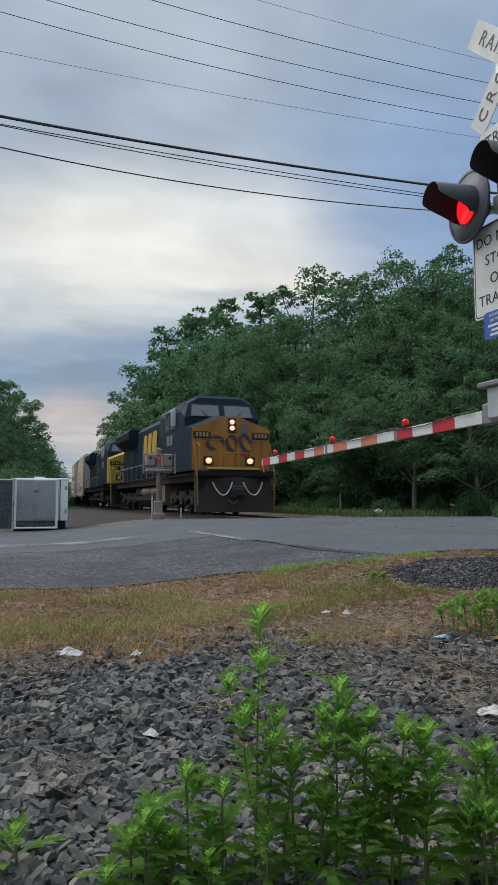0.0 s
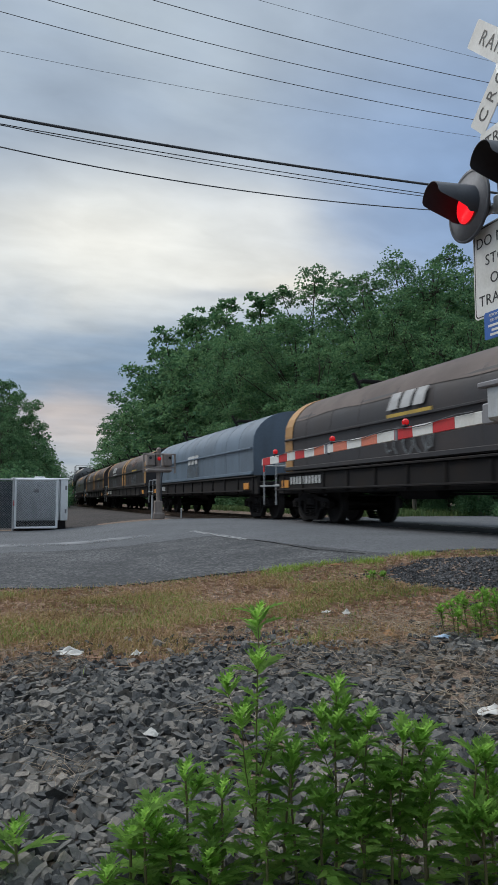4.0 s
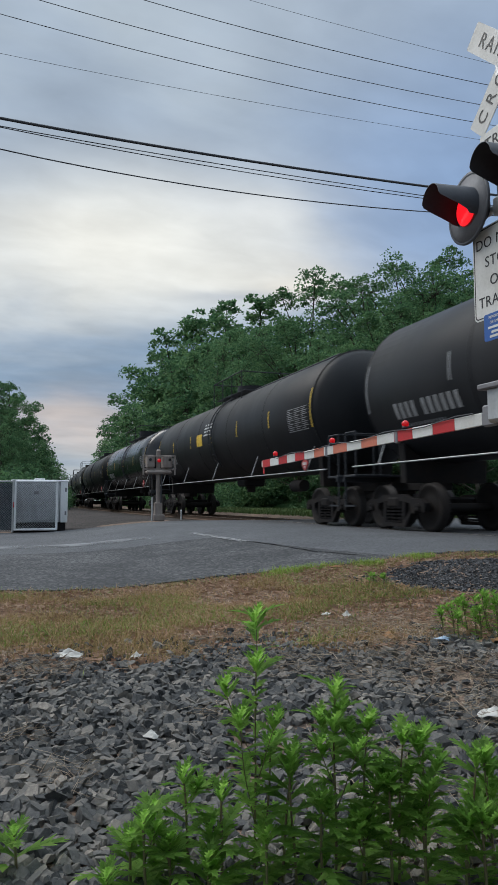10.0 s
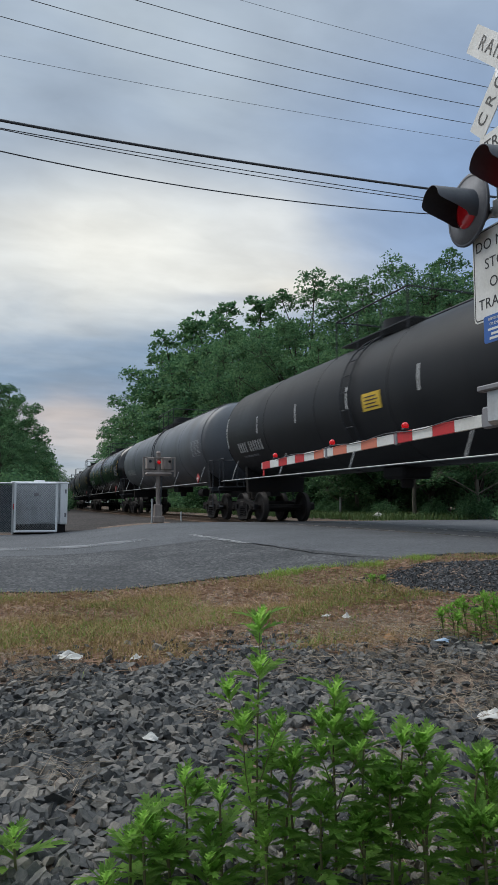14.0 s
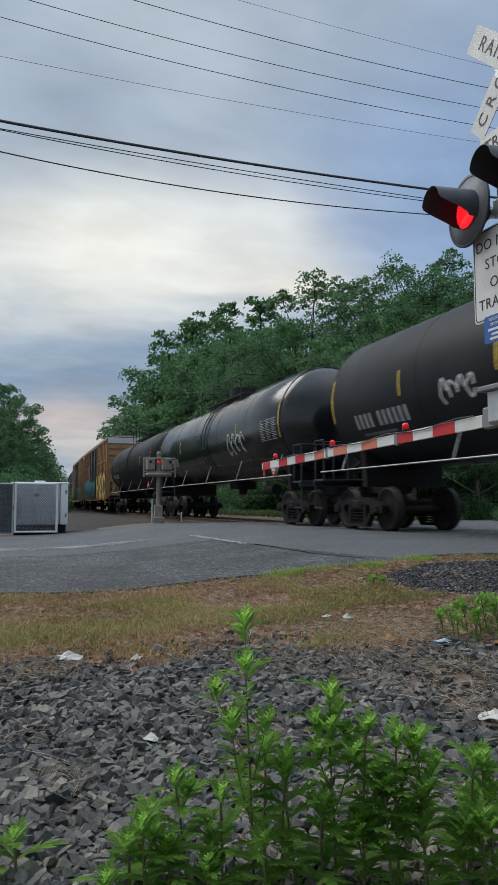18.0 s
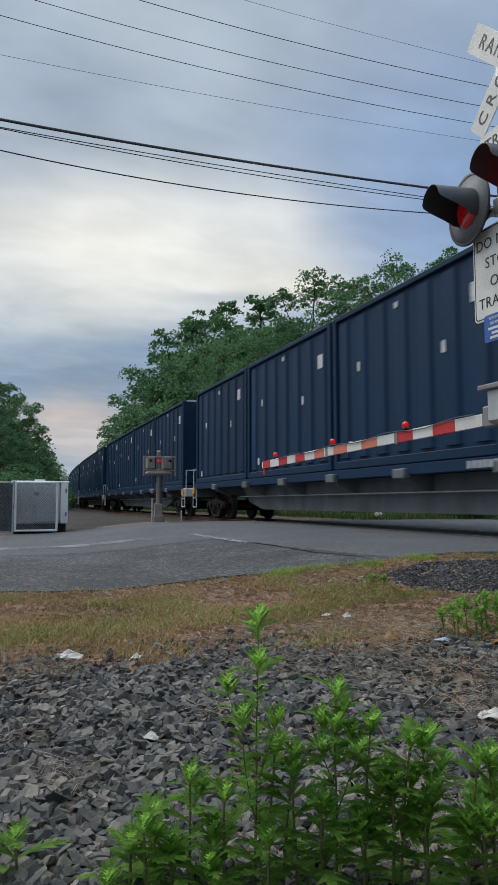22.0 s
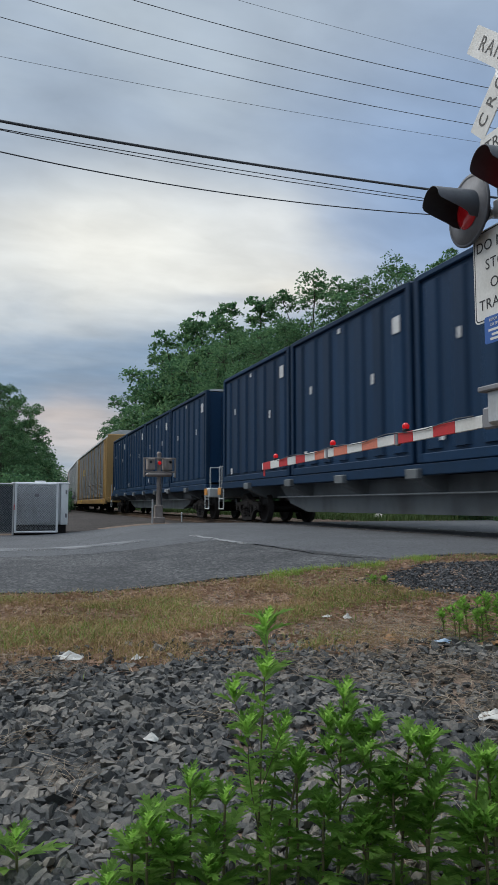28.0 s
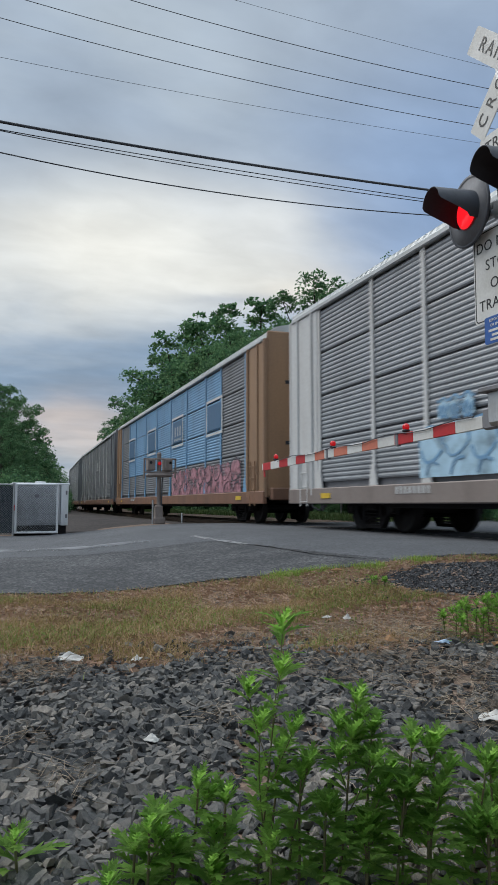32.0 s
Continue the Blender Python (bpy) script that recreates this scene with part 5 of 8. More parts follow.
g = Geo()
for _ in range(9500):
    p = dead_place()
    if p is None:
        continue
    a, l = rnd.uniform(0, 6.28), rnd.uniform(.04, .2)
    z = ground_height(*p) + rnd.uniform(.015, .05)
    q = (p[0] + l * math.cos(a), p[1] + l * math.sin(a), z + rnd.uniform(-.01, .04))
    mid = ((p[0] + q[0]) / 2 + rnd.gauss(0, .01), (p[1] + q[1]) / 2 + rnd.gauss(0, .01), (z + q[2]) / 2 + rnd.uniform(0, .02))
    thick = rnd.choice((.0008, .001, .0012, .0016))
    g.cyl((p[0], p[1], z), mid, thick, thick * .8, 3, False)
    g.cyl(mid, q, thick * .8, thick * .4, 3, False)
solo("dead_stalks", g, "stalk", "dry dead stalks lying over the stones", "dead stalks", kind="stuff")


def far_grass():
    x = rnd.uniform(-75, -21.5)
    o = rnd.uniform(3.4, 8.5)
    return x, track_y(x) + o


solo("meadow_grass", blades(22000, far_grass, .24, .016, .6, rnd), "meadow", "tall green grass between the track and the wood", "grass", kind="stuff")


# leafy weeds before the camera: stems with lobed leaves
def weed_leaf(g, base, way, size, rnd, droop=.35):
    """A lobed leaf: midrib with pairs of pointed lobes."""
    way = way.normalized()
    side = way.cross(Vector((0, 0, 1)))
    side = side.normalized() if side.length > .01 else Vector((1, 0, 0))
    up = side.cross(way)

    def at_(t, w):
        return base + way * (size * t) + side * (size * w) + up * (-droop * size * t * t + .12 * size * abs(w))

    lobes = [(.12, .11, .26), (.30, .28, .60), (.53, .29, .86), (.75, .15, 1.06)]
    for s in (-1, 1):
        prev = .0
        for t0, w, t1 in lobes:
            g.add([at_(prev, 0), at_(t0 - .03, .07 * s), at_(t1 + .03, w * s), at_(t0 + .24, .10 * s), at_(t0 + .22, 0)], [(0, 1, 4) if s > 0 else (0, 4, 1), (1, 2, 3) if s > 0 else (1, 3, 2), (1, 3, 4) if s > 0 else (1, 4, 3)])
            prev = t0 + .1
    g.add([at_(.8, -.10), at_(.8, .10), at_(1.12, 0)], [(0, 1, 2)])


def weed(x, y, height, seed, lean=0.0, dense=1.0, branch=2, leaf=1.0):
    rnd = random.Random(seed)
    w = thing("leafy_weed", "leafy green weed with lobed leaves growing from the stones", "weed", "weeds before the camera", at=pose(x, y, ground_height(x, y) - .01, 0, 0, 0))
    leaves = Geo()

    def shoot(p, d, length, r, depth):
        n = max(6, int(length / .027))
        turn = rnd.uniform(0, 6.28)
        line = [(p, r)]
        for i in range(n):
            d = (d + Vector((rnd.uniform(-.04, .04), rnd.uniform(-.04, .04), .06))).normalized()
            q = p + d * (length / n)
            p, r = q, r * .95
            line.append((p, r))
            t = i / n
            turn += 2.4
            if rnd.random() < dense * (.7 if t < .22 else 1):
                out = Vector((math.cos(turn), math.sin(turn), .45 + .5 * t))
                size = leaf * (.108 - .040 * t) * rnd.uniform(.65, 1.25) * (1 if depth == 0 else .75)
                weed_leaf(leaves, p, out, size, rnd)
                if rnd.random() < .5:
                    weed_leaf(leaves, p, Vector((math.cos(turn + 2.6), math.sin(turn + 2.6), .7)), size * rnd.uniform(.6, .95), rnd)
            if depth == 0 and branch and .2 < t < .75 and rnd.random() < .15 * branch:
                a = turn + 1
                shoot(p, Vector((math.cos(a) * .5, math.sin(a) * .5, .8)), length * (1 - t) * rnd.uniform(.4, .7), r * .6, 1)
        stem = Geo()
        for q, rad in line:
            stem.v += [(q.x + rad * math.cos(k * 1.2566), q.y + rad * math.sin(k * 1.2566), q.z) for k in range(5)]
        for i in range(len(line) - 1):
            for k in range(5):
                stem.f.append((5 * i + k, 5 * i + (k + 1) % 5, 5 * i + 5 + (k + 1) % 5, 5 * i + 5 + k))
                stem.s.append(True)
        part("stem" if depth == 0 else "side_shoot", stem, "weed_stem", w, "thin brownish stem")
        for k in range(7):
            a = k * 2.4
            weed_leaf(leaves, p - d * (.004 * k), Vector((math.cos(a), math.sin(a), 1.5)), .05 * leaf, rnd, .1)

    shoot(Vector((0, 0, 0)), Vector((lean, rnd.uniform(-.05, .05), 1)).normalized(), height, .0042, 0)
    part("leaves", leaves, "weed_leaf", w)
    WEEDS.append((w, height))
    return w


WEEDS = []
LOW_WEEDS = [(-1.57, -8.27, .33, .9, 1), (-1.45, -8.05, .28, .9, 1), (-1.40, -7.80, .32, .8, 1), (-1.60, -8.30, .34, .9, 1), (-1.46, -8.12, .20, 1, 2), (-1.42, -7.98, .20, 1, 2), (-1.52, -8.33, .17, 1, 2), (-1.38, -7.90, .18, 1, 2), (-1.55, -8.45, .12, 1, 2), (-1.60, -8.68, .10, 1, 2), (-1.48, -7.77, .20, 1, 2), (-1.36, -7.86, .22, .8, 1), (-1.62, -8.58, .20, 1, 2)]
for i, (x, y, h, dense, br) in enumerate([
        (-1.603, -8.328, .64, .9, 2), (-1.53, -8.155, .47, .9, 2), (-1.50, -8.09, .40, .9, 2), (-1.47, -8.02, .37, .9, 2), (-1.45, -7.955, .37, .9, 2),
        (-1.43, -7.86, .31, 1, 1), (-1.40, -7.81, .24, 1, 2), (-1.56, -8.24, .30, 1, 1), (-1.50, -8.20, .24, 1, 2), (-1.62, -8.40, .24, 1, 1),
        (-1.68, -8.47, .27, 1, 1), (-1.70, -8.55, .19, 1, 2), (-1.66, -8.61, .15, 1, 2), (-1.62, -8.52, .15, 1, 2), (-1.86, -8.85, .11, 1, 2)] + LOW_WEEDS):
    weed(x, y, h, 100 + i, 0, dense, br)
for i in range(22):
    weed(-3.42 + .34 * math.sin(i * 2.4) * (i / 22) ** .5, -6.10 + .34 * math.cos(i * 2.4) * (i / 22) ** .5, .26 - .11 * (i / 22), 200 + i, .3 * math.sin(i * 2.4), 1, 3, .72)
for i, (x, y, h) in enumerate(((-5.49, -5.78, .12), (-5.4, -5.7, .11), (-5.55, -5.7, .10))):
    weed(x, y, h, 230 + i, 0, 1, 3, .7)


# the same stone bed and verge carried on round about
rnd = random.Random(88)


def seen(x, y, wide, slack):
    z_f, x_r = -x * .9389 + (y + 8.93) * .3443, x * .3443 + (y + 8.93) * .9389
    return abs(x_r) < wide * z_f + slack and x < -.9


g = Geo()
n = 0
while n < 11000:
    x, y = rnd.uniform(-4.4, 2.6), rnd.uniform(-13.0, -5.4)
    if x < gravel_edge(y) + .1 * rnd.gauss(0, 1) or seen(x, y, .42, .30) or (x - .2) ** 2 / 8 + (y + 9) ** 2 / 15 > 1 + .5 * noise.noise((x, y, 6)):
        continue
    r = rnd.uniform(.014, .034)
    stone_mesh(g, (x, y, ground_height(x, y) + r * rnd.uniform(.1, .7)), r, rnd)
    n += 1
solo("crushed_stone", g, "stone", "loose angular grey crushed stone round the crossing", "gravel", kind="stuff")


def wide_verge():
    x, y = rnd.uniform(-7.9, -3.0), rnd.uniform(-20, -2.6)
    if x < road_edge(y) + .05 or x > min(-3.3, gravel_edge(max(y, -12))) or seen(x, y, .40, .25) or noise.noise((x * .9, y * .9, 7)) < -.15:
        return None
    return x, y


solo("dry_grass", blades(9000, wide_verge, .07, .004, 1.2, rnd), "dry_grass", "thin straw-coloured dry grass along the road", "grass", kind="stuff")


# ---------- the train ----------
SPEED = 22.2
NEAR = -1            # the side that the camera sees
CARS, WHEELS = [], []
CACHE = {}


def cached(key, make, material):
    if key not in CACHE:
        me = make().mesh(key)
        me.materials.append(M[material])
        CACHE[key] = me
    return CACHE[key]


def wheel_geo(r, gauge=.7525):
    g = Geo()
    for s in (-1, 1):
        prof = [(-.02, .05), (-.03, .12), (-.012, r * .45), (-.02, r * .78), (-.055, r * .86), (-.055, r), (.075, r - .004), (.08, r + .025), (.095, r + .02), (.095, r * .84), (.02, r * .74), (.03, r * .45), (.06, .12), (.06, .05)]
        ring_ = [(s * x, rr) for x, rr in prof]
        vs = [(rr * math.cos(2 * math.pi * i / 28), -s * gauge * -1 + x * -1 * 1.0, rr * math.sin(2 * math.pi * i / 28)) for x, rr in ring_ for i in range(28)]
        fs = [(k * 28 + i, k * 28 + (i + 1) % 28, (k + 1) * 28 + (i + 1) % 28, (k + 1) * 28 + i) for k in range(len(prof) - 1) for i in range(28)]
        g.add(vs, fs if s > 0 else [f[::-1] for f in fs], True)
        # end cap with three bolts
        g.cyl((0, s * .99, 0), (0, s * 1.10, 0), .085, .075, 14)
        for k in range(3):
            a = k * 2.094
            g.cyl((.045 * math.cos(a), s * 1.10, .045 * math.sin(a)), (.045 * math.cos(a), s * 1.12, .045 * math.sin(a)), .016, None, 6)
    return g.cyl((0, -1.02, 0), (0, 1.02, 0), .085, None, 12)


def freight_truck_geo():
    g = Geo()
    for s in (-1, 1):
        y0, y1 = s * .93, s * 1.07
        lo, hi = min(y0, y1), max(y0, y1)
        # cast side frame with two windows
        g.prism([(-1.12, .56), (-.98, .64), (-.6, .66), (-.34, .74), (.34, .74), (.6, .66), (.98, .64), (1.12, .56), (1.1, .40), (1.02, .38), (1.0, .5), (.78, .5), (.76, .36), (.66, .36), (.58, .56), (.34, .60), (-.34, .60), (-.58, .56), (-.66, .36), (-.76, .36), (-.78, .5), (-1.0, .5), (-1.02, .38), (-1.1, .40)], lo, hi, "y")
        g.prism([(-.62, .44), (-.36, .16), (.36, .16), (.62, .44), (.62, .34), (.42, .08), (-.42, .08), (-.62, .34)][::-1], lo, hi, "y")
        for x in (-.36, .36):
            g.box((x, s * 1.0, .4), (.10, .13, .5), .01)
        for x in (-.2, 0, .2):
            for z in np.arange(.17, .5, .07):
                g.cyl((x, s * 1.0, z), (x, s * 1.0, z + .035), .085, None, 10)
        g.box((0, s * .98, .54), (.5, .2, .14), .02)
    g.box((0, 0, .58), (.4, 2.2, .22), .04)
    g.box((.45, 0, .38), (.08, 1.9, .12), .02).box((-.45, 0, .38), (.08, 1.9, .12), .02)
    return g


WR = .48


def truck(parent, x, material="running_gear"):
    t = part("truck", cached("truck_" + material, freight_truck_geo, material), material, parent, "", pose(x, 0, 0))
    for k, dx in enumerate((-.89, .89)):
        w = part("wheelset", cached("wheelset", lambda: wheel_geo(WR), "wheel_steel"), "wheel_steel", t, "", pose(dx, 0, WR))
        WHEELS.append((w, "f%d" % k, dx, WR))
    return t


def coupler(parent, x, z=.88, reach=.75):
    s = 1 if x > 0 else -1
    part("coupler", Geo().box((x - s * reach / 2, 0, z), (reach, .22, .24), .03).box((x - s * .08, .03, z), (.26, .34, .32), .05), "gear_brown", parent)
    part("air_hose", Geo().tube([(x - s * .35, -.3, z - .1), (x - s * .2, -.32, z - .35), (x - s * .02, -.2, z - .45), (x, -.05, z - .3)], .025, 6), "wire", parent)


def ladder(parent, x, y, z0, z1, w=.4, material="running_gear", along="x", label=""):
    g = Geo()
    dx, dy = (w / 2, 0) if along == "x" else (0, w / 2)
    for s in (-1, 1):
        g.box((x + s * dx, y + s * dy, (z0 + z1) / 2), (.035, .035, z1 - z0), .004)
    z = z0 + .12
    while z < z1:
        g.cyl((x - dx, y - dy, z), (x + dx, y + dy, z), .014, None, 6)
        z += .36
    part("ladder", g, material, parent, label)


def plate(g, x0, x1, z0, z1, y, t=.006):
    g.box(((x0 + x1) / 2, y, (z0 + z1) / 2), (abs(x1 - x0), t, abs(z1 - z0)))


def mark_row(g, x, z, w, h, n, y):
    """A row of n upright bars standing for lettering w wide and h high."""
    cw = w / n
    for i in range(n):
        plate(g, x + i * cw + cw * .25, x + (i + 1) * cw - cw * .25, z, z + h, y)


def blot(cx, cz, rx, rz, rnd, n=18, rough=.22):
    a0 = rnd.uniform(0, 6)
    return [(cx + rx * math.cos(2 * math.pi * i / n) * (1 + rough * math.sin(3 * 2 * math.pi * i / n + a0) + rnd.uniform(-rough, rough) * .5), cz + rz * math.sin(2 * math.pi * i / n) * (1 + rough * math.cos(2 * 2 * math.pi * i / n + a0) + rnd.uniform(-rough, rough) * .5)) for i in range(n)]


def stroke(g, pts, w, y, t=.005):
    """A flat painted ribbon along points (x, z), one connected piece."""
    p = [Vector(q) for q in pts]
    n = len(p)
    if n < 2:
        return
    vs = []
    for i in range(n):
        d = (p[min(i + 1, n - 1)] - p[max(i - 1, 0)])
        d = d.normalized() if d.length > 1e-6 else Vector((1, 0))
        o = Vector((-d.y, d.x)) * w / 2
        e = d * (w * .3) * (-1 if i == 0 else 1 if i == n - 1 else 0)
        for s in (-1, 1):
            q = p[i] + e + o * s
            vs += [(q.x, y - t / 2, q.y), (q.x, y + t / 2, q.y)]
    fs = []
    for i in range(n - 1):
        a, b = 4 * i, 4 * i + 4
        fs += [(a, b, b + 2, a + 2), (a + 1, a + 3, b + 3, b + 1), (a, a + 1, b + 1, b), (a + 2, b + 2, b + 3, a + 3)]
    fs += [(0, 2, 3, 1), (4 * n - 4, 4 * n - 3, 4 * n - 1, 4 * n - 2)]
    g.add(vs, fs)


def curvy(pts, n=5):
    """Rounds a polyline by sliding along quadratic arcs."""
    if len(pts) < 3:
        return pts
    out = [pts[0]]
    for a, b, c in zip(pts, pts[1:], pts[2:]):
        p0, p2 = ((a[0] + b[0]) / 2, (a[1] + b[1]) / 2), ((b[0] + c[0]) / 2, (b[1] + c[1]) / 2)
        for k in range(n + 1):
            t = k / n
            out.append(tuple((1 - t) ** 2 * p0[i] + 2 * t * (1 - t) * b[i] + t * t * p2[i] for i in (0, 1)))
    return out + [pts[-1]]


def mural(parent, x0, x1, z0, z1, y, fill, edge, seed, n=5, accent=None, label="spray-painted mural"):
    """Fat spray-painted signs: a dark ground, bulging filled forms, loops of outline."""
    rnd = random.Random(seed)
    w = (x1 - x0) / n
    zc, hz = (z0 + z1) / 2, (z1 - z0) / 2
    for i in range(n):
        cx = x0 + w * i
        part("mural_ground", Geo().prism(blot(cx + w / 2, zc - hz * .1, w * .66, hz * .95, rnd), y + .001, y - .003 - i * .0006, "y"), edge, parent, label)
        a0, way_ = rnd.uniform(0, 6.28), rnd.choice((-1, 1))
        hook = []
        for k in range(6):
            a, r = a0 + way_ * k * rnd.uniform(1.0, 1.5), rnd.uniform(.45, 1.0)
            hook.append((cx + w * (.5 + .42 * r * math.cos(a)), z0 + hz * (1 + .8 * r * math.sin(a))))
        path = curvy(hook)
        for name, width, mat_, dy in (("mural_outline", w * .42, edge, .010), ("mural_form", w * .30, fill, .016)):
            g = Geo()
            stroke(g, path, width, y - dy - i * .0008)
            part(name, g, mat_, parent, label)
        if accent:
            g = Geo()
            stroke(g, path[len(path) // 3:], w * .12, y - .022 - i * .0008)
            part("mural_accent", g, accent, parent)
        drip = Geo()
        xd = cx + w * rnd.uniform(.2, .8)
        stroke(drip, [(xd, zc), (xd + .01, z0 - hz * rnd.uniform(-.1, .25))], .03, y - .021 - i * .0008)
        part("mural_drip", drip, edge if not accent else accent, parent)


def tag_scrawl(parent, x, z, w, h, y, material, seed, thick=.05):
    """A quick one-line scrawl."""
    rnd = random.Random(seed)
    g = Geo()
    n = max(2, int(w / (h * .7)))
    for i in range(n):
        cx = x + w * (i + .5) / n
        lp = blot(cx, z + h / 2, w / n * .42, h * .5, rnd, 12, .3)
        k = rnd.randint(0, 5)
        stroke(g, (lp + lp)[k:k + rnd.randint(7, 12)], thick, y)
        if rnd.random() < .5:
            stroke(g, [(cx - w / n * .3, z - h * .1), (cx + w / n * .3, z + h * 1.05)], thick, y)
    part("scrawl", g, material, parent, "sprayed scrawl")


def car(name, label, category, d_front, length, group="cars of the train"):
    """A rolling vehicle; d_front: metres from its front coupler to the camera's foot at the start."""
    c = thing(name, label, category, group)
    CARS.append((c, d_front + length / 2))
    return c


# --- locomotive ---
def loco_front(c, blue, yellow, logo_old):
    """Cab, low nose with a peaked front, lights, number boards and emblems."""
    new_look = blue == "loco_blue"
    cab = part("cab", Geo().prism([(-1.55, 1.76), (1.55, 1.76), (1.55, 4.12), (1.36, 4.52), (.9, 4.78), (-.9, 4.78), (-1.36, 4.52), (-1.55, 4.12)], 5.05, 8.45, "x"), blue, c)
    side = [(-1.55, 1.76), (-1.55, 4.12), (-1.36, 4.52), (-.9, 4.78), (.9, 4.78), (1.36, 4.52), (1.55, 4.12), (1.55, 1.76)]
    lead = [(8.95, -1.50, 1.76), (8.95, -1.50, 3.86), (8.66, -1.30, 4.42), (8.58, -.86, 4.68), (8.58, .86, 4.68), (8.66, 1.30, 4.42), (8.95, 1.50, 3.86), (8.95, 1.50, 1.76)]
    fr = Geo()
    fr.add([(8.45, *p) for p in side] + lead, [(i, 8 + i, 9 + i, 1 + i) for i in range(7)] + [(8, 15, 14, 9), (9, 14, 13, 10), (10, 13, 12, 11)])
    part("cab_front", fr, blue, cab)
    for s in (-1, 1):
        y0, y1 = s * .10, s * 1.26
        pts = [(8.965, y0, 3.90), (8.965, y1, 3.90), (8.70, y1 * .93, 4.40), (8.70, y0, 4.40)]
        w = Geo()
        w.add(pts, [(0, 1, 2, 3) if s > 0 else (3, 2, 1, 0)])
        wd = part("windshield", w, "windshield", cab, "slanted windshield pane, reflected sky put into its grey")
        wf = Geo()
        for p, q in zip(pts, pts[1:] + pts[:1]):
            wf.cyl(p, q, .022, None, 6)
        part("gasket", wf, "lamp_black", wd)
        wi = Geo().tube([(8.99, y0 + s * .5, 3.92), (8.86, y0 + s * .72, 4.16)], .012, 5)
        part("wiper", wi, "lamp_black", wd)
    for x0, x1 in ((5.75, 6.45), (6.6, 7.35)):
        part("window_frame", Geo().box(((x0 + x1) / 2, -1.552, 3.86), (x1 - x0 + .1, .02, .78), .006), "lamp_black", cab)
        part("side_window", Geo().box(((x0 + x1) / 2, -1.562, 3.86), (x1 - x0, .02, .66), .008), "window_sky_grey", cab)
    part("mirror", Geo().box((7.72, -1.68, 3.92), (.05, .20, .62), .01).box((7.72, -1.58, 4.18), (.03, .12, .03), .005), "flat_white", cab, "pale mirror and wind deflector")
    part("sun_visor", Geo().box((6.6, -1.62, 4.30), (1.9, .26, .03), .008, Euler((.5, 0, 0)).to_matrix()), "cabinet_white", cab, "pale awning above the side windows")
    part("roof_gear", Geo().box((6.9, 0, 4.84), (1.3, 1.2, .14), .05).cyl((5.6, .3, 4.78), (5.6, .3, 5.05), .04, None, 8), "cabinet_grey", cab, "pale rooftop cooler")
    part("horn", Geo().cyl((5.9, -.2, 4.86), (6.2, -.2, 4.88), .03, .09, 10).cyl((5.9, .1, 4.86), (6.25, .1, 4.88), .03, .09, 10), "aluminium", cab)
    gl = Geo()
    for k in range(9):
        gl.box((5.8, -1.556, 1.90 + k * .07), (.7, .014, .035))
        gl.box((6.9, -1.556, 1.90 + k * .07), (.7, .014, .035))
    part("cab_louvres", gl, "lamp_black", cab)
    ng = Geo()
    mark_row(ng, 5.9, 2.9, 1.2, .42, 4, -1.556)
    part("number_bars", ng, "logo_yellow" if logo_old else "mark_dim", cab)
    # nose: dark behind, a peaked face in front
    a = [(-1.53, 1.76), (1.53, 1.76), (1.53, 3.46), (.42, 3.92), (-.42, 3.92), (-1.53, 3.46)]
    b = [(-1.50, 1.76), (1.50, 1.76), (1.50, 3.34), (.26, 3.80), (-.26, 3.80), (-1.50, 3.34)]
    ns = Geo()
    ns.add([(8.90, *p) for p in a] + [(10.14, *p) for p in b], [(i, (i + 1) % 6, 6 + (i + 1) % 6, 6 + i) for i in range(6)] + [tuple(range(6, 12))])
    nose = part("nose", ns, blue if new_look else yellow, c, "low wide nose")
    part("nose_face", Geo().prism(b, 10.142, 10.175, "x"), yellow, nose, "peaked yellow front face")
    hb = part("light_box", Geo().box((10.19, .02, 3.46), (.06, .32, .56), .03), "lamp_black", nose)
    for z in (3.58, 3.35):
        part("headlight", Geo().lathe([(.0, .10), (.02, .09), (.03, .001)], 16), "head_lit" if new_look else "flat_white", hb, "round headlight", pose(10.215, .02, z))
    dr = part("nose_door", Geo().box((10.185, .50, 2.62), (.03, .60, 1.66), .02), yellow, nose)
    part("door_window", Geo().box((10.205, .50, 3.36), (.02, .24, .38), .06), "window_sky_grey", dr)
    for s in (-1, 1):
        nb = part("number_board", Geo().box((10.19, s * 1.14, 3.08), (.08, .66, .25), .02), "lamp_black", nose, "dark number board")
        g = Geo()
        for k in range(4):
            g.box((10.234, s * 1.14 + (k - 1.5) * .13, 3.08), (.012, .07, .15))
        part("number_bars", g, "rack_yellow", nb)
        dl = part("ditch_light", Geo().box((10.19, s * .80 - .08, 2.12), (.08, .40, .34), .03), "lamp_black", nose)
        part("lens", Geo().lathe([(.0, .12), (.02, .11), (.03, .001)], 16), "head_lit" if new_look else "flat_white", dl, "lit ditch light", pose(10.225, s * .80 - .08, 2.12))
    seam = Geo()
    for y in (-1.02, -.30, .16, .86, 1.18):
        seam.box((10.18, y, 2.42), (.016, .022, 1.15))
    part("panel_seam", seam, "rack_brown", nose)
    gr = Geo().tube([(10.26, -1.2, 2.90), (10.26, -.35, 2.90)], .016, 6).tube([(10.26, .9, 2.90), (10.26, 1.42, 2.90)], .016, 6)
    part("grab_rail", gr, yellow, nose)
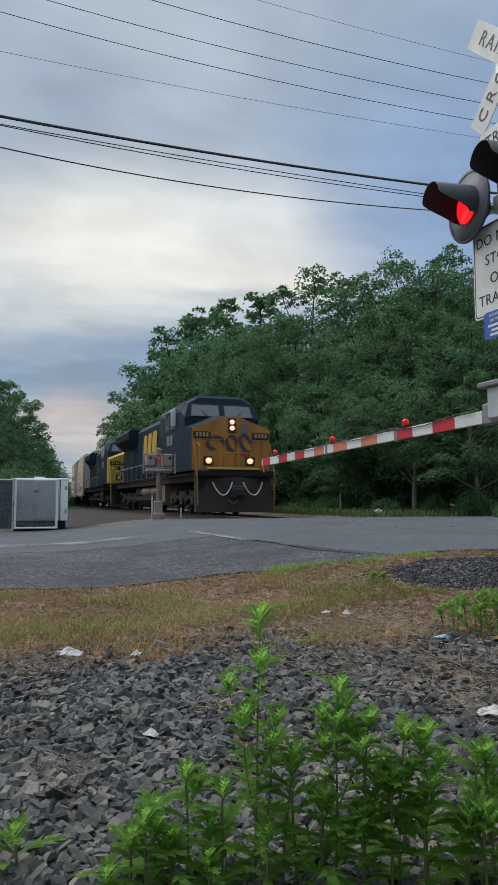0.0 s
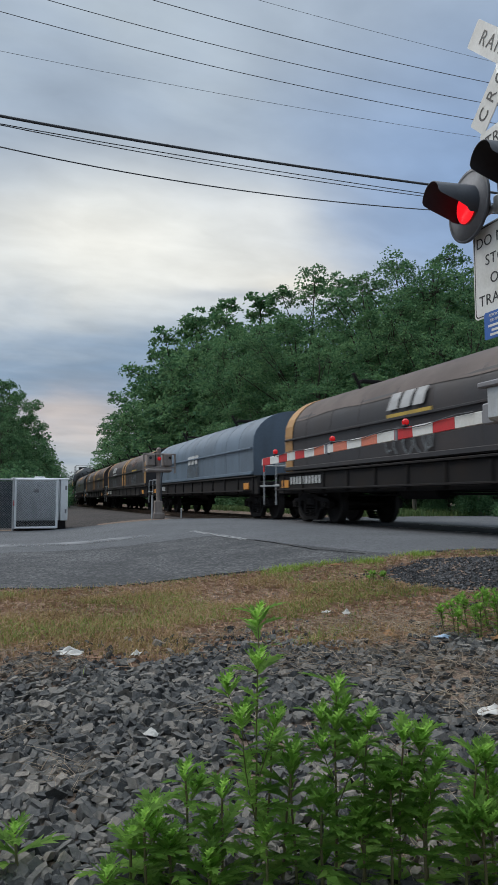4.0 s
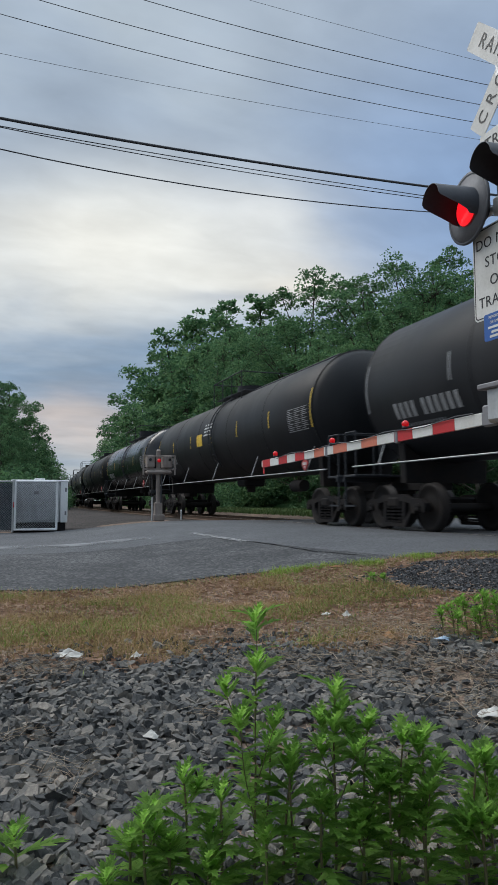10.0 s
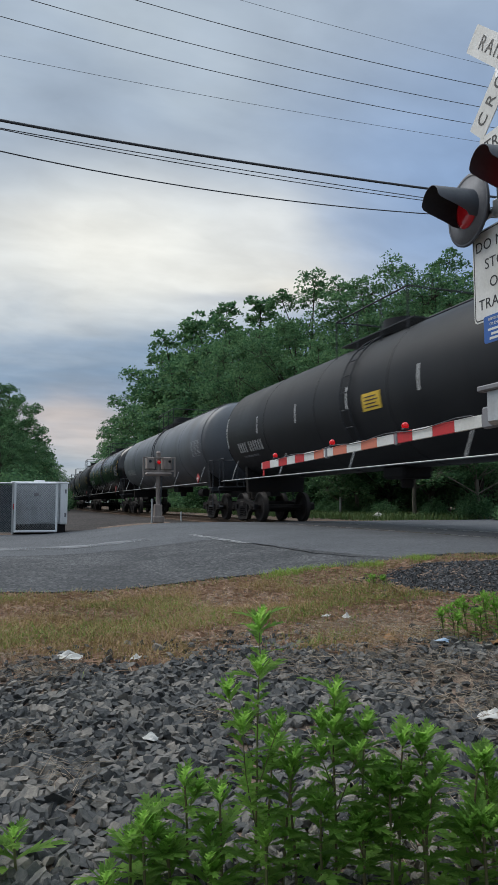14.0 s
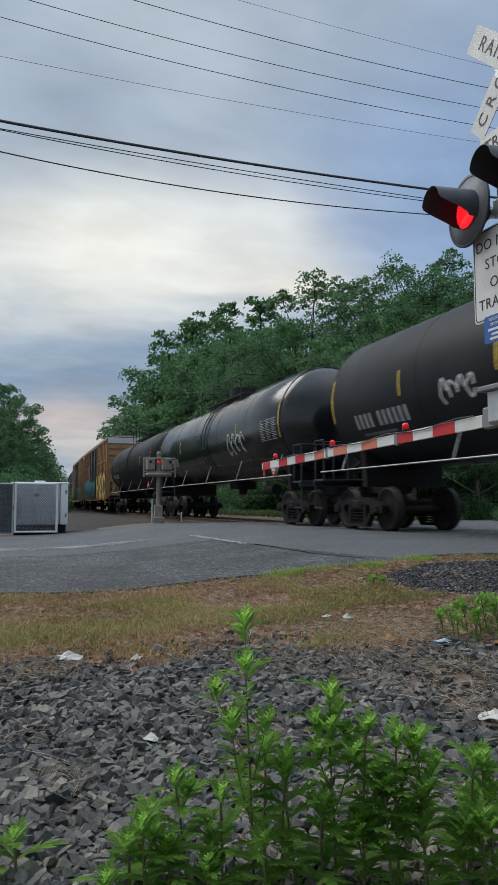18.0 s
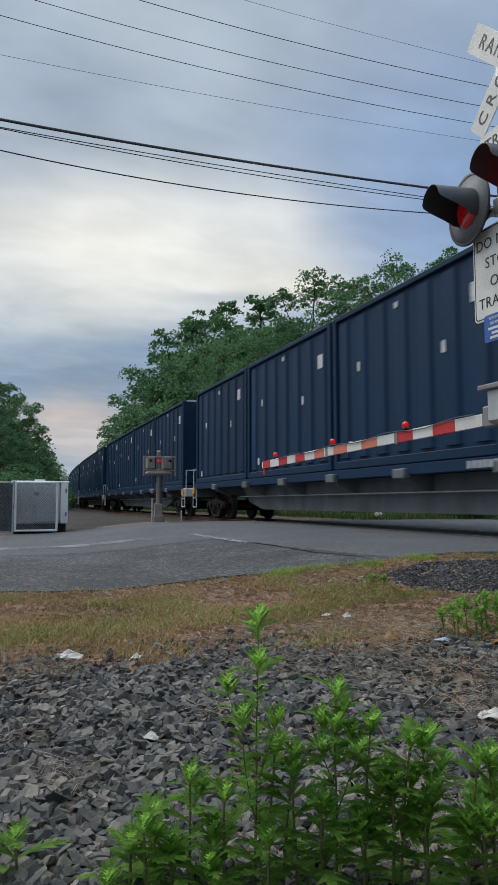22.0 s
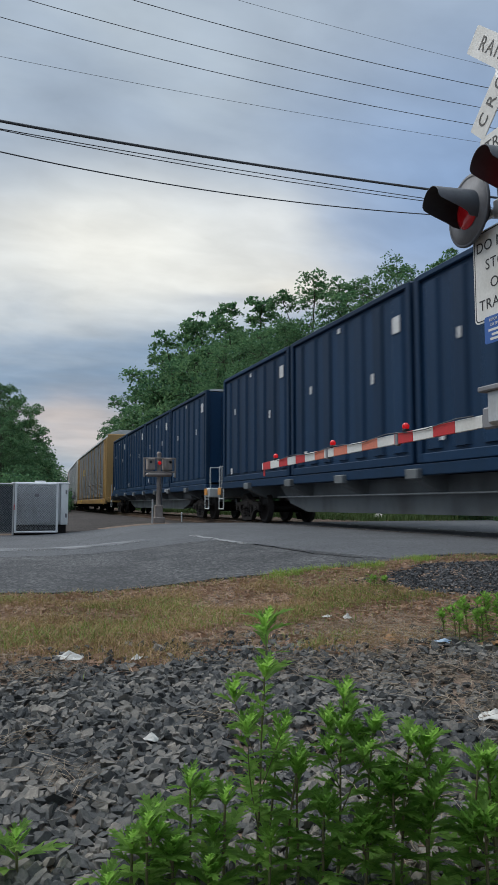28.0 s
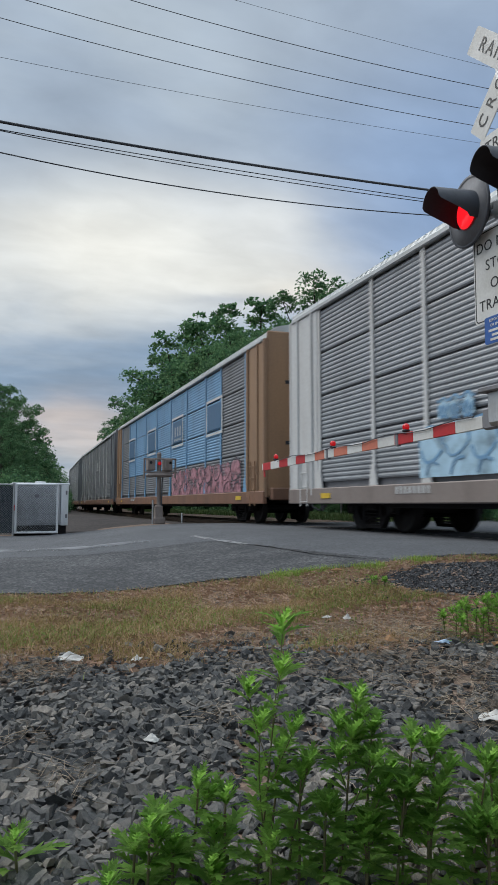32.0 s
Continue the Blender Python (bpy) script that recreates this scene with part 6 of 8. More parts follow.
    for y0, wd_, k in ((-.62, .62, 0), (.02, .42, 1), (.56, .50, 2)):
        ring_ = [(y0 + wd_ / 2 * math.cos(q * .524 + .3 * k), 2.78 + (.24 + .05 * k) * math.sin(q * .524)) for q in range(10)]
        eb = Geo()
        for (ya, za), (yb, zb) in zip(ring_, ring_[1:]):
            eb.prism([(ya - .05, za - .05), (ya + .05, za + .05), (yb + .05, zb + .05), (yb - .05, zb - .05)], 10.206 + .001 * k, 10.212 + .001 * k, "x")
        part("nose_emblem", eb, "logo_blue" if new_look else "loco_blue_old", nose, "worn dark blue emblem shape")
    part("nose_emblem", Geo().prism([(.36, 2.30), (.72, 2.30), (.78, 2.52), (.32, 2.50)], 10.206, 10.212, "x"), "haze_red", nose, "faded red spray mark")
    st = Geo()
    for s in (-1, 1):
        st.tube([(10.85, s * 1.44, .4), (10.85, s * 1.48, 1.5), (10.62, s * 1.48, 2.1), (10.30, s * 1.46, 2.82)], .02, 6)
        st.tube([(10.60, s * 1.30, 1.76), (10.48, s * 1.28, 2.2), (10.26, s * 1.24, 2.86)], .018, 6)
    part("stair_rail", st, yellow, nose, "yellow corner handrails")
    # side emblem: three slanted plain shapes
    for k, (x0, x1, lift) in enumerate(((-2.95, -1.95, .0), (-1.75, -.75, .02), (-.55, .65, .04))):
        eg = Geo().prism([(x0 + .05, 2.80 + lift), (x1 - .15, 2.80 + lift), (x1 - .05, 3.0 + lift), (x1 + .15, 4.05 + lift), (x1, 4.22 + lift), (x0 + .35, 4.22 + lift), (x0 + .2, 4.05 + lift), (x0 - .05, 3.0 + lift)], -1.015, -1.03, "y")
        part("side_emblem", eg, "logo_yellow" if not logo_old else "loco_blue", c, "plain slanted emblem block")


def locomotive(d, blue, yellow, label, logo_old):
    c = car("locomotive", label, "locomotive", d, 22.3)
    part("frame", Geo().box((0, 0, 1.42), (20.6, 2.7, .22), .02).box((0, -1.36, 1.5), (20.4, .06, .34), .01).box((0, 1.36, 1.5), (20.4, .06, .34), .01), "running_gear", c, "dark underframe")
    part("sill_stripe", Geo().box((0, -1.40, 1.66), (20.2, .02, .07), .003), "loco_yellow", c, "thin yellow edge stripe")
    part("deck", Geo().box((0, 0, 1.70), (20.9, 2.96, .06), .01), "running_gear", c)
    # long hood
    hood = part("long_hood", Geo().prism([(-.98, 1.73), (.98, 1.73), (.98, 4.22), (.78, 4.46), (-.78, 4.46), (-.98, 4.22)], -9.7, 5.0, "x"), blue, c)
    for i in range(15):
        x = -9.1 + i * .92
        if -6.2 < x < 4.8 or True:
            part("hood_door", Geo().box((x, -.992, 2.66), (.80, .025, 1.5), .01), blue, hood)
    lv = Geo()
    for x0 in (-1.6, -.4):
        for k in range(7):
            lv.box((x0, -1.01, 2.0 + k * .085), (.8, .03, .05), .006)
    part("louvres", lv, "grille", hood)
    # radiator wings at the rear
    part("radiator", Geo().prism([(-.98, 3.55), (.98, 3.55), (1.50, 3.98), (1.50, 4.36), (1.36, 4.49), (-1.36, 4.49), (-1.50, 4.36), (-1.50, 3.98)], -10.2, -5.2, "x"), blue, c, "flared radiator housing")
    rg = Geo()
    for k in range(9):
        rg.box((-7.7, -1.505, 4.03 + k * .034), (4.6, .02, .018))
    part("radiator_grille", rg, "grille", c)
    for k in range(12):
        part("filter_door", Geo().box((-9.6 + k * .32, -1.0, 2.9), (.16, .04, 1.2), .01), "grille", c)
    part("blower_box", Geo().prism([(-1.25, 3.05), (1.25, 3.05), (1.25, 4.30), (1.0, 4.52), (-1.0, 4.52), (-1.25, 4.30)], 2.6, 5.05, "x"), blue, c)
    for x in (3.2, 4.35):
        part("intake_grille", Geo().box((x, -1.262, 3.75), (.85, .03, .66), .01), "grille", c, "dark intake screen")
    part("exhaust", Geo().box((-1.5, 0, 4.5), (1.4, .9, .16), .03), "running_gear", c)
    for x in (-3.2, .6):
        part("roof_hatch", Geo().box((x, 0, 4.48), (1.3, 1.2, .08), .03), blue, c)
    part("anticlimber", Geo().box((10.55, 0, 1.62), (.62, 2.9, .28), .05), "running_gear", c)
    part("front_stripe", Geo().box((10.76, -.1, 1.80), (.24, 1.9, .07), .01), "loco_yellow_new", c)
    pl = Geo()
    pl.add([(10.5, -1.45, 1.5), (10.9, 0, 1.5), (10.5, 1.45, 1.5), (10.75, -1.45, .13), (11.05, 0, .13), (10.75, 1.45, .13), (10.35, -1.45, .13), (10.35, 1.45, .13), (10.3, -1.45, 1.5), (10.3, 1.45, 1.5)],
           [(0, 3, 4, 1), (1, 4, 5, 2), (8, 6, 3, 0), (2, 5, 7, 9), (0, 1, 2, 9, 8)])
    part("plow", pl, "gear_brown", c, "dusty dark pilot plow")
    part("drawbar_pocket", Geo().box((10.9, 0, .9), (.3, .6, .5), .05), "lamp_black", c)
    hs = Geo()
    for s in (-1, 1):
        hs.tube([(10.98 + .14 * math.sin(math.pi * i / 12), s * (.22 + .8 * i / 12), 1.28 - .5 * math.sin(math.pi * i / 12) ** .8) for i in range(13)], .026, 8)
    part("hoses", hs, "galv", c, "looped air hoses")
    # rails and steps
    hr = Geo()
    nr = Geo()
    nr.tube([(10.75, -1.44, 1.72), (10.75, -1.44, 2.55), (10.25, -1.44, 2.72)], .02, 6)
    nr.tube([(10.80, -.95, 1.72), (10.80, -.95, 2.35), (10.80, .95, 2.35), (10.80, .95, 1.72)], .018, 6)
    part("nose_rail", nr, yellow, c)
    hr.tube([(5.0, -1.44, 2.85), (1.6, -1.44, 2.85), (1.0, -1.44, 2.4), (-10.4, -1.44, 2.40), (-10.4, -1.44, 1.72)], .022, 6)
    for x in np.arange(-10.3, 5.0, 1.5):
        hr.cyl((x, -1.44, 1.72), (x, -1.44, 2.42), .016, None, 5)
    hr.tube([(-10.75, -.9, 1.72), (-10.75, -.9, 2.7), (-10.75, .9, 2.7), (-10.75, .9, 1.72)], .022, 6)
    part("handrail", hr, "lamp_grey", c)
    for sx in (-1, 1):
        st = Geo()
        for z in (.45, .78, 1.11, 1.44):
            st.box((sx * 10.35, -1.3, z), (.5, .28, .035), .005)
        for x in (-.27, .27):
            st.box((sx * 10.35 + x, -1.3, 1.0), (.025, .3, 1.3), .004)
        part("steps", st, "running_gear", c)
    part("rear_plate", Geo().box((-10.5, 0, 1.35), (.5, 2.8, .5), .03), "running_gear", c)
    # below the frame
    part("fuel_tank", Geo().prism([(-1.22, .58), (-1.0, .32), (1.0, .32), (1.22, .58), (1.24, .80), (-1.24, .80)], -4.1, 2.62, "x"), "gear_brown", c, "low dusty fuel tank")
    part("fuel_filler_box", Geo().prism([(-1.32, .50), (-1.15, .36), (1.15, .36), (1.32, .50), (1.34, 1.30), (-1.34, 1.30)], 2.7, 4.15, "x"), "gear_brown" if logo_old else "tank_brown", c, "dusty tank end")
    for x0, x1 in ((-2.1, .2), (.32, 2.62)):
        part("air_reservoir", Geo().lathe([(x0, .02), (x0 + .05, .2), (x0 + .16, .30), (x1 - .16, .30), (x1 - .05, .2), (x1, .02)], 20, (0, -1.02, 1.02)), "gear_brown" if logo_old else "tank_brown", c, "round dusty air reservoir")
    part("battery_box", Geo().box((-3.1, -.95, 1.05), (1.7, .6, .44), .04), "running_gear", c)
    for x in (6.7, -6.9):
        t = part("truck", cached("loco_truck", loco_truck_geo, "gear_brown"), "gear_brown", c, "three-axle truck", pose(x, 0, 0))
        for k, dx in enumerate((-1.85, 0, 1.85)):
            w = part("wheelset", cached("loco_wheelset", lambda: wheel_geo(.53), "wheel_steel"), "wheel_steel", t, "", pose(dx, 0, .53))
            WHEELS.append((w, "l%d" % k, dx, .53))
    coupler(c, 11.15, .88, .6)
    coupler(c, -11.15, .88, .6)
    for ob in c.children_recursive:
        if ob.type == "MESH" and ob.data.name.split(".")[0] not in CACHE and ob.name.split(".")[0] not in ("frame", "deck", "plow"):
            for v in ob.data.vertices:
                if v.co.z > 1.75:
                    v.co.z = 1.75 + (v.co.z - 1.75) * 1.13
    loco_front(c, blue, yellow, logo_old)
    # broaden the front to its full gauge
    for ob in c.children_recursive:
        up = ob.parent if ob.parent != c else ob
        up = up.parent if up.parent != c else up
        kind = up.name.split(".")[0]
        if kind not in ("cab", "nose", "plow", "anticlimber", "front_stripe"):
            continue
        for v in ob.data.vertices:
            v.co.y *= 1.08
            if v.co.z > 1.76:
                v.co.z = 1.76 + (v.co.z - 1.76) * 1.07
        at = ob.matrix_basis.translation
        if at.length > 0:
            ob.matrix_basis = pose(at.x, at.y * 1.08, 1.76 + (at.z - 1.76) * 1.07)
    return c


def loco_truck_geo():
    g = Geo()
    for s in (-1, 1):
        lo, hi = min(s * .95, s * 1.12), max(s * .95, s * 1.12)
        g.prism([(-2.5, .62), (-2.4, .92), (-1.3, 1.0), (-1.1, .80), (-.75, .78), (-.55, 1.0), (.55, 1.0), (.75, .78), (1.1, .80), (1.3, 1.0), (2.4, .92), (2.5, .62), (2.2, .48), (1.5, .48), (1.3, .62), (.4, .56), (-.4, .56), (-1.3, .62), (-1.5, .48), (-2.2, .48)][::-1], lo, hi, "y")
        for x in (-1.85, 0, 1.85):
            g.box((x, s * 1.13, .55), (.42, .14, .36), .04)
            for dx in (-.33, .33):
                for k in range(4):
                    g.cyl((x + dx, s * 1.06, .60 + k * .08), (x + dx, s * 1.06, .64 + k * .08), .09, None, 10)
        for x in (-.95, .95):
            g.cyl((x - .2, s * 1.16, .45), (x + .22, s * 1.16, .6), .07, None, 10)
            g.box((x, s * 1.1, .33), (.5, .1, .1), .02)
    g.box((0, 0, .82), (3.2, 1.9, .2), .04)
    return g


# --- tank car ---
TANK_Z, TANK_R = 2.95, 1.56


def tank_patch(g, x0, x1, z0, z1, r=TANK_R, lift=.006, n=5, zc=TANK_Z):
    vs = []
    for i in range(n + 1):
        z = z0 + (z1 - z0) * i / n
        y = -math.sqrt(max(.01, (r + lift) ** 2 - (z - zc) ** 2))
        vs += [(x0, y, z), (x1, y, z)]
    g.add(vs, [(2 * i, 2 * i + 1, 2 * i + 3, 2 * i + 2) for i in range(n)], True)


def tank_stripe(parent, x, tall, w, material, z0=None, lean=0):
    g = Geo()
    z0 = TANK_Z - tall / 2 if z0 is None else z0
    tank_patch(g, x - w / 2, x + w / 2, z0, z0 + tall)
    part("reflector_strip", g, material, parent)


def tank_marks(parent, x, z, w, h, n, material, label="row of stencilled bars"):
    g = Geo()
    cw = w / n
    for i in range(n):
        tank_patch(g, x + i * cw + .28 * cw, x + (i + 1) * cw - .28 * cw, z, z + h, n=3)
    part("stencil", g, material, parent, label)


def tank_panel(parent, x0, x1, z0, z1, material, rows=9):
    """Small print in three columns of thin bars."""
    g = Geo()
    dz = (z1 - z0) / rows
    cols = [0, .31, .36, .66, .71, 1]
    for i in range(rows):
        for c in range(3):
            a, b = x0 + (x1 - x0) * cols[2 * c], x0 + (x1 - x0) * cols[2 * c + 1]
            b -= (b - a) * (.0, .18, .05, .35, .1, .5)[(i + 2 * c) % 6]
            tank_patch(g, a, b, z0 + i * dz + dz * .3, z0 + (i + 1) * dz - dz * .25, n=2)
    part("data_panel", g, material, parent, "block of small stencilled bars")


def tank_car(b0, b1, material, label, stripes="mark_yellow", n_str=5, dome="plain", head_mark=None, marks="mark_white", placard=True, extra=None):
    """b0, b1: where the two end seams of the shell lie, metres from the camera's foot at the start."""
    body = b1 - b0
    length = body + 2.85
    c = car("tank_car", label, "tank car", b0 - 1.42, length)
    h = body / 2
    prof = [(-h - .72, .02), (-h - .70, .35), (-h - .6, .75), (-h - .42, 1.12), (-h - .2, 1.42), (-h, TANK_R)]
    shell = prof + [(x, TANK_R) for x in np.linspace(-h, h, 7)[1:-1]] + [(-x, r) for x, r in prof[::-1]]
    sh = part("shell", Geo().lathe(shell, 56, (0, 0, TANK_Z)), material, c, "")
    for x in np.linspace(-h, h, 6):
        part("weld_seam", Geo().lathe([(x - .02, TANK_R), (x - .012, TANK_R + .008), (x + .012, TANK_R + .008), (x + .02, TANK_R)], 56, (0, 0, TANK_Z)), material, sh)
    for s in (-1, 1):
        part("stub_sill", Geo().box((s * (h + .35), 0, 1.0), (1.9, .36, .34), .02), "running_gear", c)
    for s in (-1, 1):
        sd = Geo()
        x = s * (h - .55)
        sd.prism([(-1.0, .98), (1.0, .98), (1.05, 1.85), (.8, 1.62), (.4, 1.44), (-.4, 1.44), (-.8, 1.62), (-1.05, 1.85)], x - .1, x + .1, "x")
        part("saddle", sd, "running_gear", c)
        pf = Geo()
        pf.box((s * (h + .95), 0, 1.17), (.55, 2.9, .05), .008).box((s * (h + 1.18), 0, 1.1), (.06, 2.95, .12), .01)
        for y in (-1.42, 1.42):
            pf.tube([(s * (h + 1.18), y, .5), (s * (h + 1.18), y, 2.15), (s * (h + .7), y, 2.15), (s * (h + .7), y, 1.2)], .02, 6)
            pf.box((s * (h + .98), y, .5), (.45, .05, .04))
        pf.tube([(s * (h + 1.2), -1.42, 2.15), (s * (h + 1.2), -.5, 2.15), (s * (h + 1.2), -.5, 1.2)], .02, 6)
        part("end_platform", pf, "lamp_black", c)
        coupler(c, s * (length / 2))
        truck(c, s * (h - .25), "running_gear")
    # long side rail
    rl = Geo()
    rl.tube([(-h - .7, -1.5, 1.36), (h + .7, -1.5, 1.36)], .016, 8)
    for x in np.linspace(-h + .4, h - .4, 5):
        rl.cyl((x, -1.5, 1.36), (x, -1.28, 2.0), .012, None, 5)
    part("side_rail", rl, "galv", c, "long pale side rail")
    # under gear
    part("bottom_outlet", Geo().cyl((0, 0, 1.45), (0, 0, .95), .22, .14, 14).box((0, 0, 1.3), (.9, .8, .3), .06), "running_gear", c)
    part("brake_cylinder", Geo().cyl((h - 3.2, -.6, 1.05), (h - 2.5, -.6, 1.05), .17, None, 14), "running_gear", c)
    # top fittings
    top = TANK_Z + TANK_R
    part("dome", Geo().cyl((0, 0, top - .12), (0, 0, top + (.34 if dome == "plain" else .5)), .52, .5, 20), "tank_black", c, "round top fittings housing")
    wk = Geo()
    wl = 1.6 if dome == "plain" else 2.4
    for y in (-.62, .62):
        for k in range(5):
            wk.box((0, y + (k - 2) * .085 * (1 if y > 0 else 1), top - .02), (wl * 2, .06, .03))
    part("walkway", wk, "lamp_black", c)
    rg = Geo()
    for y in (-.95, .95):
        for x in np.linspace(-wl, wl, 4):
            rg.cyl((x, y, top - .35), (x, y, top + .62), .018, None, 6)
        rg.tube([(-wl, y, top + .62), (wl, y, top + .62)], .02, 6)
    rg.tube([(wl, -.95, top + .62), (wl, .95, top + .62)], .02, 6).tube([(-wl, -.95, top + .62), (-wl, .95, top + .62)], .02, 6)
    part("top_railing", rg, "lamp_black", c)
    lg = Geo()
    for x in (-.2, .2):
        pts = [(x, -(TANK_R + .06) * math.sin(radians(a)), TANK_Z + (TANK_R + .06) * math.cos(radians(a))) for a in range(25, 135, 12)]
        lg.tube(pts, .02, 5)
    for a in range(30, 132, 14):
        y, z = -(TANK_R + .06) * math.sin(radians(a)), TANK_Z + (TANK_R + .06) * math.cos(radians(a))
        lg.cyl((-.2, y, z), (.2, y, z), .014, None, 5)
    part("tank_ladder", lg, "lamp_black", c)
    part("pipe_run", Geo().tube([(.6, -.3, top + .03), (h - .8, -.3, top + .03)], .03, 6), "lamp_black", c)
    # reflectors, stencils
    if n_str:
        tank_stripe(c, h - .06, 1.0, .05, stripes)
        tank_stripe(c, -h + .06, 1.0, .05, stripes)
        for x in np.linspace(-h + .06, h - .06, n_str + 2)[1:-1]:
            tank_stripe(c, x, .5, .05, stripes)
    tank_panel(c, h - 1.5, h - .25, 2.42, 3.05, "mark_dim" if marks == "mark_white" else marks, 13)
    tank_marks(c, -h + .95, 2.22, .78, .30, 4, "mark_mid" if marks == "mark_white" else marks)
    tank_marks(c, -h + 1.88, 2.22, 1.2, .30, 6, "mark_mid" if marks == "mark_white" else marks)
    tank_marks(c, -h + 1.15, 2.06, 1.3, .06, 14, "mark_dim")
    if placard:
        for x in (h - .4, ):
            part("placard", Geo().prism([(0, -.19), (.19, 0), (0, .19), (-.19, 0)], -1.56, -1.53, "y"), "paint_red", c, "red and white diamond placard", pose(x, 0, 1.55))
            part("placard_bars", Geo().box((x, -1.565, 1.55), (.2, .006, .07)).box((x, -1.565, 1.46), (.06, .006, .05)), "mark_white", c)
    if extra:
        extra(c, h)
    return c


def graffiti_tank(material, spots):
    def put(c, h):
        for k, (x, z, w, hh, seed) in enumerate(spots):
            rnd = random.Random(seed)
            g = Geo()
            n = max(2, int(w / (hh * .7)))
            for i in range(n):
                cx = x + w * (i + .5) / n
                lp = blot(cx, z + hh / 2, w / n * .42, hh * .5, rnd, 12, .3)
                for (u0, v0), (u1, v1) in list(zip(lp, lp[1:]))[:rnd.randint(7, 11)]:
                    du, dv = u1 - u0, v1 - v0
                    l = math.hypot(du, dv) or 1
                    a, b = -dv / l * .025, du / l * .025
                    q = [(u0 + a, v0 + b), (u1 + a, v1 + b), (u1 - a, v1 - b), (u0 - a, v0 - b)]
                    g.add([(u, -math.sqrt(max(.01, (TANK_R + .007) ** 2 - (v - TANK_Z) ** 2)), v) for u, v in q], [(0, 3, 2, 1)])
            part("scrawl", g, material, c, "sprayed scrawl")
    return put


def yellow_card(x0, x1, z0, z1, material="mark_yellow", print_rows=4):
    def put(c, h):
        g = Geo()
        tank_patch(g, x0 + h, x1 + h, z0, z1)
        part("warning_card", g, material, c, "yellow warning panel")
        if print_rows:
            tank_panel(c, h + x1 + .25, h + x1 + 1.2, z0 + .3, z1 + .35, "mark_white", print_rows)
        else:
            g = Geo()
            for k in range(4):
                z = z0 + (z1 - z0) * (k + .7) / 5
                tank_patch(g, x0 + h + .1, x1 + h - .1 - .08 * (k % 2), z, z + .025, lift=.011, n=2)
            part("card_print", g, "sign_black", c, "thin dark printed bars")
    return put


def card_and_tag(c, h):
    """A yellow panel behind the middle and a white sprayed tag by the front head."""
    yellow_card(-4.3, -3.6, 2.3, 2.95)(c, h)
    graffiti_tank("mark_white", [(h - 1.5, 2.95, 1.2, .5, 12), (h - 1.4, 2.6, 1.0, .3, 13)])(c, h)


def white_patch(c, h):
    """A torn white sheet of paint by the front strip, small print behind it and pale scrapes along the flank."""
    rnd = random.Random(61)
    g = Geo()
    for x0, x1, z0, z1 in ((h - 1.7, h - .25, 2.55, 3.0), (h - 1.45, h - .3, 3.0, 3.2), (h - .95, h - .3, 2.4, 2.55)):
        tank_patch(g, x0, x1, z0, z1, lift=.012)
    part("paint_patch", g, "mark_white", c, "torn patch of white paint")
    g = Geo()
    for x0, x1, z0, z1 in ((h - 1.25, h - .8, 2.72, 2.82), (h - .7, h - .45, 2.95, 3.08)):
        tank_patch(g, x0, x1, z0, z1, lift=.017)
    part("scuff", g, "mark_dim", c)
    tank_panel(c, h - 3.4, h - 2.4, 2.0, 2.6, "mark_dim", 9)
    for x in (h - 6.4, h - 7.0, h - 7.5, h - 8.3, h - 3.0):
        g = Geo()
        z = rnd.uniform(2.9, 3.3)
        for k in range(4):
            tank_patch(g, x + .05 * k, x + .05 * k + .03, z + .13 * k, z + .13 * k + .16, n=2)
        part("scrape", g, "mark_dim", c)


def scrawl_and_card(c, h):
    """A big white scribble low on the rear half and a yellow panel near the middle."""
    graffiti_tank("mark_mid", [(-4.5, 2.05, 1.8, .75, 7), (-4.2, 1.75, 1.5, .35, 8)])(c, h)
    yellow_card(-1.85 - h, -1.1 - h, 2.35, 2.72, print_rows=0)(c, h)
    g = Geo()
    for k in range(26):
        x = -4.5 + k * .07
        z = 2.1 + .2 * math.sin(k * 2.1)
        tank_patch(g, x, x + .025, z, z + .55 + .15 * math.sin(k * 1.3), lift=.010)
    part("scribble", g, "mark_dim", c, "white sprayed up-and-down scribble")


# --- box body helpers ---
def ribbed_side(parent, x0, x1, z0, z1, y, n, material, w=.10, t=.05, name="side_post"):
    me = Geo().box((0, 0, 0), (w, t, z1 - z0), .012).mesh(name)
    me.materials.append(M[material])
    for i in range(n):
        part(name, me, material, parent, "", pose(x0 + (x1 - x0) * i / (n - 1), y, (z0 + z1) / 2))


def under_rig(c, h, length, tx, fish=True, material="running_gear"):
    part("centre_sill", Geo().box((0, 0, .95), (length - 1.2, .5, .36), .02), material, c)
    for s in (-1, 1):
        coupler(c, s * length / 2)
        truck(c, s * tx)
    part("brake_reservoir", Geo().cyl((-1.2, -.7, .8), (.1, -.7, .8), .2, None, 14), material, c)
    part("brake_rod", Geo().cyl((-tx + 1, -.35, .7), (tx - 1, -.35, .7), .025, None, 6), material, c)


def field(top, z0, y):
    """A thin painted sheet from a level lower edge up to the points of its upper edge."""
    vs = [(x, yy, z) for x, zt in top for z in (z0, zt) for yy in (y, y - .003)]
    fs = []
    for i in range(len(top) - 1):
        a, b = 4 * i, 4 * i + 4
        fs += [(a + 1, b + 1, b + 3, a + 3), (a + 2, a + 3, b + 3, b + 2), (a, b, b + 1, a + 1)]
    return Geo().add(vs, fs)


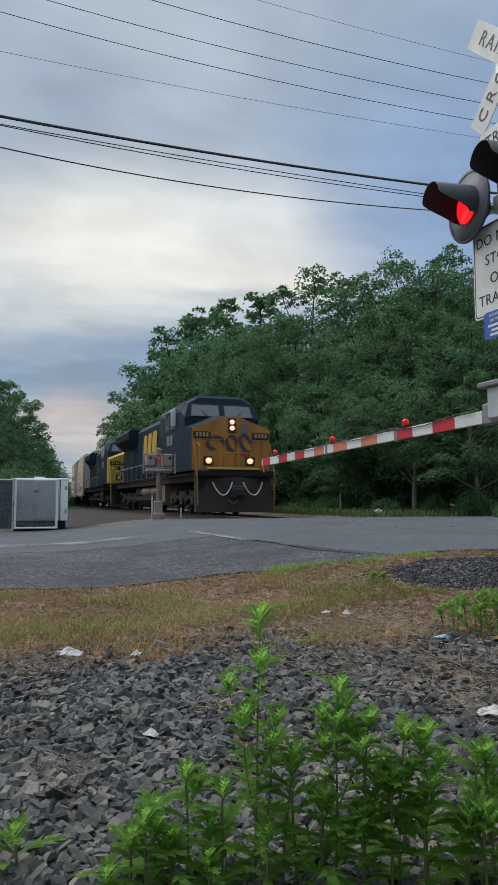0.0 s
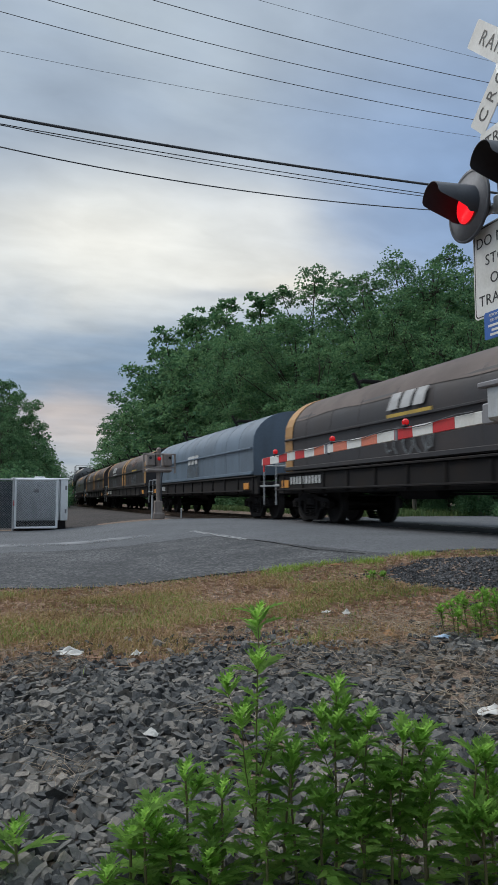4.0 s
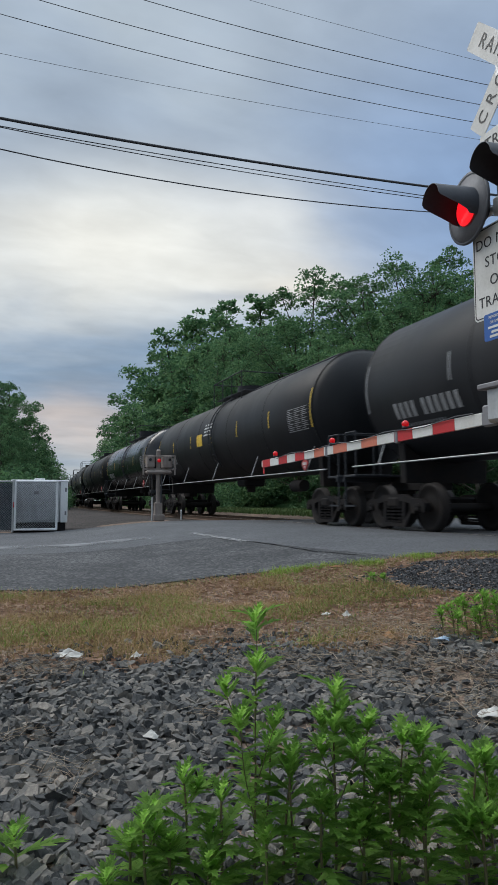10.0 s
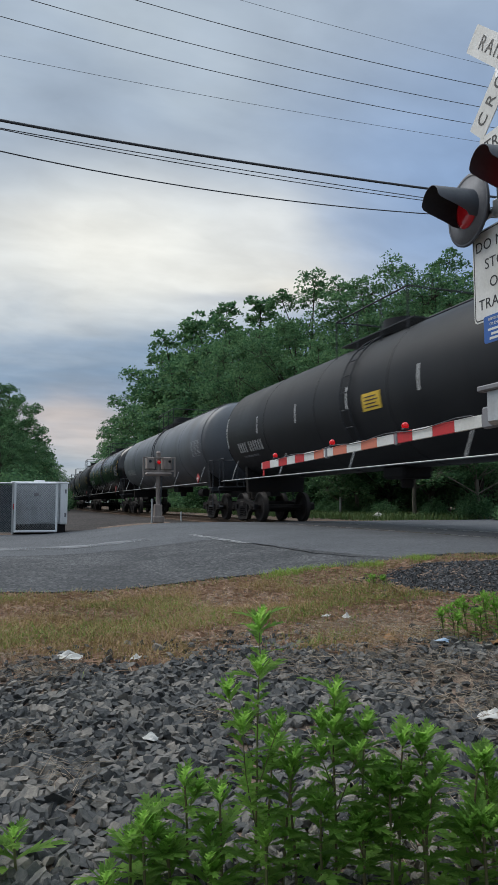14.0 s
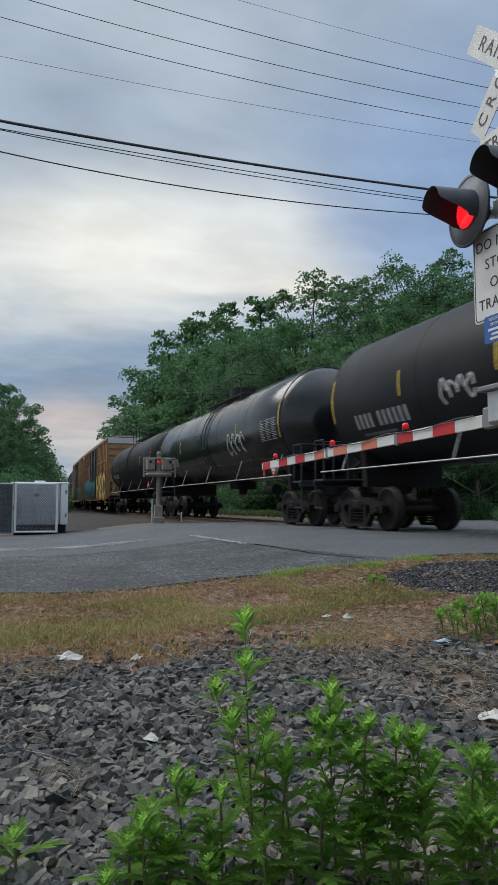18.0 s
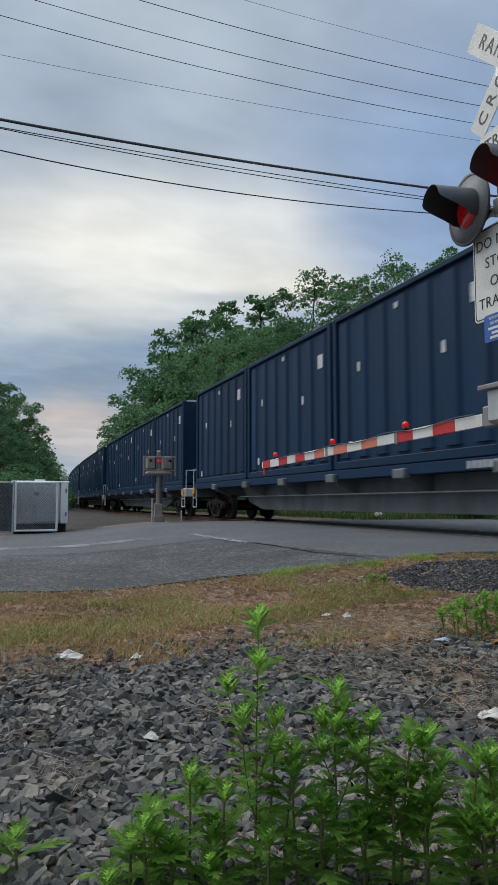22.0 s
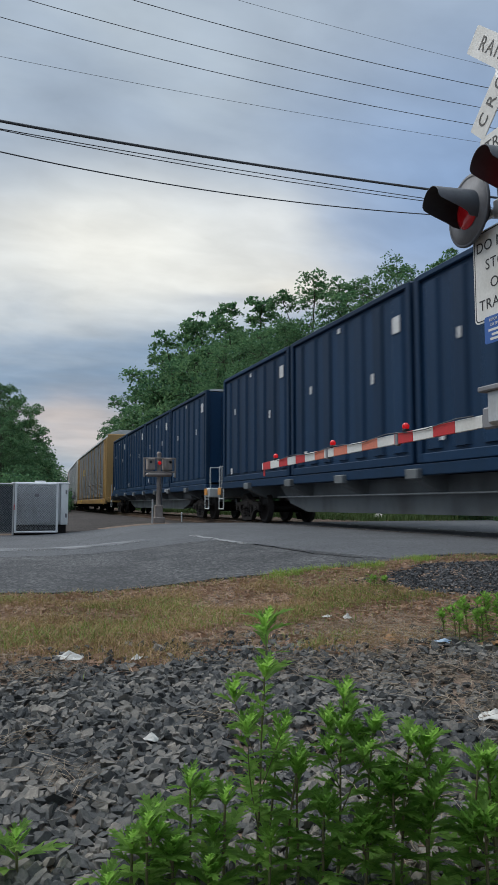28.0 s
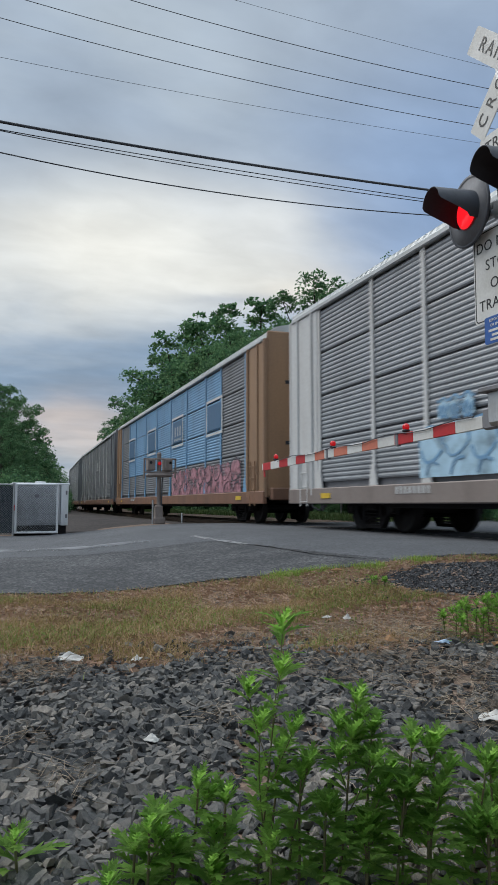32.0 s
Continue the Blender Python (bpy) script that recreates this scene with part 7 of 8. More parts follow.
def block_mural(parent, x0, x1, z0, z1, y, ground, ink, seed, n=6, thick=.06, label="spray-painted mural"):
    """A painted field with a wavy upper edge, outlined in bulging arcs over two rows."""
    rnd = random.Random(seed)
    m = 26
    top = [(x0 + (x1 - x0) * i / m, z1 - .16 * abs(math.cos(math.pi * n * i / m)) + rnd.uniform(-.03, .03)) for i in range(m + 1)]
    part("mural_ground", field(top, z0, y), ground, parent, label)
    w = (x1 - x0) / n
    for i in range(n):
        cx = x0 + w * i
        zt, zm = z1 - rnd.uniform(.02, .12), z0 + (z1 - z0) * rnd.uniform(.45, .6)
        for k, line in enumerate(([(cx, zm + .1), (cx + w * .08, zt - .05), (cx + w * .5, zt + .05), (cx + w * .92, zt - .05), (cx + w, zm + .1)],
                                  [(cx + w * .1, zm), (cx + w * .25, zm - .22), (cx + w * .6, zm - .2), (cx + w * .95, zm + rnd.uniform(-.05, .1))],
                                  [(cx + w * .3, z0 + .05), (cx + w * .45, z0 + .3), (cx + w * .8, zm - .25)])):
            st = Geo()
            stroke(st, curvy(line), thick * rnd.uniform(.7, 1.2), y - .008 - .0008 * (i % 3) - .003 * k)
            part("mural_outline", st, ink, parent)


# --- white refrigerated car ---
def reefer(d):
    c = car("refrigerator_car", "dirty cream refrigerated boxcar with a cooling unit and spray-painted murals", "refrigerator car", d, 23.3)
    h, z0, z1, w = 11.0, 1.05, 5.14, 1.52
    part("body", Geo().prism([(-w, z0), (w, z0), (w, z1 - .12), (w - .35, z1), (-w + .35, z1), (-w, z1 - .12)], -h, h, "x"), "reefer_white", c)
    part("side_sill", Geo().box((0, -w - .01, 1.1), (22, .05, .22), .01), "reefer_white", c)
    sm = Geo().box((0, 0, 0), (.022, .012, z1 - z0 - .5), .003).mesh("panel_seam")
    sm.materials.append(M["coil_brown"])
    for x in (-9.2, -7.2, -5.2, -3.6, 1.95, 3.6, 5.4, 7.2, 9.0):
        part("panel_seam", sm, "coil_brown", c, "", pose(x, -w - .004, (z0 + z1) / 2 + .1))
    # plug door with locking bars
    dr = part("plug_door", Geo().box((-.35, -w - .05, 3.0), (3.9, .09, 3.66), .02), "reefer_white", c)
    br = Geo()
    for x in (-2.1, -.95, .25, 1.4):
        br.cyl((x, -w - .14, 1.25), (x, -w - .14, 4.78), .035, None, 8)
    for z in (1.4, 2.08, 2.70, 3.32, 3.94, 4.60):
        br.box((-.35, -w - .11, z), (3.8, .05, .07), .008)
    part("locking_bar", br, "reefer_white", dr)
    part("door_track", Geo().box((1.2, -w - .09, 1.16), (7.4, .12, .08), .01).box((1.2, -w - .08, 4.86), (7.4, .1, .08), .01), "reefer_white", c)
    ribbed_side(c, -10.6, 10.6, 1.02, 1.22, -w - .03, 12, "reefer_white", .12, .06, "sill_bracket")
    # front end: white bulkhead with the cooling unit
    part("end_wall", Geo().box((h + .02, 0, 3.17), (.06, 2.7, 4.1), .02), "reefer_end", c, "white end wall")
    cu = part("cooling_unit", Geo().box((h + .45, .1, 4.35), (.8, 2.2, 1.55), .15), "grille", c, "dark louvred cooling unit")
    lv = Geo()
    for k in range(12):
        lv.box((h + .87, .1, 3.72 + k * .108), (.03, 2.0, .05), .008)
    part("louvres", lv, "lamp_black", cu)
    part("end_deck", Geo().box((h + .45, 0, 1.35), (.9, 2.8, .08), .01), "galv", c)
    er = Geo()
    for y in (-1.4, 1.4):
        er.tube([(h + .1, y, 2.45), (h + .85, y, 2.45), (h + .85, y, 1.35), (h + .85, y, .5)], .022, 6)
    er.tube([(h + .88, -1.4, 1.8), (h + .88, 1.4, 1.8)], .022, 6)
    part("end_railing", er, "galv", c)
    ladder(c, h - .35, -w - .06, .55, 2.2, .42, "reefer_white")
    ladder(c, -h + .35, -w - .06, .55, 2.6, .42, "reefer_white")
    # the brand word as plain bars, its picture of fruit as plain shapes
    for i in range(9):
        x = -9.0 + i * .34
        g = Geo()
        plate(g, x, x + .20, 2.98 if i != 2 else 2.84, 3.62 if i in (0, 3) else 3.42, -w - .008)
        part("word_bar", g, "paint_dark", c, "dark green bar of a painted word")
    for z, x0, n in ((2.55, -8.4, 6), (2.3, -8.4, 6), (2.0, -8.4, 5), (1.75, -8.4, 5)):
        g = Geo()
        mark_row(g, x0, z, .6, .12, n, -w - .008)
        part("stencil", g, "lamp_grey", c, "row of small stencilled bars")
    part("fruit_disc", Geo().prism(blot(-4.6, 3.22, .48, .60, random.Random(2), 22, .03), -w - .002, -w - .009, "y"), "paint_red", c, "round red fruit emblem")
    block_mural(c, -7.7, -5.6, 1.12, 2.75, -w - .009, "reefer_end", "paint_dark", 30, 3, .05)
    block_mural(c, -5.6, -4.2, 1.12, 2.55, -w - .010, "paint_sand", "paint_sand", 31, 2, .04, "faded yellow painted field")
    block_mural(c, -4.2, -2.4, 1.10, 2.6, -w - .011, "paint_mint", "paint_mint", 34, 2, .04, "faded green painted field")
    block_mural(c, 1.9, 6.0, 1.02, 2.5, -w - .012, "paint_lilac", "paint_indigo", 32, 6, .065)
    tag_scrawl(c, 6.2, 1.5, 1.6, .5, -w - .012, "lamp_black", 33, .04)
    part("rusty_sill", Geo().box((-.3, -w - .015, 1.16), (4.6, .06, .30), .01), "rack_brown", c, "rusty brown sill below the door")
    part("reflector", Geo().box((4.3, -w - .042, 1.16), (.5, .012, .12)).box((-9.7, -w - .03, 1.18), (.4, .012, .12)).box((-5.9, -w - .03, 1.18), (.5, .012, .12)), "mark_yellow", c)
    under_rig(c, h, 23.3, 8.5)
    return c


# --- coil car ---
def arch_ring(arch, k, x0, x1):
    """A thin hoop lying on an arched cover between two places along the car."""
    g = Geo()
    n = len(arch)
    out = [(y * k, 1.345 + (z - 1.345) * k) for y, z in arch]
    vs = [(x, *p) for x in (x0, x1) for ring_ in (arch, out) for p in ring_]
    fs = []
    for i in range(n - 1):
        fs += [(n + i, n + i + 1, 3 * n + i + 1, 3 * n + i)[::-1], (i, i + 1, n + i + 1, n + i)[::-1], (2 * n + i, 2 * n + i + 1, 3 * n + i + 1, 3 * n + i)]
    return g.add(vs, fs)


def drip_mural(parent, x0, x1, z0, z1, y, ground, ink, haze, seed, n=6):
    """A black sprayed field with bright arched strokes, runs of paint and a hazy upper edge."""
    rnd = random.Random(seed)
    m = 36
    for name, mat_, lift, dy in (("mural_haze", haze, .20, 0), ("mural_ground", ground, 0, .004)):
        top = [(x0 + (x1 - x0) * i / m, z1 + lift - .14 * abs(math.sin(i * .55 + seed)) + rnd.uniform(-.05, .05) - (.5 if i in (0, m) else .2 if i in (1, m - 1) else 0)) for i in range(m + 1)]
        part(name, field(top, z0, y - dy), mat_, parent, "spray-painted field" if name == "mural_ground" else "purple overspray")
    w = (x1 - x0 - .3) / n
    for i in range(n):
        cx = x0 + .15 + w * i
        zt = z1 - rnd.uniform(.12, .3)
        zm = z0 + (z1 - z0) * rnd.uniform(.42, .55)
        g = Geo()
        stroke(g, curvy([(cx + .04, zm), (cx + w * .1, zt - .1), (cx + w * .5, zt + .08), (cx + w * .9, zt - .1), (cx + w * .95, zm + rnd.uniform(-.1, .25))]), rnd.uniform(.06, .11), y - .010 - i * .0007)
        part("mural_stroke", g, ink, parent)
        for k in range(3):
            xd = cx + w * rnd.uniform(.08, .92)
            za = zt - rnd.uniform(.05, .3)
            ln = min(rnd.uniform(.35, .95), za - z0 - .04)
            wd = rnd.uniform(.03, .13)
            g = Geo().prism([(xd - wd, za), (xd + wd, za + .03), (xd + wd * .3, za - ln * .5), (xd + .012, za - ln), (xd - .012, za - ln), (xd - wd * .3, za - ln * .5)], y - .012 - i * .0007, y - .016 - i * .0007, "y")
            part("mural_run", g, ink, parent)
        for k in range(2):
            xd = cx + w * rnd.uniform(.1, .9)
            wd, zb = rnd.uniform(.06, .16), z0 + rnd.uniform(.02, .2)
            g = Geo().prism([(xd - wd, zb), (xd - wd * .2, zb + .09), (xd - wd * .35, zb + rnd.uniform(.4, .8)), (xd + wd * .1, zb + .12), (xd + wd, zb + .02)], y - .012 - i * .0007, y - .017 - i * .0007, "y")
            part("mural_run", g, ink, parent)
def arch_patch(parent, name, pts, material, lift, label=""):
    """A flat outline (x, degrees round the cover from its near springing) laid on an arched cover."""
    g = Geo()
    n = len(pts)
    cx, ca = sum(p[0] for p in pts) / n, sum(p[1] for p in pts) / n
    rows = []
    for k in (0.001, .5, 1):
        for x, a in pts:
            q = radians(ca + (a - ca) * k)
            rows.append((cx + (x - cx) * k, -(1.432 + lift) * math.cos(q), 2.35 + (1.062 + lift) * math.sin(q)))
    g.add(rows, [(k * n + i, k * n + (i + 1) % n, (k + 1) * n + (i + 1) % n, (k + 1) * n + i) for k in range(2) for i in range(n)], True)
    part(name, g, material, parent, label)


def dusty_crown(hd, a, b):
    """Pale brown dust settled over the crown of a cover, in uneven lengths."""
    rnd = random.Random(int(a * 31 + b * 7))
    n, rows = 24, [22.5 + 11.25 * k for k in range(13)]
    vs = []
    for i in range(n + 1):
        x = a + (b - a) * i / n
        for k, q in enumerate(rows):
            q = q - 2 - 2 * math.sin(i * .8 + a) - rnd.uniform(0, 1) if k == 0 else q
            f = q / 11.25
            lo, t = int(f), f - int(f)
            p0, p1 = ((1.42 * math.cos(radians(11.25 * m)), 1.05 * math.sin(radians(11.25 * m))) for m in (lo, lo + 1))
            y, z = p0[0] + (p1[0] - p0[0]) * t, p0[1] + (p1[1] - p0[1]) * t
            vs.append((x, -y * 1.008, 2.35 + z * 1.008))
    m = len(rows)
    g = Geo()
    g.add(vs, [(i * m + k, (i + 1) * m + k, (i + 1) * m + k + 1, i * m + k + 1) for i in range(n) for k in range(m - 1)], True)
    part("dust", g, "coil_dust", hd, "pale brown dust on the crown")


def coil_paint(hd, a, b):
    """Brown dust over the crown of a black cover, with orange flames and yellow dots sprayed on its flank."""
    dusty_crown(hd, a, b)
    for x, w, a0, a1 in ((-.25, .9, 22, 38), (-2.6, .16, 2, 34), (1.25, .2, 4, 40), (.55, .3, 24, 44), (-.9, .3, 20, 30)):
        arch_patch(hd, "flame", [(x - w, a0), (x + w * .6, a0 + 2), (x + w, a0 + (a1 - a0) * .5), (x + w * .7, a1), (x + w * .2, a0 + (a1 - a0) * .6), (x - w * .3, a1 - 3), (x - w * .7, a0 + (a1 - a0) * .4)], "haze_orange", .010, "orange sprayed flame")
    for x in (-2.35, -2.0, .25, .62):
        g = Geo().prism(blot(x, 2.16, .11, .15, random.Random(int(x * 9)), 12, .08), -1.426, -1.438, "y")
        part("dot", g, "logo_yellow", hd, "yellow sprayed dot")
    g = Geo()
    stroke(g, curvy([(-4.2, 2.45), (-3.75, 2.4), (-3.6, 2.0), (-3.8, 1.62), (-4.2, 1.55)]), .05, -1.445)
    part("scrawl", g, "flat_grey", hd, "pale sprayed hook")


def coil_car(d, length, hoods, material, band, label, marks="logo_yellow", body="running_gear", brackets=True, seed=1, flames=False):
    """hoods: list of (from, to) along the car, front positive."""
    c = car("coil_car", label, "coil car", d, length)
    h = length / 2 - .8
    part("trough", Geo().box((0, -1.42, 1.02), (2 * h, .08, .52), .015).box((0, 1.42, 1.02), (2 * h, .08, .52), .015).box((0, 0, 1.05), (2 * h, 2.8, .2), .02), body, c)
    part("top_flange", Geo().box((0, -1.45, 1.30), (2 * h, .16, .05), .01).box((0, 1.45, 1.30), (2 * h, .16, .05), .01), body, c)
    ribbed_side(c, -h + .4, h - .4, .78, 1.26, -1.47, 11, body, .08, .06)
    part("walkway", Geo().box((0, -1.62, .86), (2 * h - 1, .28, .04), .006), body, c)
    for a, b in hoods:
        n = 16
        arch = [(-1.40, 1.36), (-1.42, 2.3)] + [(-1.42 * math.cos(math.pi * i / n), 2.35 + 1.05 * math.sin(math.pi * i / n)) for i in range(1, n)] + [(1.42, 2.3), (1.40, 1.36)]
        hd = part("hood", Geo().barrel(arch, a + .04, b - .04), material, c, "arched removable steel cover")
        big = [(y * 1.012, 1.345 + (z - 1.36) * 1.012) for y, z in arch]
        if band:
            for u in (a, b):
                part("end_band", arch_ring(big, 1.006, u + .07 if u == a else u - .55, u + .55 if u == a else u - .07), band, hd, "weathered yellow end band")
        rib_me = Geo().barrel([(y * 1.004, z * 1.002) for y, z in arch], -.02, .02).mesh("hood_rib")
        rib_me.materials.append(M[material])
        for x in np.linspace(a, b, max(3, int((b - a) / 1.2)))[1:-1]:
            part("hood_rib", rib_me, material, hd, "", pose(x, 0, 0))
        part("hood_rail", Geo().box(((a + b) / 2, -1.46, 2.2), (b - a - .2, .05, .05), .006).box(((a + b) / 2, -1.44, 1.42), (b - a - .1, .06, .1), .01), material, hd)
        if brackets:
            for x in (a + (b - a) * .25, a + (b - a) * .75):
                k = Geo()
                for s in (-1, 1):
                    k.box((x, s * .82, 3.36), (.09, .07, .56), .01, Euler((s * -.5, 0, 0)).to_matrix())
                k.box((x, 0, 3.42), (.16, 1.5, .08), .01)
                part("lifting_bracket", k, "running_gear", hd)
        xm = (a + b) / 2
        if flames:
            coil_paint(hd, a + .1, b - .1)
            continue
        if band:
            dusty_crown(hd, a + .6, b - .6)
        for q in range(3):
            if band:
                tone = "haze_rust" if a > 0 else "mark_mid"
                u, lo, hi = xm - .75 + q * .45, (6 if a > 0 else 2), (36 if a > 0 else 20)
                arch_patch(hd, "hood_emblem", [(u, lo), (u + .36, lo), (u + .40, (lo + hi) / 2), (u + .44, hi), (u + .1, hi), (u + .05, (lo + hi) / 2)], tone, .038, "faded plain emblem block")
                continue
            g = Geo().prism([(xm - .75 + q * .5, 2.0), (xm - .4 + q * .5, 2.0), (xm - .3 + q * .5, 2.34), (xm - .65 + q * .5, 2.34)], -1.43, -1.45, "y")
            part("hood_emblem", g, marks, hd, "faded plain emblem block")
        g = Geo()
        plate(g, xm - .8, xm + .75, 2.24, 2.31, -1.445)
        part("emblem_bar", g, "logo_yellow" if a > 0 else "mark_mid" if b < 0 else marks, hd)
        tag_scrawl(hd, xm - .9, 1.5, 1.7, .45, -1.45, "flat_grey", seed + int(a * 7), .04)
    g = Geo()
    mark_row(g, -h + .8, 1.0, 1.9, .2, 10, -1.475)
    part("stencil", g, "mark_white", c)
    part("reflector", Geo().box((h - 1.0, -1.48, 1.02), (.45, .015, .2)).box((-h + .5, -1.48, 1.02), (.45, .015, .2)), "band_orange", c)
    for s in (-1, 1):
        pf = Geo()
        pf.tube([(s * (h + .35), -1.4, .45), (s * (h + .35), -1.4, 1.6), (s * (h + .35), -.6, 1.6)], .02, 6)
        pf.box((s * (h + .3), -1.38, 1.0), (.5, .06, .05), .006)
        part("end_railing", pf, "galv", c)
        part("end_platform", Geo().box((s * (h + .3), .05, 1.0), (.5, 2.6, .05), .006), "galv", c)
    under_rig(c, h, length, h - 1.2)
    return c


def lettered_mural(parent, x0, x1, z0, z1, y):
    """Fat yellow strokes on orange shadows with dark edges, cyan showing between."""
    w = (x1 - x0) / 3
    g = Geo().prism([(x0 - .5, z0), (x0 - .35, z1 - .5), (x0 + .2, z1 - .25), (x1 - .3, z1 - .2), (x1, z1 - .5), (x1 + .1, z0)], y, y - .003, "y")
    part("mural_ground", g, "paint_teal", parent, "teal spray-painted field")
    forms = [[[(.12, 0), (.12, 1)], [(.82, 0), (.82, 1)], [(.12, .42), (.82, .50)]],
             [[(.10, .62), (.14, .95), (.52, 1.08), (.88, .86), (.80, .52), (.30, .22), (.10, .02), (.55, .02), (.98, .04)]],
             [[(.95, .80), (.60, 1.1), (.14, .86), (.06, .45), (.22, .04), (.62, -.06), (.98, .20)]]]
    h = z1 - z0 - .32
    for i, lines in enumerate(forms):
        for name, width, mat_, dx, dz, dy in (("mural_outline", .58, "paint_black", -.06, -.02, .008), ("mural_shadow", .50, "paint_orange", -.10, -.04, .013), ("mural_form", .30, "paint_yellow", 0, 0, .019)):
            for j, line in enumerate(lines):
                pts = [(x0 + w * (i + .08 + .84 * u) + dx, z0 + .16 + h * v * .92 + dz) for u, v in line]
                st = Geo()
                stroke(st, curvy(pts, 6), width * w * .55, y - dy - .0012 * j - .0004 * i)
                part(name, st, mat_, parent, "spray-painted mural")
    for k in range(7):
        xd = x0 + (x1 - x0) * (.1 + .13 * k)
        st = Geo()
        stroke(st, [(xd, z0 + .5), (xd + .03, z0 + .08)], .05, y - .024 - .0006 * k)
        part("mural_drip", st, "paint_cyan", parent)


# --- yellow boxcar ---
def boxcar(b0, b1, seed, colors):
    body = b1 - b0
    c = car("boxcar", "tall yellow boxcar with black double doors and spray-painted murals", "boxcar", b0 - 1.1, body + 2.2)
    h, z0, z1, w = body / 2, 1.0, 5.5, 1.50
    part("body", Geo().prism([(-w, z0), (w, z0), (w, z1 - .1), (0, z1 + .06), (-w, z1 - .1)], -h, h, "x"), "box_yellow", c)
    part("roof", Geo().prism([(-w - .06, z1 - .12), (-w - .06, z1 - .05), (0, z1 + .12), (w + .06, z1 - .05), (w + .06, z1 - .12), (0, z1 + .055)], -h - .05, h + .05, "x"), "galv", c, "galvanised roof")
    part("top_chord", Geo().box((0, -w - .03, z1 - .2), (2 * h, .09, .16), .015), "box_yellow", c)
    part("side_sill", Geo().prism([(-h, 1.0), (-h, 1.22), (h, 1.22), (h, 1.0), (3.2, .86), (-3.2, .86)][::-1], -w - .06, -w + .02, "y"), "box_yellow", c)
    for lo, hi, n in ((-h + .08, -2.6, 8), (2.6, h - .08, 8)):
        ribbed_side(c, lo, hi, z0 + .2, z1 - .28, -w - .035, n, "box_yellow", .09, .07)
        for z in (2.15, 3.80):
            part("side_rail", Geo().box(((lo + hi) / 2, -w - .02, z), (hi - lo, .05, .09), .008), "box_yellow", c)
    for x0, x1 in ((-2.5, -.05), (.05, 2.5)):
        dr = part("door", Geo().box(((x0 + x1) / 2, -w - .06, 3.15), (x1 - x0, .10, 4.1), .02), "door_black", c, "black plug door")
        bar = Geo()
        for x in (x0 + .4, x1 - .4):
            bar.cyl((x, -w - .14, 1.2), (x, -w - .14, 5.1), .03, None, 8)
        for z in (1.6, 2.5, 3.4, 4.3):
            bar.box(((x0 + x1) / 2, -w - .115, z), (x1 - x0 - .1, .03, .06), .006)
        part("locking_bar", bar, "door_black", dr)
        for k in range(6):
            g = Geo()
            plate(g, x0 + .55, x1 - .75 + .1 * (k % 3), 3.65 + k * .14, 3.73 + k * .14, -w - .135)
            part("stencil_bar", g, "flat_grey", dr)
        g = Geo()
        mark_row(g, x0 + .9, 2.0, .5, .25, 3, -w - .135)
        part("door_stencil", g, "mark_white", dr)
    # ribbed end
    for s in (-1, 1):
        for k in range(8):
            z = 1.35 + k * .49
            part("end_rib", Geo().prism([(-w + .1, z - .14), (-w + .1, z + .14), (w - .1, z + .14), (w - .1, z - .14)], s * h, s * (h + .07), "x"), "box_yellow", c)
        part("end_header", Geo().box((s * (h + .02), 0, z1 - .28), (.10, 2 * w - .04, .42), .02), "rack_white", c, "pale end header panel")
        ladder(c, s * (h - .3), -w - .09, .5, 2.3, .4, "box_yellow")
        ladder(c, s * (h + .12), -w + .35, .6, 2.3, .4, "box_yellow", "y")
    g = Geo()
    mark_row(g, -h + 1.2, 3.1, 1.0, .2, 7, -w - .012)
    mark_row(g, -h + 1.2, 2.8, 1.2, .2, 8, -w - .012)
    mark_row(g, 4.2, 3.05, 2.6, .24, 15, -w - .012)
    part("stencil", g, "rack_brown", c)
    for mat_, width, dy in (("haze_red", .28, .073), ("haze_blue", .12, .080)):
        for k, (u, v) in enumerate((((-6.8, 3.5), (-6.1, 4.4)), ((-6.1, 3.5), (-6.8, 4.4)))):
            xg = Geo()
            stroke(xg, [u, v], width, -w - dy - .003 * k)
            part("emblem_stroke", xg, mat_, c, "sprayed diagonal emblem stroke")
    for x0, x1, za, zb, fill, edge, acc, n in colors:
        if fill == "letters":
            lettered_mural(c, x0, x1, za, zb, -w - .085)
        elif fill == "drips":
            drip_mural(c, x0, x1, za, zb, -w - .085, "paint_black", edge, acc, seed, n)
        else:
            mural(c, x0, x1, za, zb, -w - .085, fill, edge, seed + int(x0 * 3), n, acc)
    if seed == 60:
        for x0, x1 in ((-2.5, -.08), (.08, 2.5)):
            drip_mural(c, x0, x1, 1.12, 2.6, -w - .162, "paint_black", "paint_cyan", "haze_purple", seed + int(x0), 2)
    part("reflector", Geo().box((-h + .4, -w - .07, 1.12), (.4, .012, .12)).box((h - .6, -w - .07, 1.3), (.12, .012, .5)), "mark_yellow", c)
    under_rig(c, h, body + 2.2, h - 2.3)
    return c


# --- blue containers on flat cars ---
CW, C_Z0, C_Z1, CL = 1.36, 1.36, 4.98, 5.86


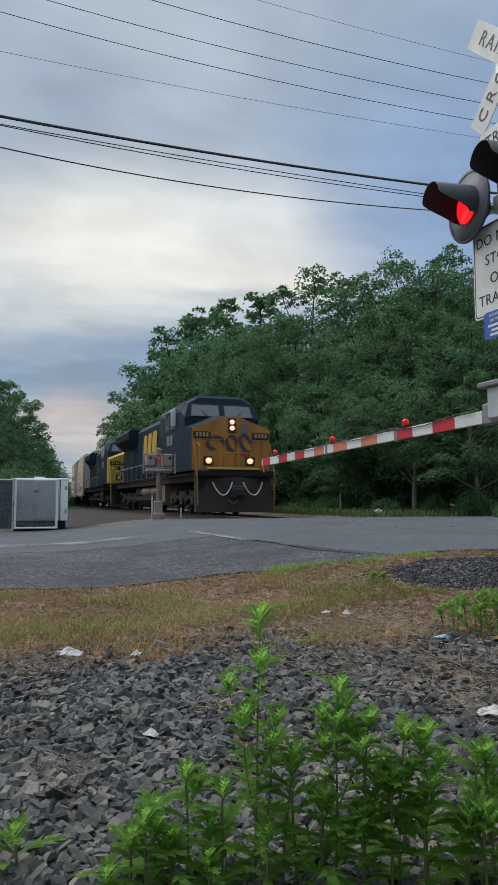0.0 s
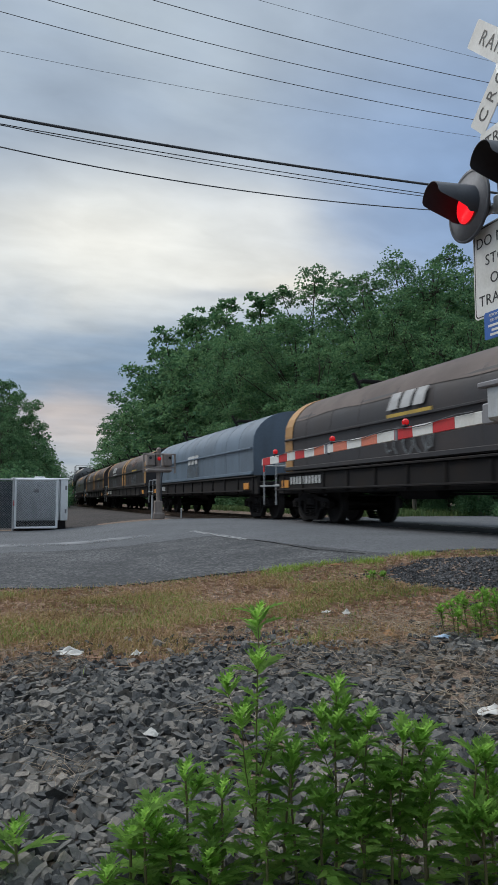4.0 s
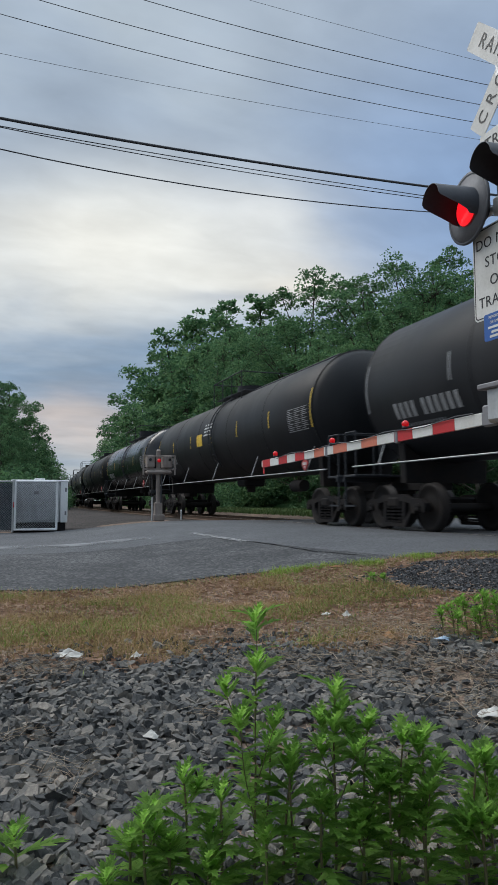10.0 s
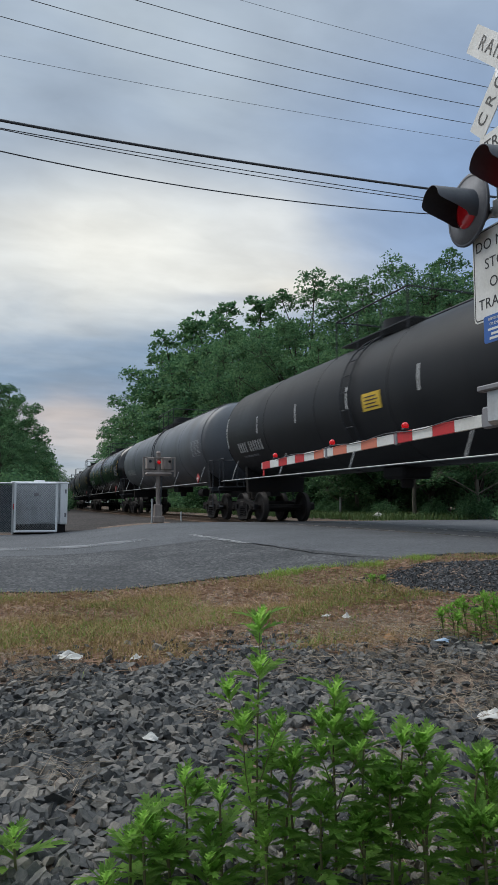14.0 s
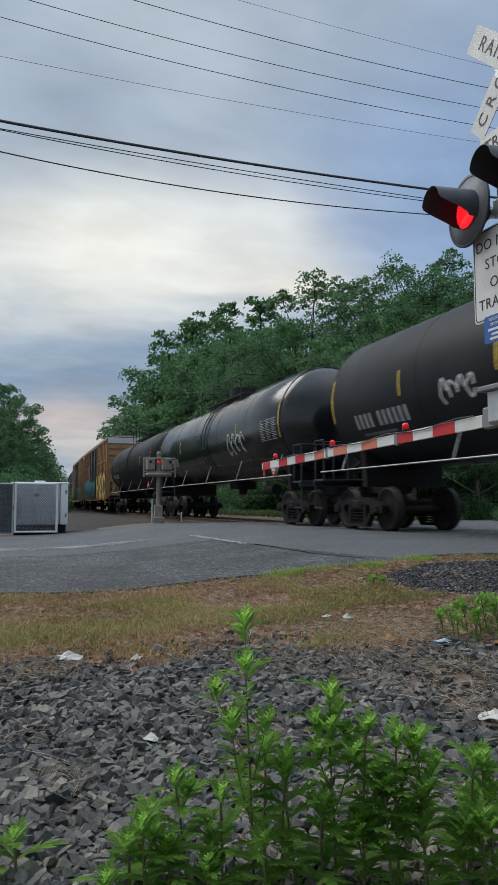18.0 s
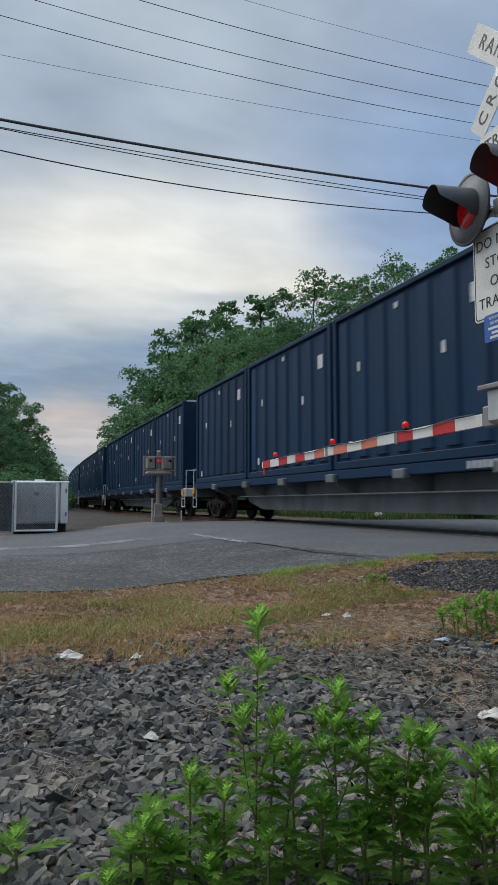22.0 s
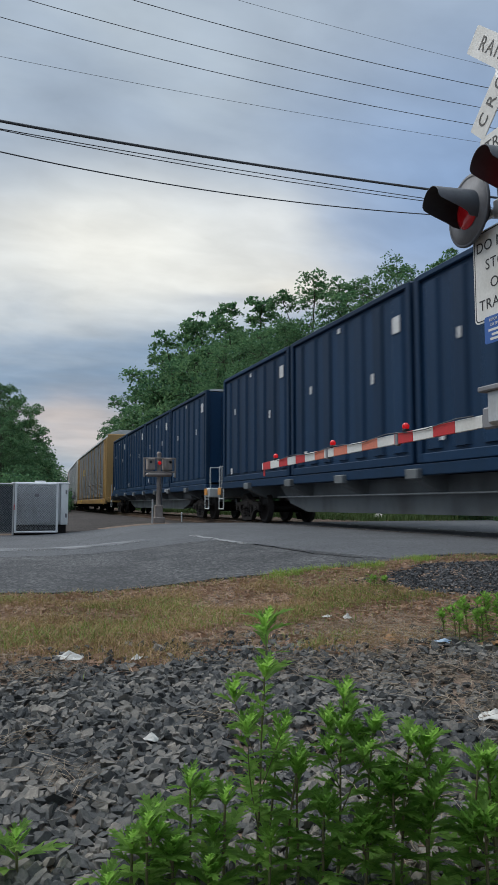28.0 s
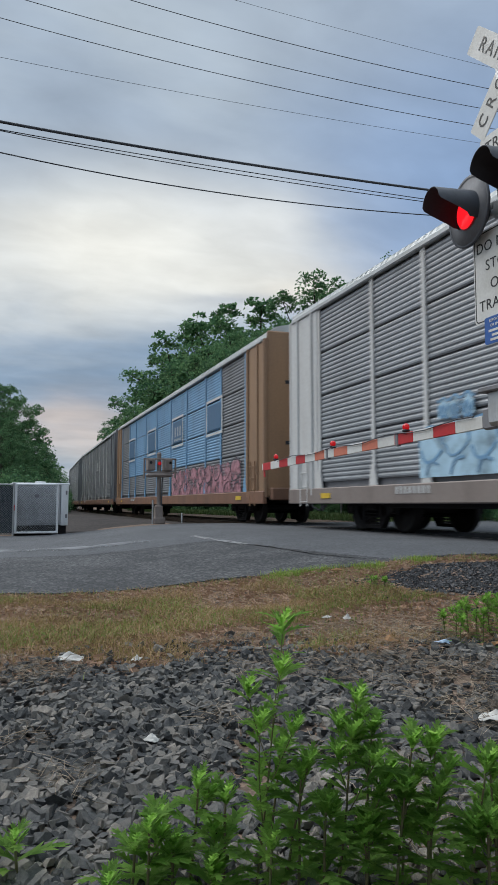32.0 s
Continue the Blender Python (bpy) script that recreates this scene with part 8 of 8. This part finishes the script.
def flat_car(d, first):
    c = car("container_flat_car", "grey flat car with a deep centre sill carrying blue containers", "flat car", d, 25.8, "flat cars of the train")
    h = 12.1
    part("deck", Geo().box((0, 0, 1.26), (2 * h, 2.5, .14), .015), "container_blue", c)
    part("side_beam", Geo().box((0, -1.30, 1.24), (2 * h, .12, .22), .015).box((0, 1.30, 1.24), (2 * h, .12, .22), .015), "container_blue", c, "dark blue side beam")
    belly = [(-8.2, 1.15), (8.2, 1.15), (7.4, .62), (6.2, .38), (-6.2, .38), (-7.4, .62)]
    part("fish_belly_sill", Geo().prism(belly[::-1], -.75, -.62, "y").prism(belly[::-1], .62, .75, "y").box((0, 0, .45), (12.4, 1.4, .05)), "flat_grey", c, "pale grey deep sill")
    for x in (-9.3, -6.0, -3.0, 0, 3.0, 6.0, 9.3):
        part("bolster", Geo().prism([(-1.32, 1.16), (1.32, 1.16), (1.32, 1.02), (.75, .78), (-.75, .78), (-1.32, 1.02)][::-1], x - .16, x + .16, "x"), "flat_grey", c)
        part("corner_pad", Geo().box((x, -1.40, 1.16), (.42, .14, .2), .02), "flat_grey", c)
    for s in (-1, 1):
        part("end_sill", Geo().box((s * (h + .2), 0, 1.02), (.5, 2.7, .35), .03), "flat_white" if s > 0 else "flat_grey", c, "white end sill")
        st = Geo()
        for z in (.42, .78):
            st.cyl((s * (h + .1) - .25, -1.34, z), (s * (h + .1) + .25, -1.34, z), .018, None, 6)
        for x in (-.25, .25):
            st.cyl((s * (h + .1) + x, -1.34, .4), (s * (h + .1) + x, -1.34, 1.2), .018, None, 6)
        st.tube([(s * (h + .42), -1.3, 1.1), (s * (h + .42), -1.3, 1.95), (s * (h + .42), -.85, 1.95), (s * (h + .42), -.85, 1.1)], .02, 6)
        part("sill_step", st, "flat_white", c)
        part("reflector", Geo().box((s * (h + .15), -1.40, 1.05), (.34, .012, .24)), "band_orange", c, "orange reflector plate")
        coupler(c, s * 12.9)
        truck(c, s * 10.3)
    part("brake_reservoir", Geo().cyl((8.0, -.95, .95), (9.0, -.95, .95), .17, None, 14), "flat_grey", c)
    part("brake_rod", Geo().cyl((-8, -.9, .8), (8, -.9, .8), .02, None, 6), "galv", c)
    g = Geo()
    mark_row(g, 5.0, 1.17, 1.1, .13, 8, -1.366)
    part("stencil", g, "mark_white", c)
    for i in range(4):
        off = 9.0 - i * 6.0
        container(d + 12.9 - off, i)
    return c


def container(d_mid, i):
    c = thing("waste_container", "tall dark blue steel waste container with white reflector labels", "container", "containers on the flat cars")
    CARS.append((c, d_mid))
    h = CL / 2

    def body():
        g = Geo()
        g.box((0, 0, (C_Z0 + C_Z1) / 2), (CL - .1, 2 * CW - .12, C_Z1 - C_Z0 - .1), .02)
        return g

    def pressed():
        """One shallow pressed panel facing the near side."""
        return Geo().prism([(-.26, -CW + .065), (-.16, -CW + .005), (.16, -CW + .005), (.26, -CW + .065)][::-1], C_Z0 + .25, C_Z1 - .2, "z")

    def post():
        return Geo().box((0, 0, (C_Z0 + C_Z1) / 2), (.16, .16, C_Z1 - C_Z0), .02)

    part("body", cached("container_body", body, "container_blue"), "container_blue", c)
    for k in range(7):
        x = -h + .52 + k * .805
        part("pressed_panel", cached("container_panel", pressed, "container_blue"), "container_blue", c, "", pose(x, 0, 0))
    for y in (-.6, .6):
        for end in (-1, 1):
            part("end_stiffener", cached("container_stiffener", lambda: Geo().box((0, 0, (C_Z0 + C_Z1) / 2), (.07, .3, C_Z1 - C_Z0 - .45), .02), "container_blue"), "container_blue", c, "", pose(end * (h - .05), y, 0))
    for sx in (-1, 1):
        for sy in (-1, 1):
            part("corner_post", cached("container_post", post, "container_blue"), "container_blue", c, "", pose(sx * (h - .08), sy * (CW - .07), 0))
    part("bottom_rail", cached("container_bottom", lambda: Geo().box((0, -CW + .05, C_Z0 + .09), (CL - .3, .12, .18), .015).box((0, CW - .05, C_Z0 + .09), (CL - .3, .12, .18), .015), "container_blue"), "container_blue", c)
    part("top_rail", cached("container_top", lambda: Geo().box((0, -CW + .05, C_Z1 - .05), (CL - .3, .13, .12), .02).box((0, CW - .05, C_Z1 - .05), (CL - .3, .13, .12), .02), "container_blue"), "container_blue", c)
    part("lid", cached("container_lid", lambda: Geo().prism([(-CW + .02, C_Z1 - .02), (CW - .02, C_Z1 - .02), (CW - .25, C_Z1 + .06), (-CW + .25, C_Z1 + .06)][::-1], -h + .05, h - .05, "x"), "rack_roof"), "rack_roof", c, "pale cover along the top edge")
    rnd = random.Random(50 + len(CARS))
    g = Geo()
    for x, z, w, hh in ((h - .62, C_Z1 - .75, .27, .34), (-h + .9, C_Z0 + .42, .13, .20), (-h + 1.35, C_Z1 - 1.35, .10, .2), (h - 1.5, C_Z1 - 1.6, .10, .22), (-h + 2.9, C_Z1 - .42, .12, .12)):
        x, z = x + rnd.uniform(-.12, .12), z + rnd.uniform(-.15, .15)
        plate(g, x - w / 2, x + w / 2, z - hh / 2, z + hh / 2, -CW - .008, .012)
    part("label", g, "mark_white", c, "white reflector labels")
    return c


# --- autorack ---
def autorack(b0, b1, posts, ends, roof, sill, seed, wrap=None, murals=(), label="", screen="rack_grey"):
    body = b1 - b0
    c = car("autorack", label, "autorack", b0 - .85, body + 1.7, "autoracks of the train")
    h, z0, z1, w = body / 2, .82, 5.42, 1.50
    part("core", Geo().box((0, 0, (z0 + z1) / 2), (2 * h - .3, 2 * w - .16, z1 - z0), .02), "lamp_grey", c, "dark inside behind the screens")
    # perforated steel screens, one panel a bay and tier
    span = h - 13.45
    right = [1.43, 4.30 + span * .3, 7.15 + span * .6, 9.10 + span * .8, h - 1.75]
    marks_x = [-x for x in right[::-1]] + right
    tiers = 4
    dz = (z1 - z0 - .35) / tiers

    def panel(bay):
        g = Geo()
        rows = 10
        pts = []
        t = dz - .035
        for k in range(rows):
            a = -t / 2 + t * k / rows
            pts += [(-.0, a), (-.016, a + t / rows * .28), (-.016, a + t / rows * .62), (-.0, a + t / rows * .92)]
        poly = pts + [(.03, t / 2), (.03, -t / 2)]
        g.prism(poly, -bay / 2 + .03, bay / 2 - .03, "x")
        return g

    for i, (xa, xb) in enumerate(zip(marks_x, marks_x[1:])):
        for k in range(tiers):
            skin = wrap if wrap and 1 <= i <= 7 and k >= 1 else screen
            me = cached("rack_panel_%s_%d" % (skin, round((xb - xa) * 100)), lambda: panel(xb - xa), skin)
            part("side_screen", me, skin, c, "blue painted screen" if skin == wrap else "", pose((xa + xb) / 2, -w + .02, z0 + .3 + dz * (k + .5)))
    post_me = Geo().box((0, 0, 0), (.13, .035, z1 - z0 - .13), .012).mesh("side_post")
    post_me.materials.append(M[posts])
    for x in marks_x:
        part("side_post", post_me, posts, c, "", pose(x, -w - .010, (z0 + z1) / 2 + .085))
        part("post_foot", cached("post_foot_" + posts, lambda: Geo().prism([(-.18, .0), (.18, .0), (.07, .55), (-.07, .55)], -w - .045, -w - .005, "y"), posts), posts, c, "", pose(x, 0, z0 + .05))
    part("top_rail", Geo().box((0, -w - .02, z1 + .04), (2 * h - .4, .12, .12), .02), roof, c)
    part("side_sill", Geo().box((0, -w - .03, z0 - .02), (2 * h, .12, .38), .02), sill, c)
    part("lower_sill", Geo().box((0, -1.2, .62), (2 * h - 9, .10, .2), .02), "running_gear", c)
    # ribbed roof with rounded eaves
    arc = [(-w - .02, z1), (-w + .10, z1 + .26), (-w + .42, z1 + .46), (-.5, z1 + .60), (.5, z1 + .60), (w - .42, z1 + .46), (w - .10, z1 + .26), (w + .02, z1)]
    part("roof", Geo().prism(arc, -h + .05, h - .05, "x"), roof, c, "ribbed pale steel roof")
    big = [(y * 1.012, z1 + (z - z1) * 1.05) for y, z in arc]
    rb = Geo()
    for x in np.arange(-h + .15, h - .1, .22):
        rb.prism(big, x - .045, x + .045, "x")
    part("roof_rib", rb, roof, c)
    # end doors
    for s in (-1, 1):
        part("end_panel", Geo().box((s * (h - .87), -w - .01, (z0 + z1) / 2), (1.60, .06, z1 - z0), .02), ends, c)
        part("end_door", Geo().box((s * (h - .02), 0, (z0 + z1) / 2 + .15), (.12, 2 * w - .1, z1 - z0 + .3), .04), ends, c, "tall end door")
        part("door_edge", Geo().cyl((s * (h - .06), -w + .02, z0), (s * (h - .06), -w + .02, z1 + .05), .09, None, 12).cyl((s * (h - 1.40), -w - .05, z0), (s * (h - 1.40), -w - .05, z1), .05, None, 10).cyl((s * (h - .55), -w - .05, z0), (s * (h - .55), -w - .05, z1), .04, None, 10), ends, c)
        part("door_slot", Geo().box((s * (h + .045), -.5, 4.2), (.02, .8, .10), .01).box((s * (h + .045), -.5, 2.4), (.02, .8, .10), .01), "lamp_black", c)
        ladder(c, s * (h - .95), -w - .08, .55, 1.9, .4, ends)
        part("end_sill", Geo().box((s * (h + .12), 0, .9), (.3, 2.8, .36), .03), sill, c)
    g = Geo()
    sx_ = -6.6 if posts == "rack_yellow" else 2.2
    mark_row(g, sx_, 3.55, 1.3, .42, 3, -w - .03)
    part("stencil", g, "mark_yellow" if posts == "rack_yellow" else "mark_white", c)
    g = Geo()
    plate(g, sx_, sx_ + 1.3, 3.36, 3.46, -w - .03)
    part("stencil", g, "mark_yellow" if posts == "rack_yellow" else "mark_white", c)
    g = Geo()
    mark_row(g, -8, .8, 1.2, .14, 8, -w - .1)
    part("stencil", g, "mark_yellow" if posts == "rack_yellow" else "mark_white", c)
    if wrap:
        for i in range(4):
            xm = -8.2 + 5.5 * i
            fg = Geo()
            for sx, sz, fw, fh in ((0, .62, 1.9, .09), (0, -.62, 1.9, .09), (-.95, 0, .09, 1.33), (.95, 0, .09, 1.33)):
                plate(fg, xm + sx - fw / 2, xm + sx + fw / 2, 3.75 + sz - fh / 2, 3.75 + sz + fh / 2, -w - .036)
            part("painted_frame", fg, "rack_white", c, "pale painted rectangle outline")
            pg = Geo()
            plate(pg, xm - .8, xm + .8, 3.3, 4.2, -w - .030)
            part("painted_panel", pg, "rack_navy", c, "dark blue painted rectangle")
    for x0m, x1m, za, zb, fill, edge, acc, k in murals:
        block_mural(c, x0m, x1m, za, zb, -w - .048, fill, edge, seed + int(x0m * 3), k, acc)
    for x in (-h + 2.2, h - 2.2):
        part("reflector", Geo().box((x, -w - .1, .8), (.5, .012, .12)), "mark_yellow", c, "yellow reflector")
    part("centre_sill", Geo().box((0, 0, .8), (2 * h - 1, .5, .3), .02), "running_gear", c)
    for s in (-1, 1):
        coupler(c, s * (body / 2 + .85), .88, .8)
        truck(c, s * (h - 3.4))
    return c


# --- make up the train, front to back ---
locomotive(25.3, "loco_blue", "loco_yellow", "dark blue freight locomotive with a grimy yellow nose and lit headlights", False)
locomotive(47.6, "loco_blue_old", "loco_yellow_new", "faded blue freight locomotive with a bright yellow nose", True)
reefer(69.75)
coil_car(93.05, 14.5, [(-6.1, 6.2)], "coil_brown", "band_yellow", "coil car with one long dusty brown cover and yellow end bands", seed=11)
coil_car(107.55, 16.4, [(-6.9, 6.9)], "coil_blue", None, "coil car with one long weathered blue-grey cover", "mark_white", seed=12)
coil_car(123.95, 17.2, [(.15, 7.4), (-7.3, -.15)], "coil_brown", "band_yellow", "coil car with two dusty brown covers and yellow end bands", seed=13)
coil_car(141.15, 17.2, [(.15, 7.4), (-7.3, -.15)], "coil_rust", "band_yellow", "coil car with two rust-streaked brown covers and yellow bands", seed=14)
coil_car(158.35, 15.8, [(-6.5, 6.5)], "coil_black", None, "coil car with one long black dusty cover and sprayed orange flames", seed=15, flames=True)

BLACK = "black cylindrical tank car with yellow reflector strips"
tank_car(175.9, 195.0, "tank_gloss", "glossy black pressure tank car with a yellow warning panel", "mark_yellow", 5, "tall", extra=card_and_tag)
tank_car(197.8, 215.0, "tank_black", BLACK, "mark_yellow", 5)
tank_car(217.7, 234.9, "tank_black", "black cylindrical tank car with grey strips and small yellow scrawls", "mark_dim", 5, extra=graffiti_tank("haze_yellow", [(2.2, 1.85, 1.9, .3, 4)]))
tank_car(237.6, 254.6, "tank_black", "dull black tank car with yellow strips and a yellow warning panel", "mark_yellow", 5, extra=yellow_card(-10.4, -9.7, 2.7, 3.15))
tank_car(258.0, 272.7, "tank_gloss", "short glossy black tank car with a tall fittings dome", "mark_yellow", 3, "tall")
tank_car(275.4, 292.5, "tank_black", BLACK)
tank_car(295.3, 313.2, "tank_black", "dull black tank car with yellow strips and scraped flanks", "mark_yellow", 5, extra=white_patch)
tank_car(316.0, 333.1, "tank_black", "black tank car with white reflector strips and a yellow card", "mark_white", 5, extra=yellow_card(-7.85, -7.1, 2.55, 2.92, print_rows=0))
tank_car(336.1, 353.4, "tank_grey", "grey tank car with dirty streaks and a dark head panel", "mark_yellow", 0)
tank_car(356.4, 373.7, "tank_gloss", "glossy black tank car with yellow reflector strips", "mark_yellow", 5)
tank_car(376.7, 394.2, "tank_black", "dull black tank car with a yellow panel and pale scrawls", "mark_yellow", 5, marks="logo_yellow", extra=scrawl_and_card)
tank_car(397.0, 414.1, "tank_black", BLACK, extra=graffiti_tank("mark_white", [(-4.4, 2.4, 1.0, .35, 9)]))
tank_car(417.3, 431.9, "tank_gloss", "short glossy black tank car with a sprayed white scrawl", "mark_yellow", 3, "tall", extra=graffiti_tank("mark_white", [(2.6, 2.3, 1.8, .55, 10)]))
tank_car(434.4, 448.3, "tank_black", "short dusty black tank car with yellow reflector strips", "mark_yellow", 4)

boxcar(450.6, 469.0, 60, [(2.75, 8.9, 1.04, 2.98, "letters", None, None, 3), (-8.7, -2.55, 1.06, 2.75, "drips", "paint_cyan", "haze_purple", 5)])
boxcar(471.3, 489.5, 70, [(2.6, 7.8, 1.08, 2.45, "drips", "paint_green", "haze_dark", 4), (-7.2, -3.2, 1.1, 2.1, "drips", "paint_green", "haze_dark", 3)])
for k in range(7):
    flat_car(490.35 + 25.95 * k, k)
RACK = "corrugated grey autorack with a pale ribbed roof"
autorack(672.7, 699.6, "rack_yellow", "rack_yellow", "rack_roof", "rack_yellow", 80, label="corrugated grey autorack with pale roof, yellow posts and ends")
autorack(700.95, 727.4, "rack_white", "rack_white", "rack_roof", "rack_sill", 81, screen="rack_silver", murals=[(-1.0, 4.6, 1.05, 1.8, "haze_lilac", "haze_grey", .06, 8), (5.0, 9.4, 1.05, 2.1, "haze_grey", "paint_black", .05, 6), (-7.2, -3.6, 1.08, 2.05, "haze_sky", "rack_blue", .05, 5), (-6.6, -5.6, 2.1, 2.5, "haze_sky", "rack_blue", .04, 3)], label="corrugated grey autorack with white posts and faded spray paint")
autorack(729.1, 755.9, "rack_blue", "rack_tan", "rack_roof", "rack_brown", 82, wrap="rack_blue", murals=[(2.0, 11.3, 1.0, 2.1, "haze_pink", "haze_grey", .05, 9)], label="autorack with blue painted screens and rusty brown ends")
autorack(757.5, 784.3, "rack_white", "rack_grey", "rack_roof", "rack_brown", 83, label=RACK + " and white posts")
autorack(785.9, 812.7, "rack_white", "rack_grey", "rack_roof", "rack_brown", 84, label=RACK + " and white posts")


# ---------- what moves ----------
def motions():
    for c, d in CARS:
        rows = []
        for k in range(33):
            x, y, a = track(SPEED * k - d)
            rows.append((k, pose(x, y, 0, 0, 0, math.degrees(a))))
        walk(c, rows)
    # wheels: one turning key set for each place in a truck
    first = {}
    for w, key, dx, r in WHEELS:
        if key not in first:
            first[key] = w
            step = SPEED / FPS / r
            walk(w, [(k / FPS, Matrix.Translation((dx, 0, r)) @ Matrix.Rotation(k * step, 4, "Y")) for k in range(32 * FPS + 1)])
        else:
            w.rotation_mode = "QUATERNION"
            keys = w.animation_data_create()
            keys.action = first[key].animation_data.action
            keys.action_slot = first[key].animation_data.action_slot
    # flashing lamps: the glowing core comes forward through the lens by turns
    for core, lead in LAMPS:
        rows, t = [], 0.0
        k = 0
        while t <= 32.0 + 1e-6:
            dark = .06 <= (t - .52) % 1.1846 < .54
            on = dark != lead
            rows.append((t, pose(.03 if on else -.03, 0, 0)))
            k += 1
            t = round(t + 1 / 15, 5)
        if rows[-1][0] < 32.0:
            rows.append((32.0, rows[-1][1]))
        walk(core, rows)
    # weeds in the draught of the train: seconds and lean in degrees along the road
    gust = [(0, 0), (11, -1), (12.5, -2), (14, -.6), (16, -2.2), (17, -1), (17.5, 1), (18, -4.5), (18.5, -7), (19, 1.5), (19.5, 1), (20, -4), (20.5, 1.5),
            (21, 2.6), (22, .5), (23, 4.3), (24, 5), (24.5, 2), (25, 1.2), (25.5, 4.6), (27.5, 2), (28, 1.8), (28.5, 8), (29, 2), (29.4, 1), (29.8, 9),
            (30.1, 11), (30.4, 12), (30.7, 9.5), (31, 9), (31.3, 7.5), (31.6, -1.5), (32, 6.4)]
    axis = Vector((-.9389, .3443, 0))
    across = Vector((.3443, .9389, 0))
    for i, (w, h) in enumerate(WEEDS):
        m = w.matrix_basis.copy()
        rows = []
        for k in range(161):
            t = k / 5
            lag = t - .05 * (i % 5)
            lean = float(np.interp(lag, [g[0] for g in gust], [g[1] for g in gust]))
            force = .12 + .88 * smooth((t - 9.5) / 4) + .5 * smooth((t - 15) / 3)
            a = lean * (.75 + .3 * math.sin(i * 2.1)) + force * (.5 * math.sin(t * 7.3 + i * 1.7) + .4 * math.sin(t * 11.9 + i))
            b = force * (.9 * math.sin(t * 5.9 + i * 1.3) + .5 * math.sin(t * 13.1 + i * 2.9))
            rows.append((t, m @ Matrix.Rotation(radians(a), 4, axis) @ Matrix.Rotation(radians(b), 4, across)))
        walk(w, rows)


motions()
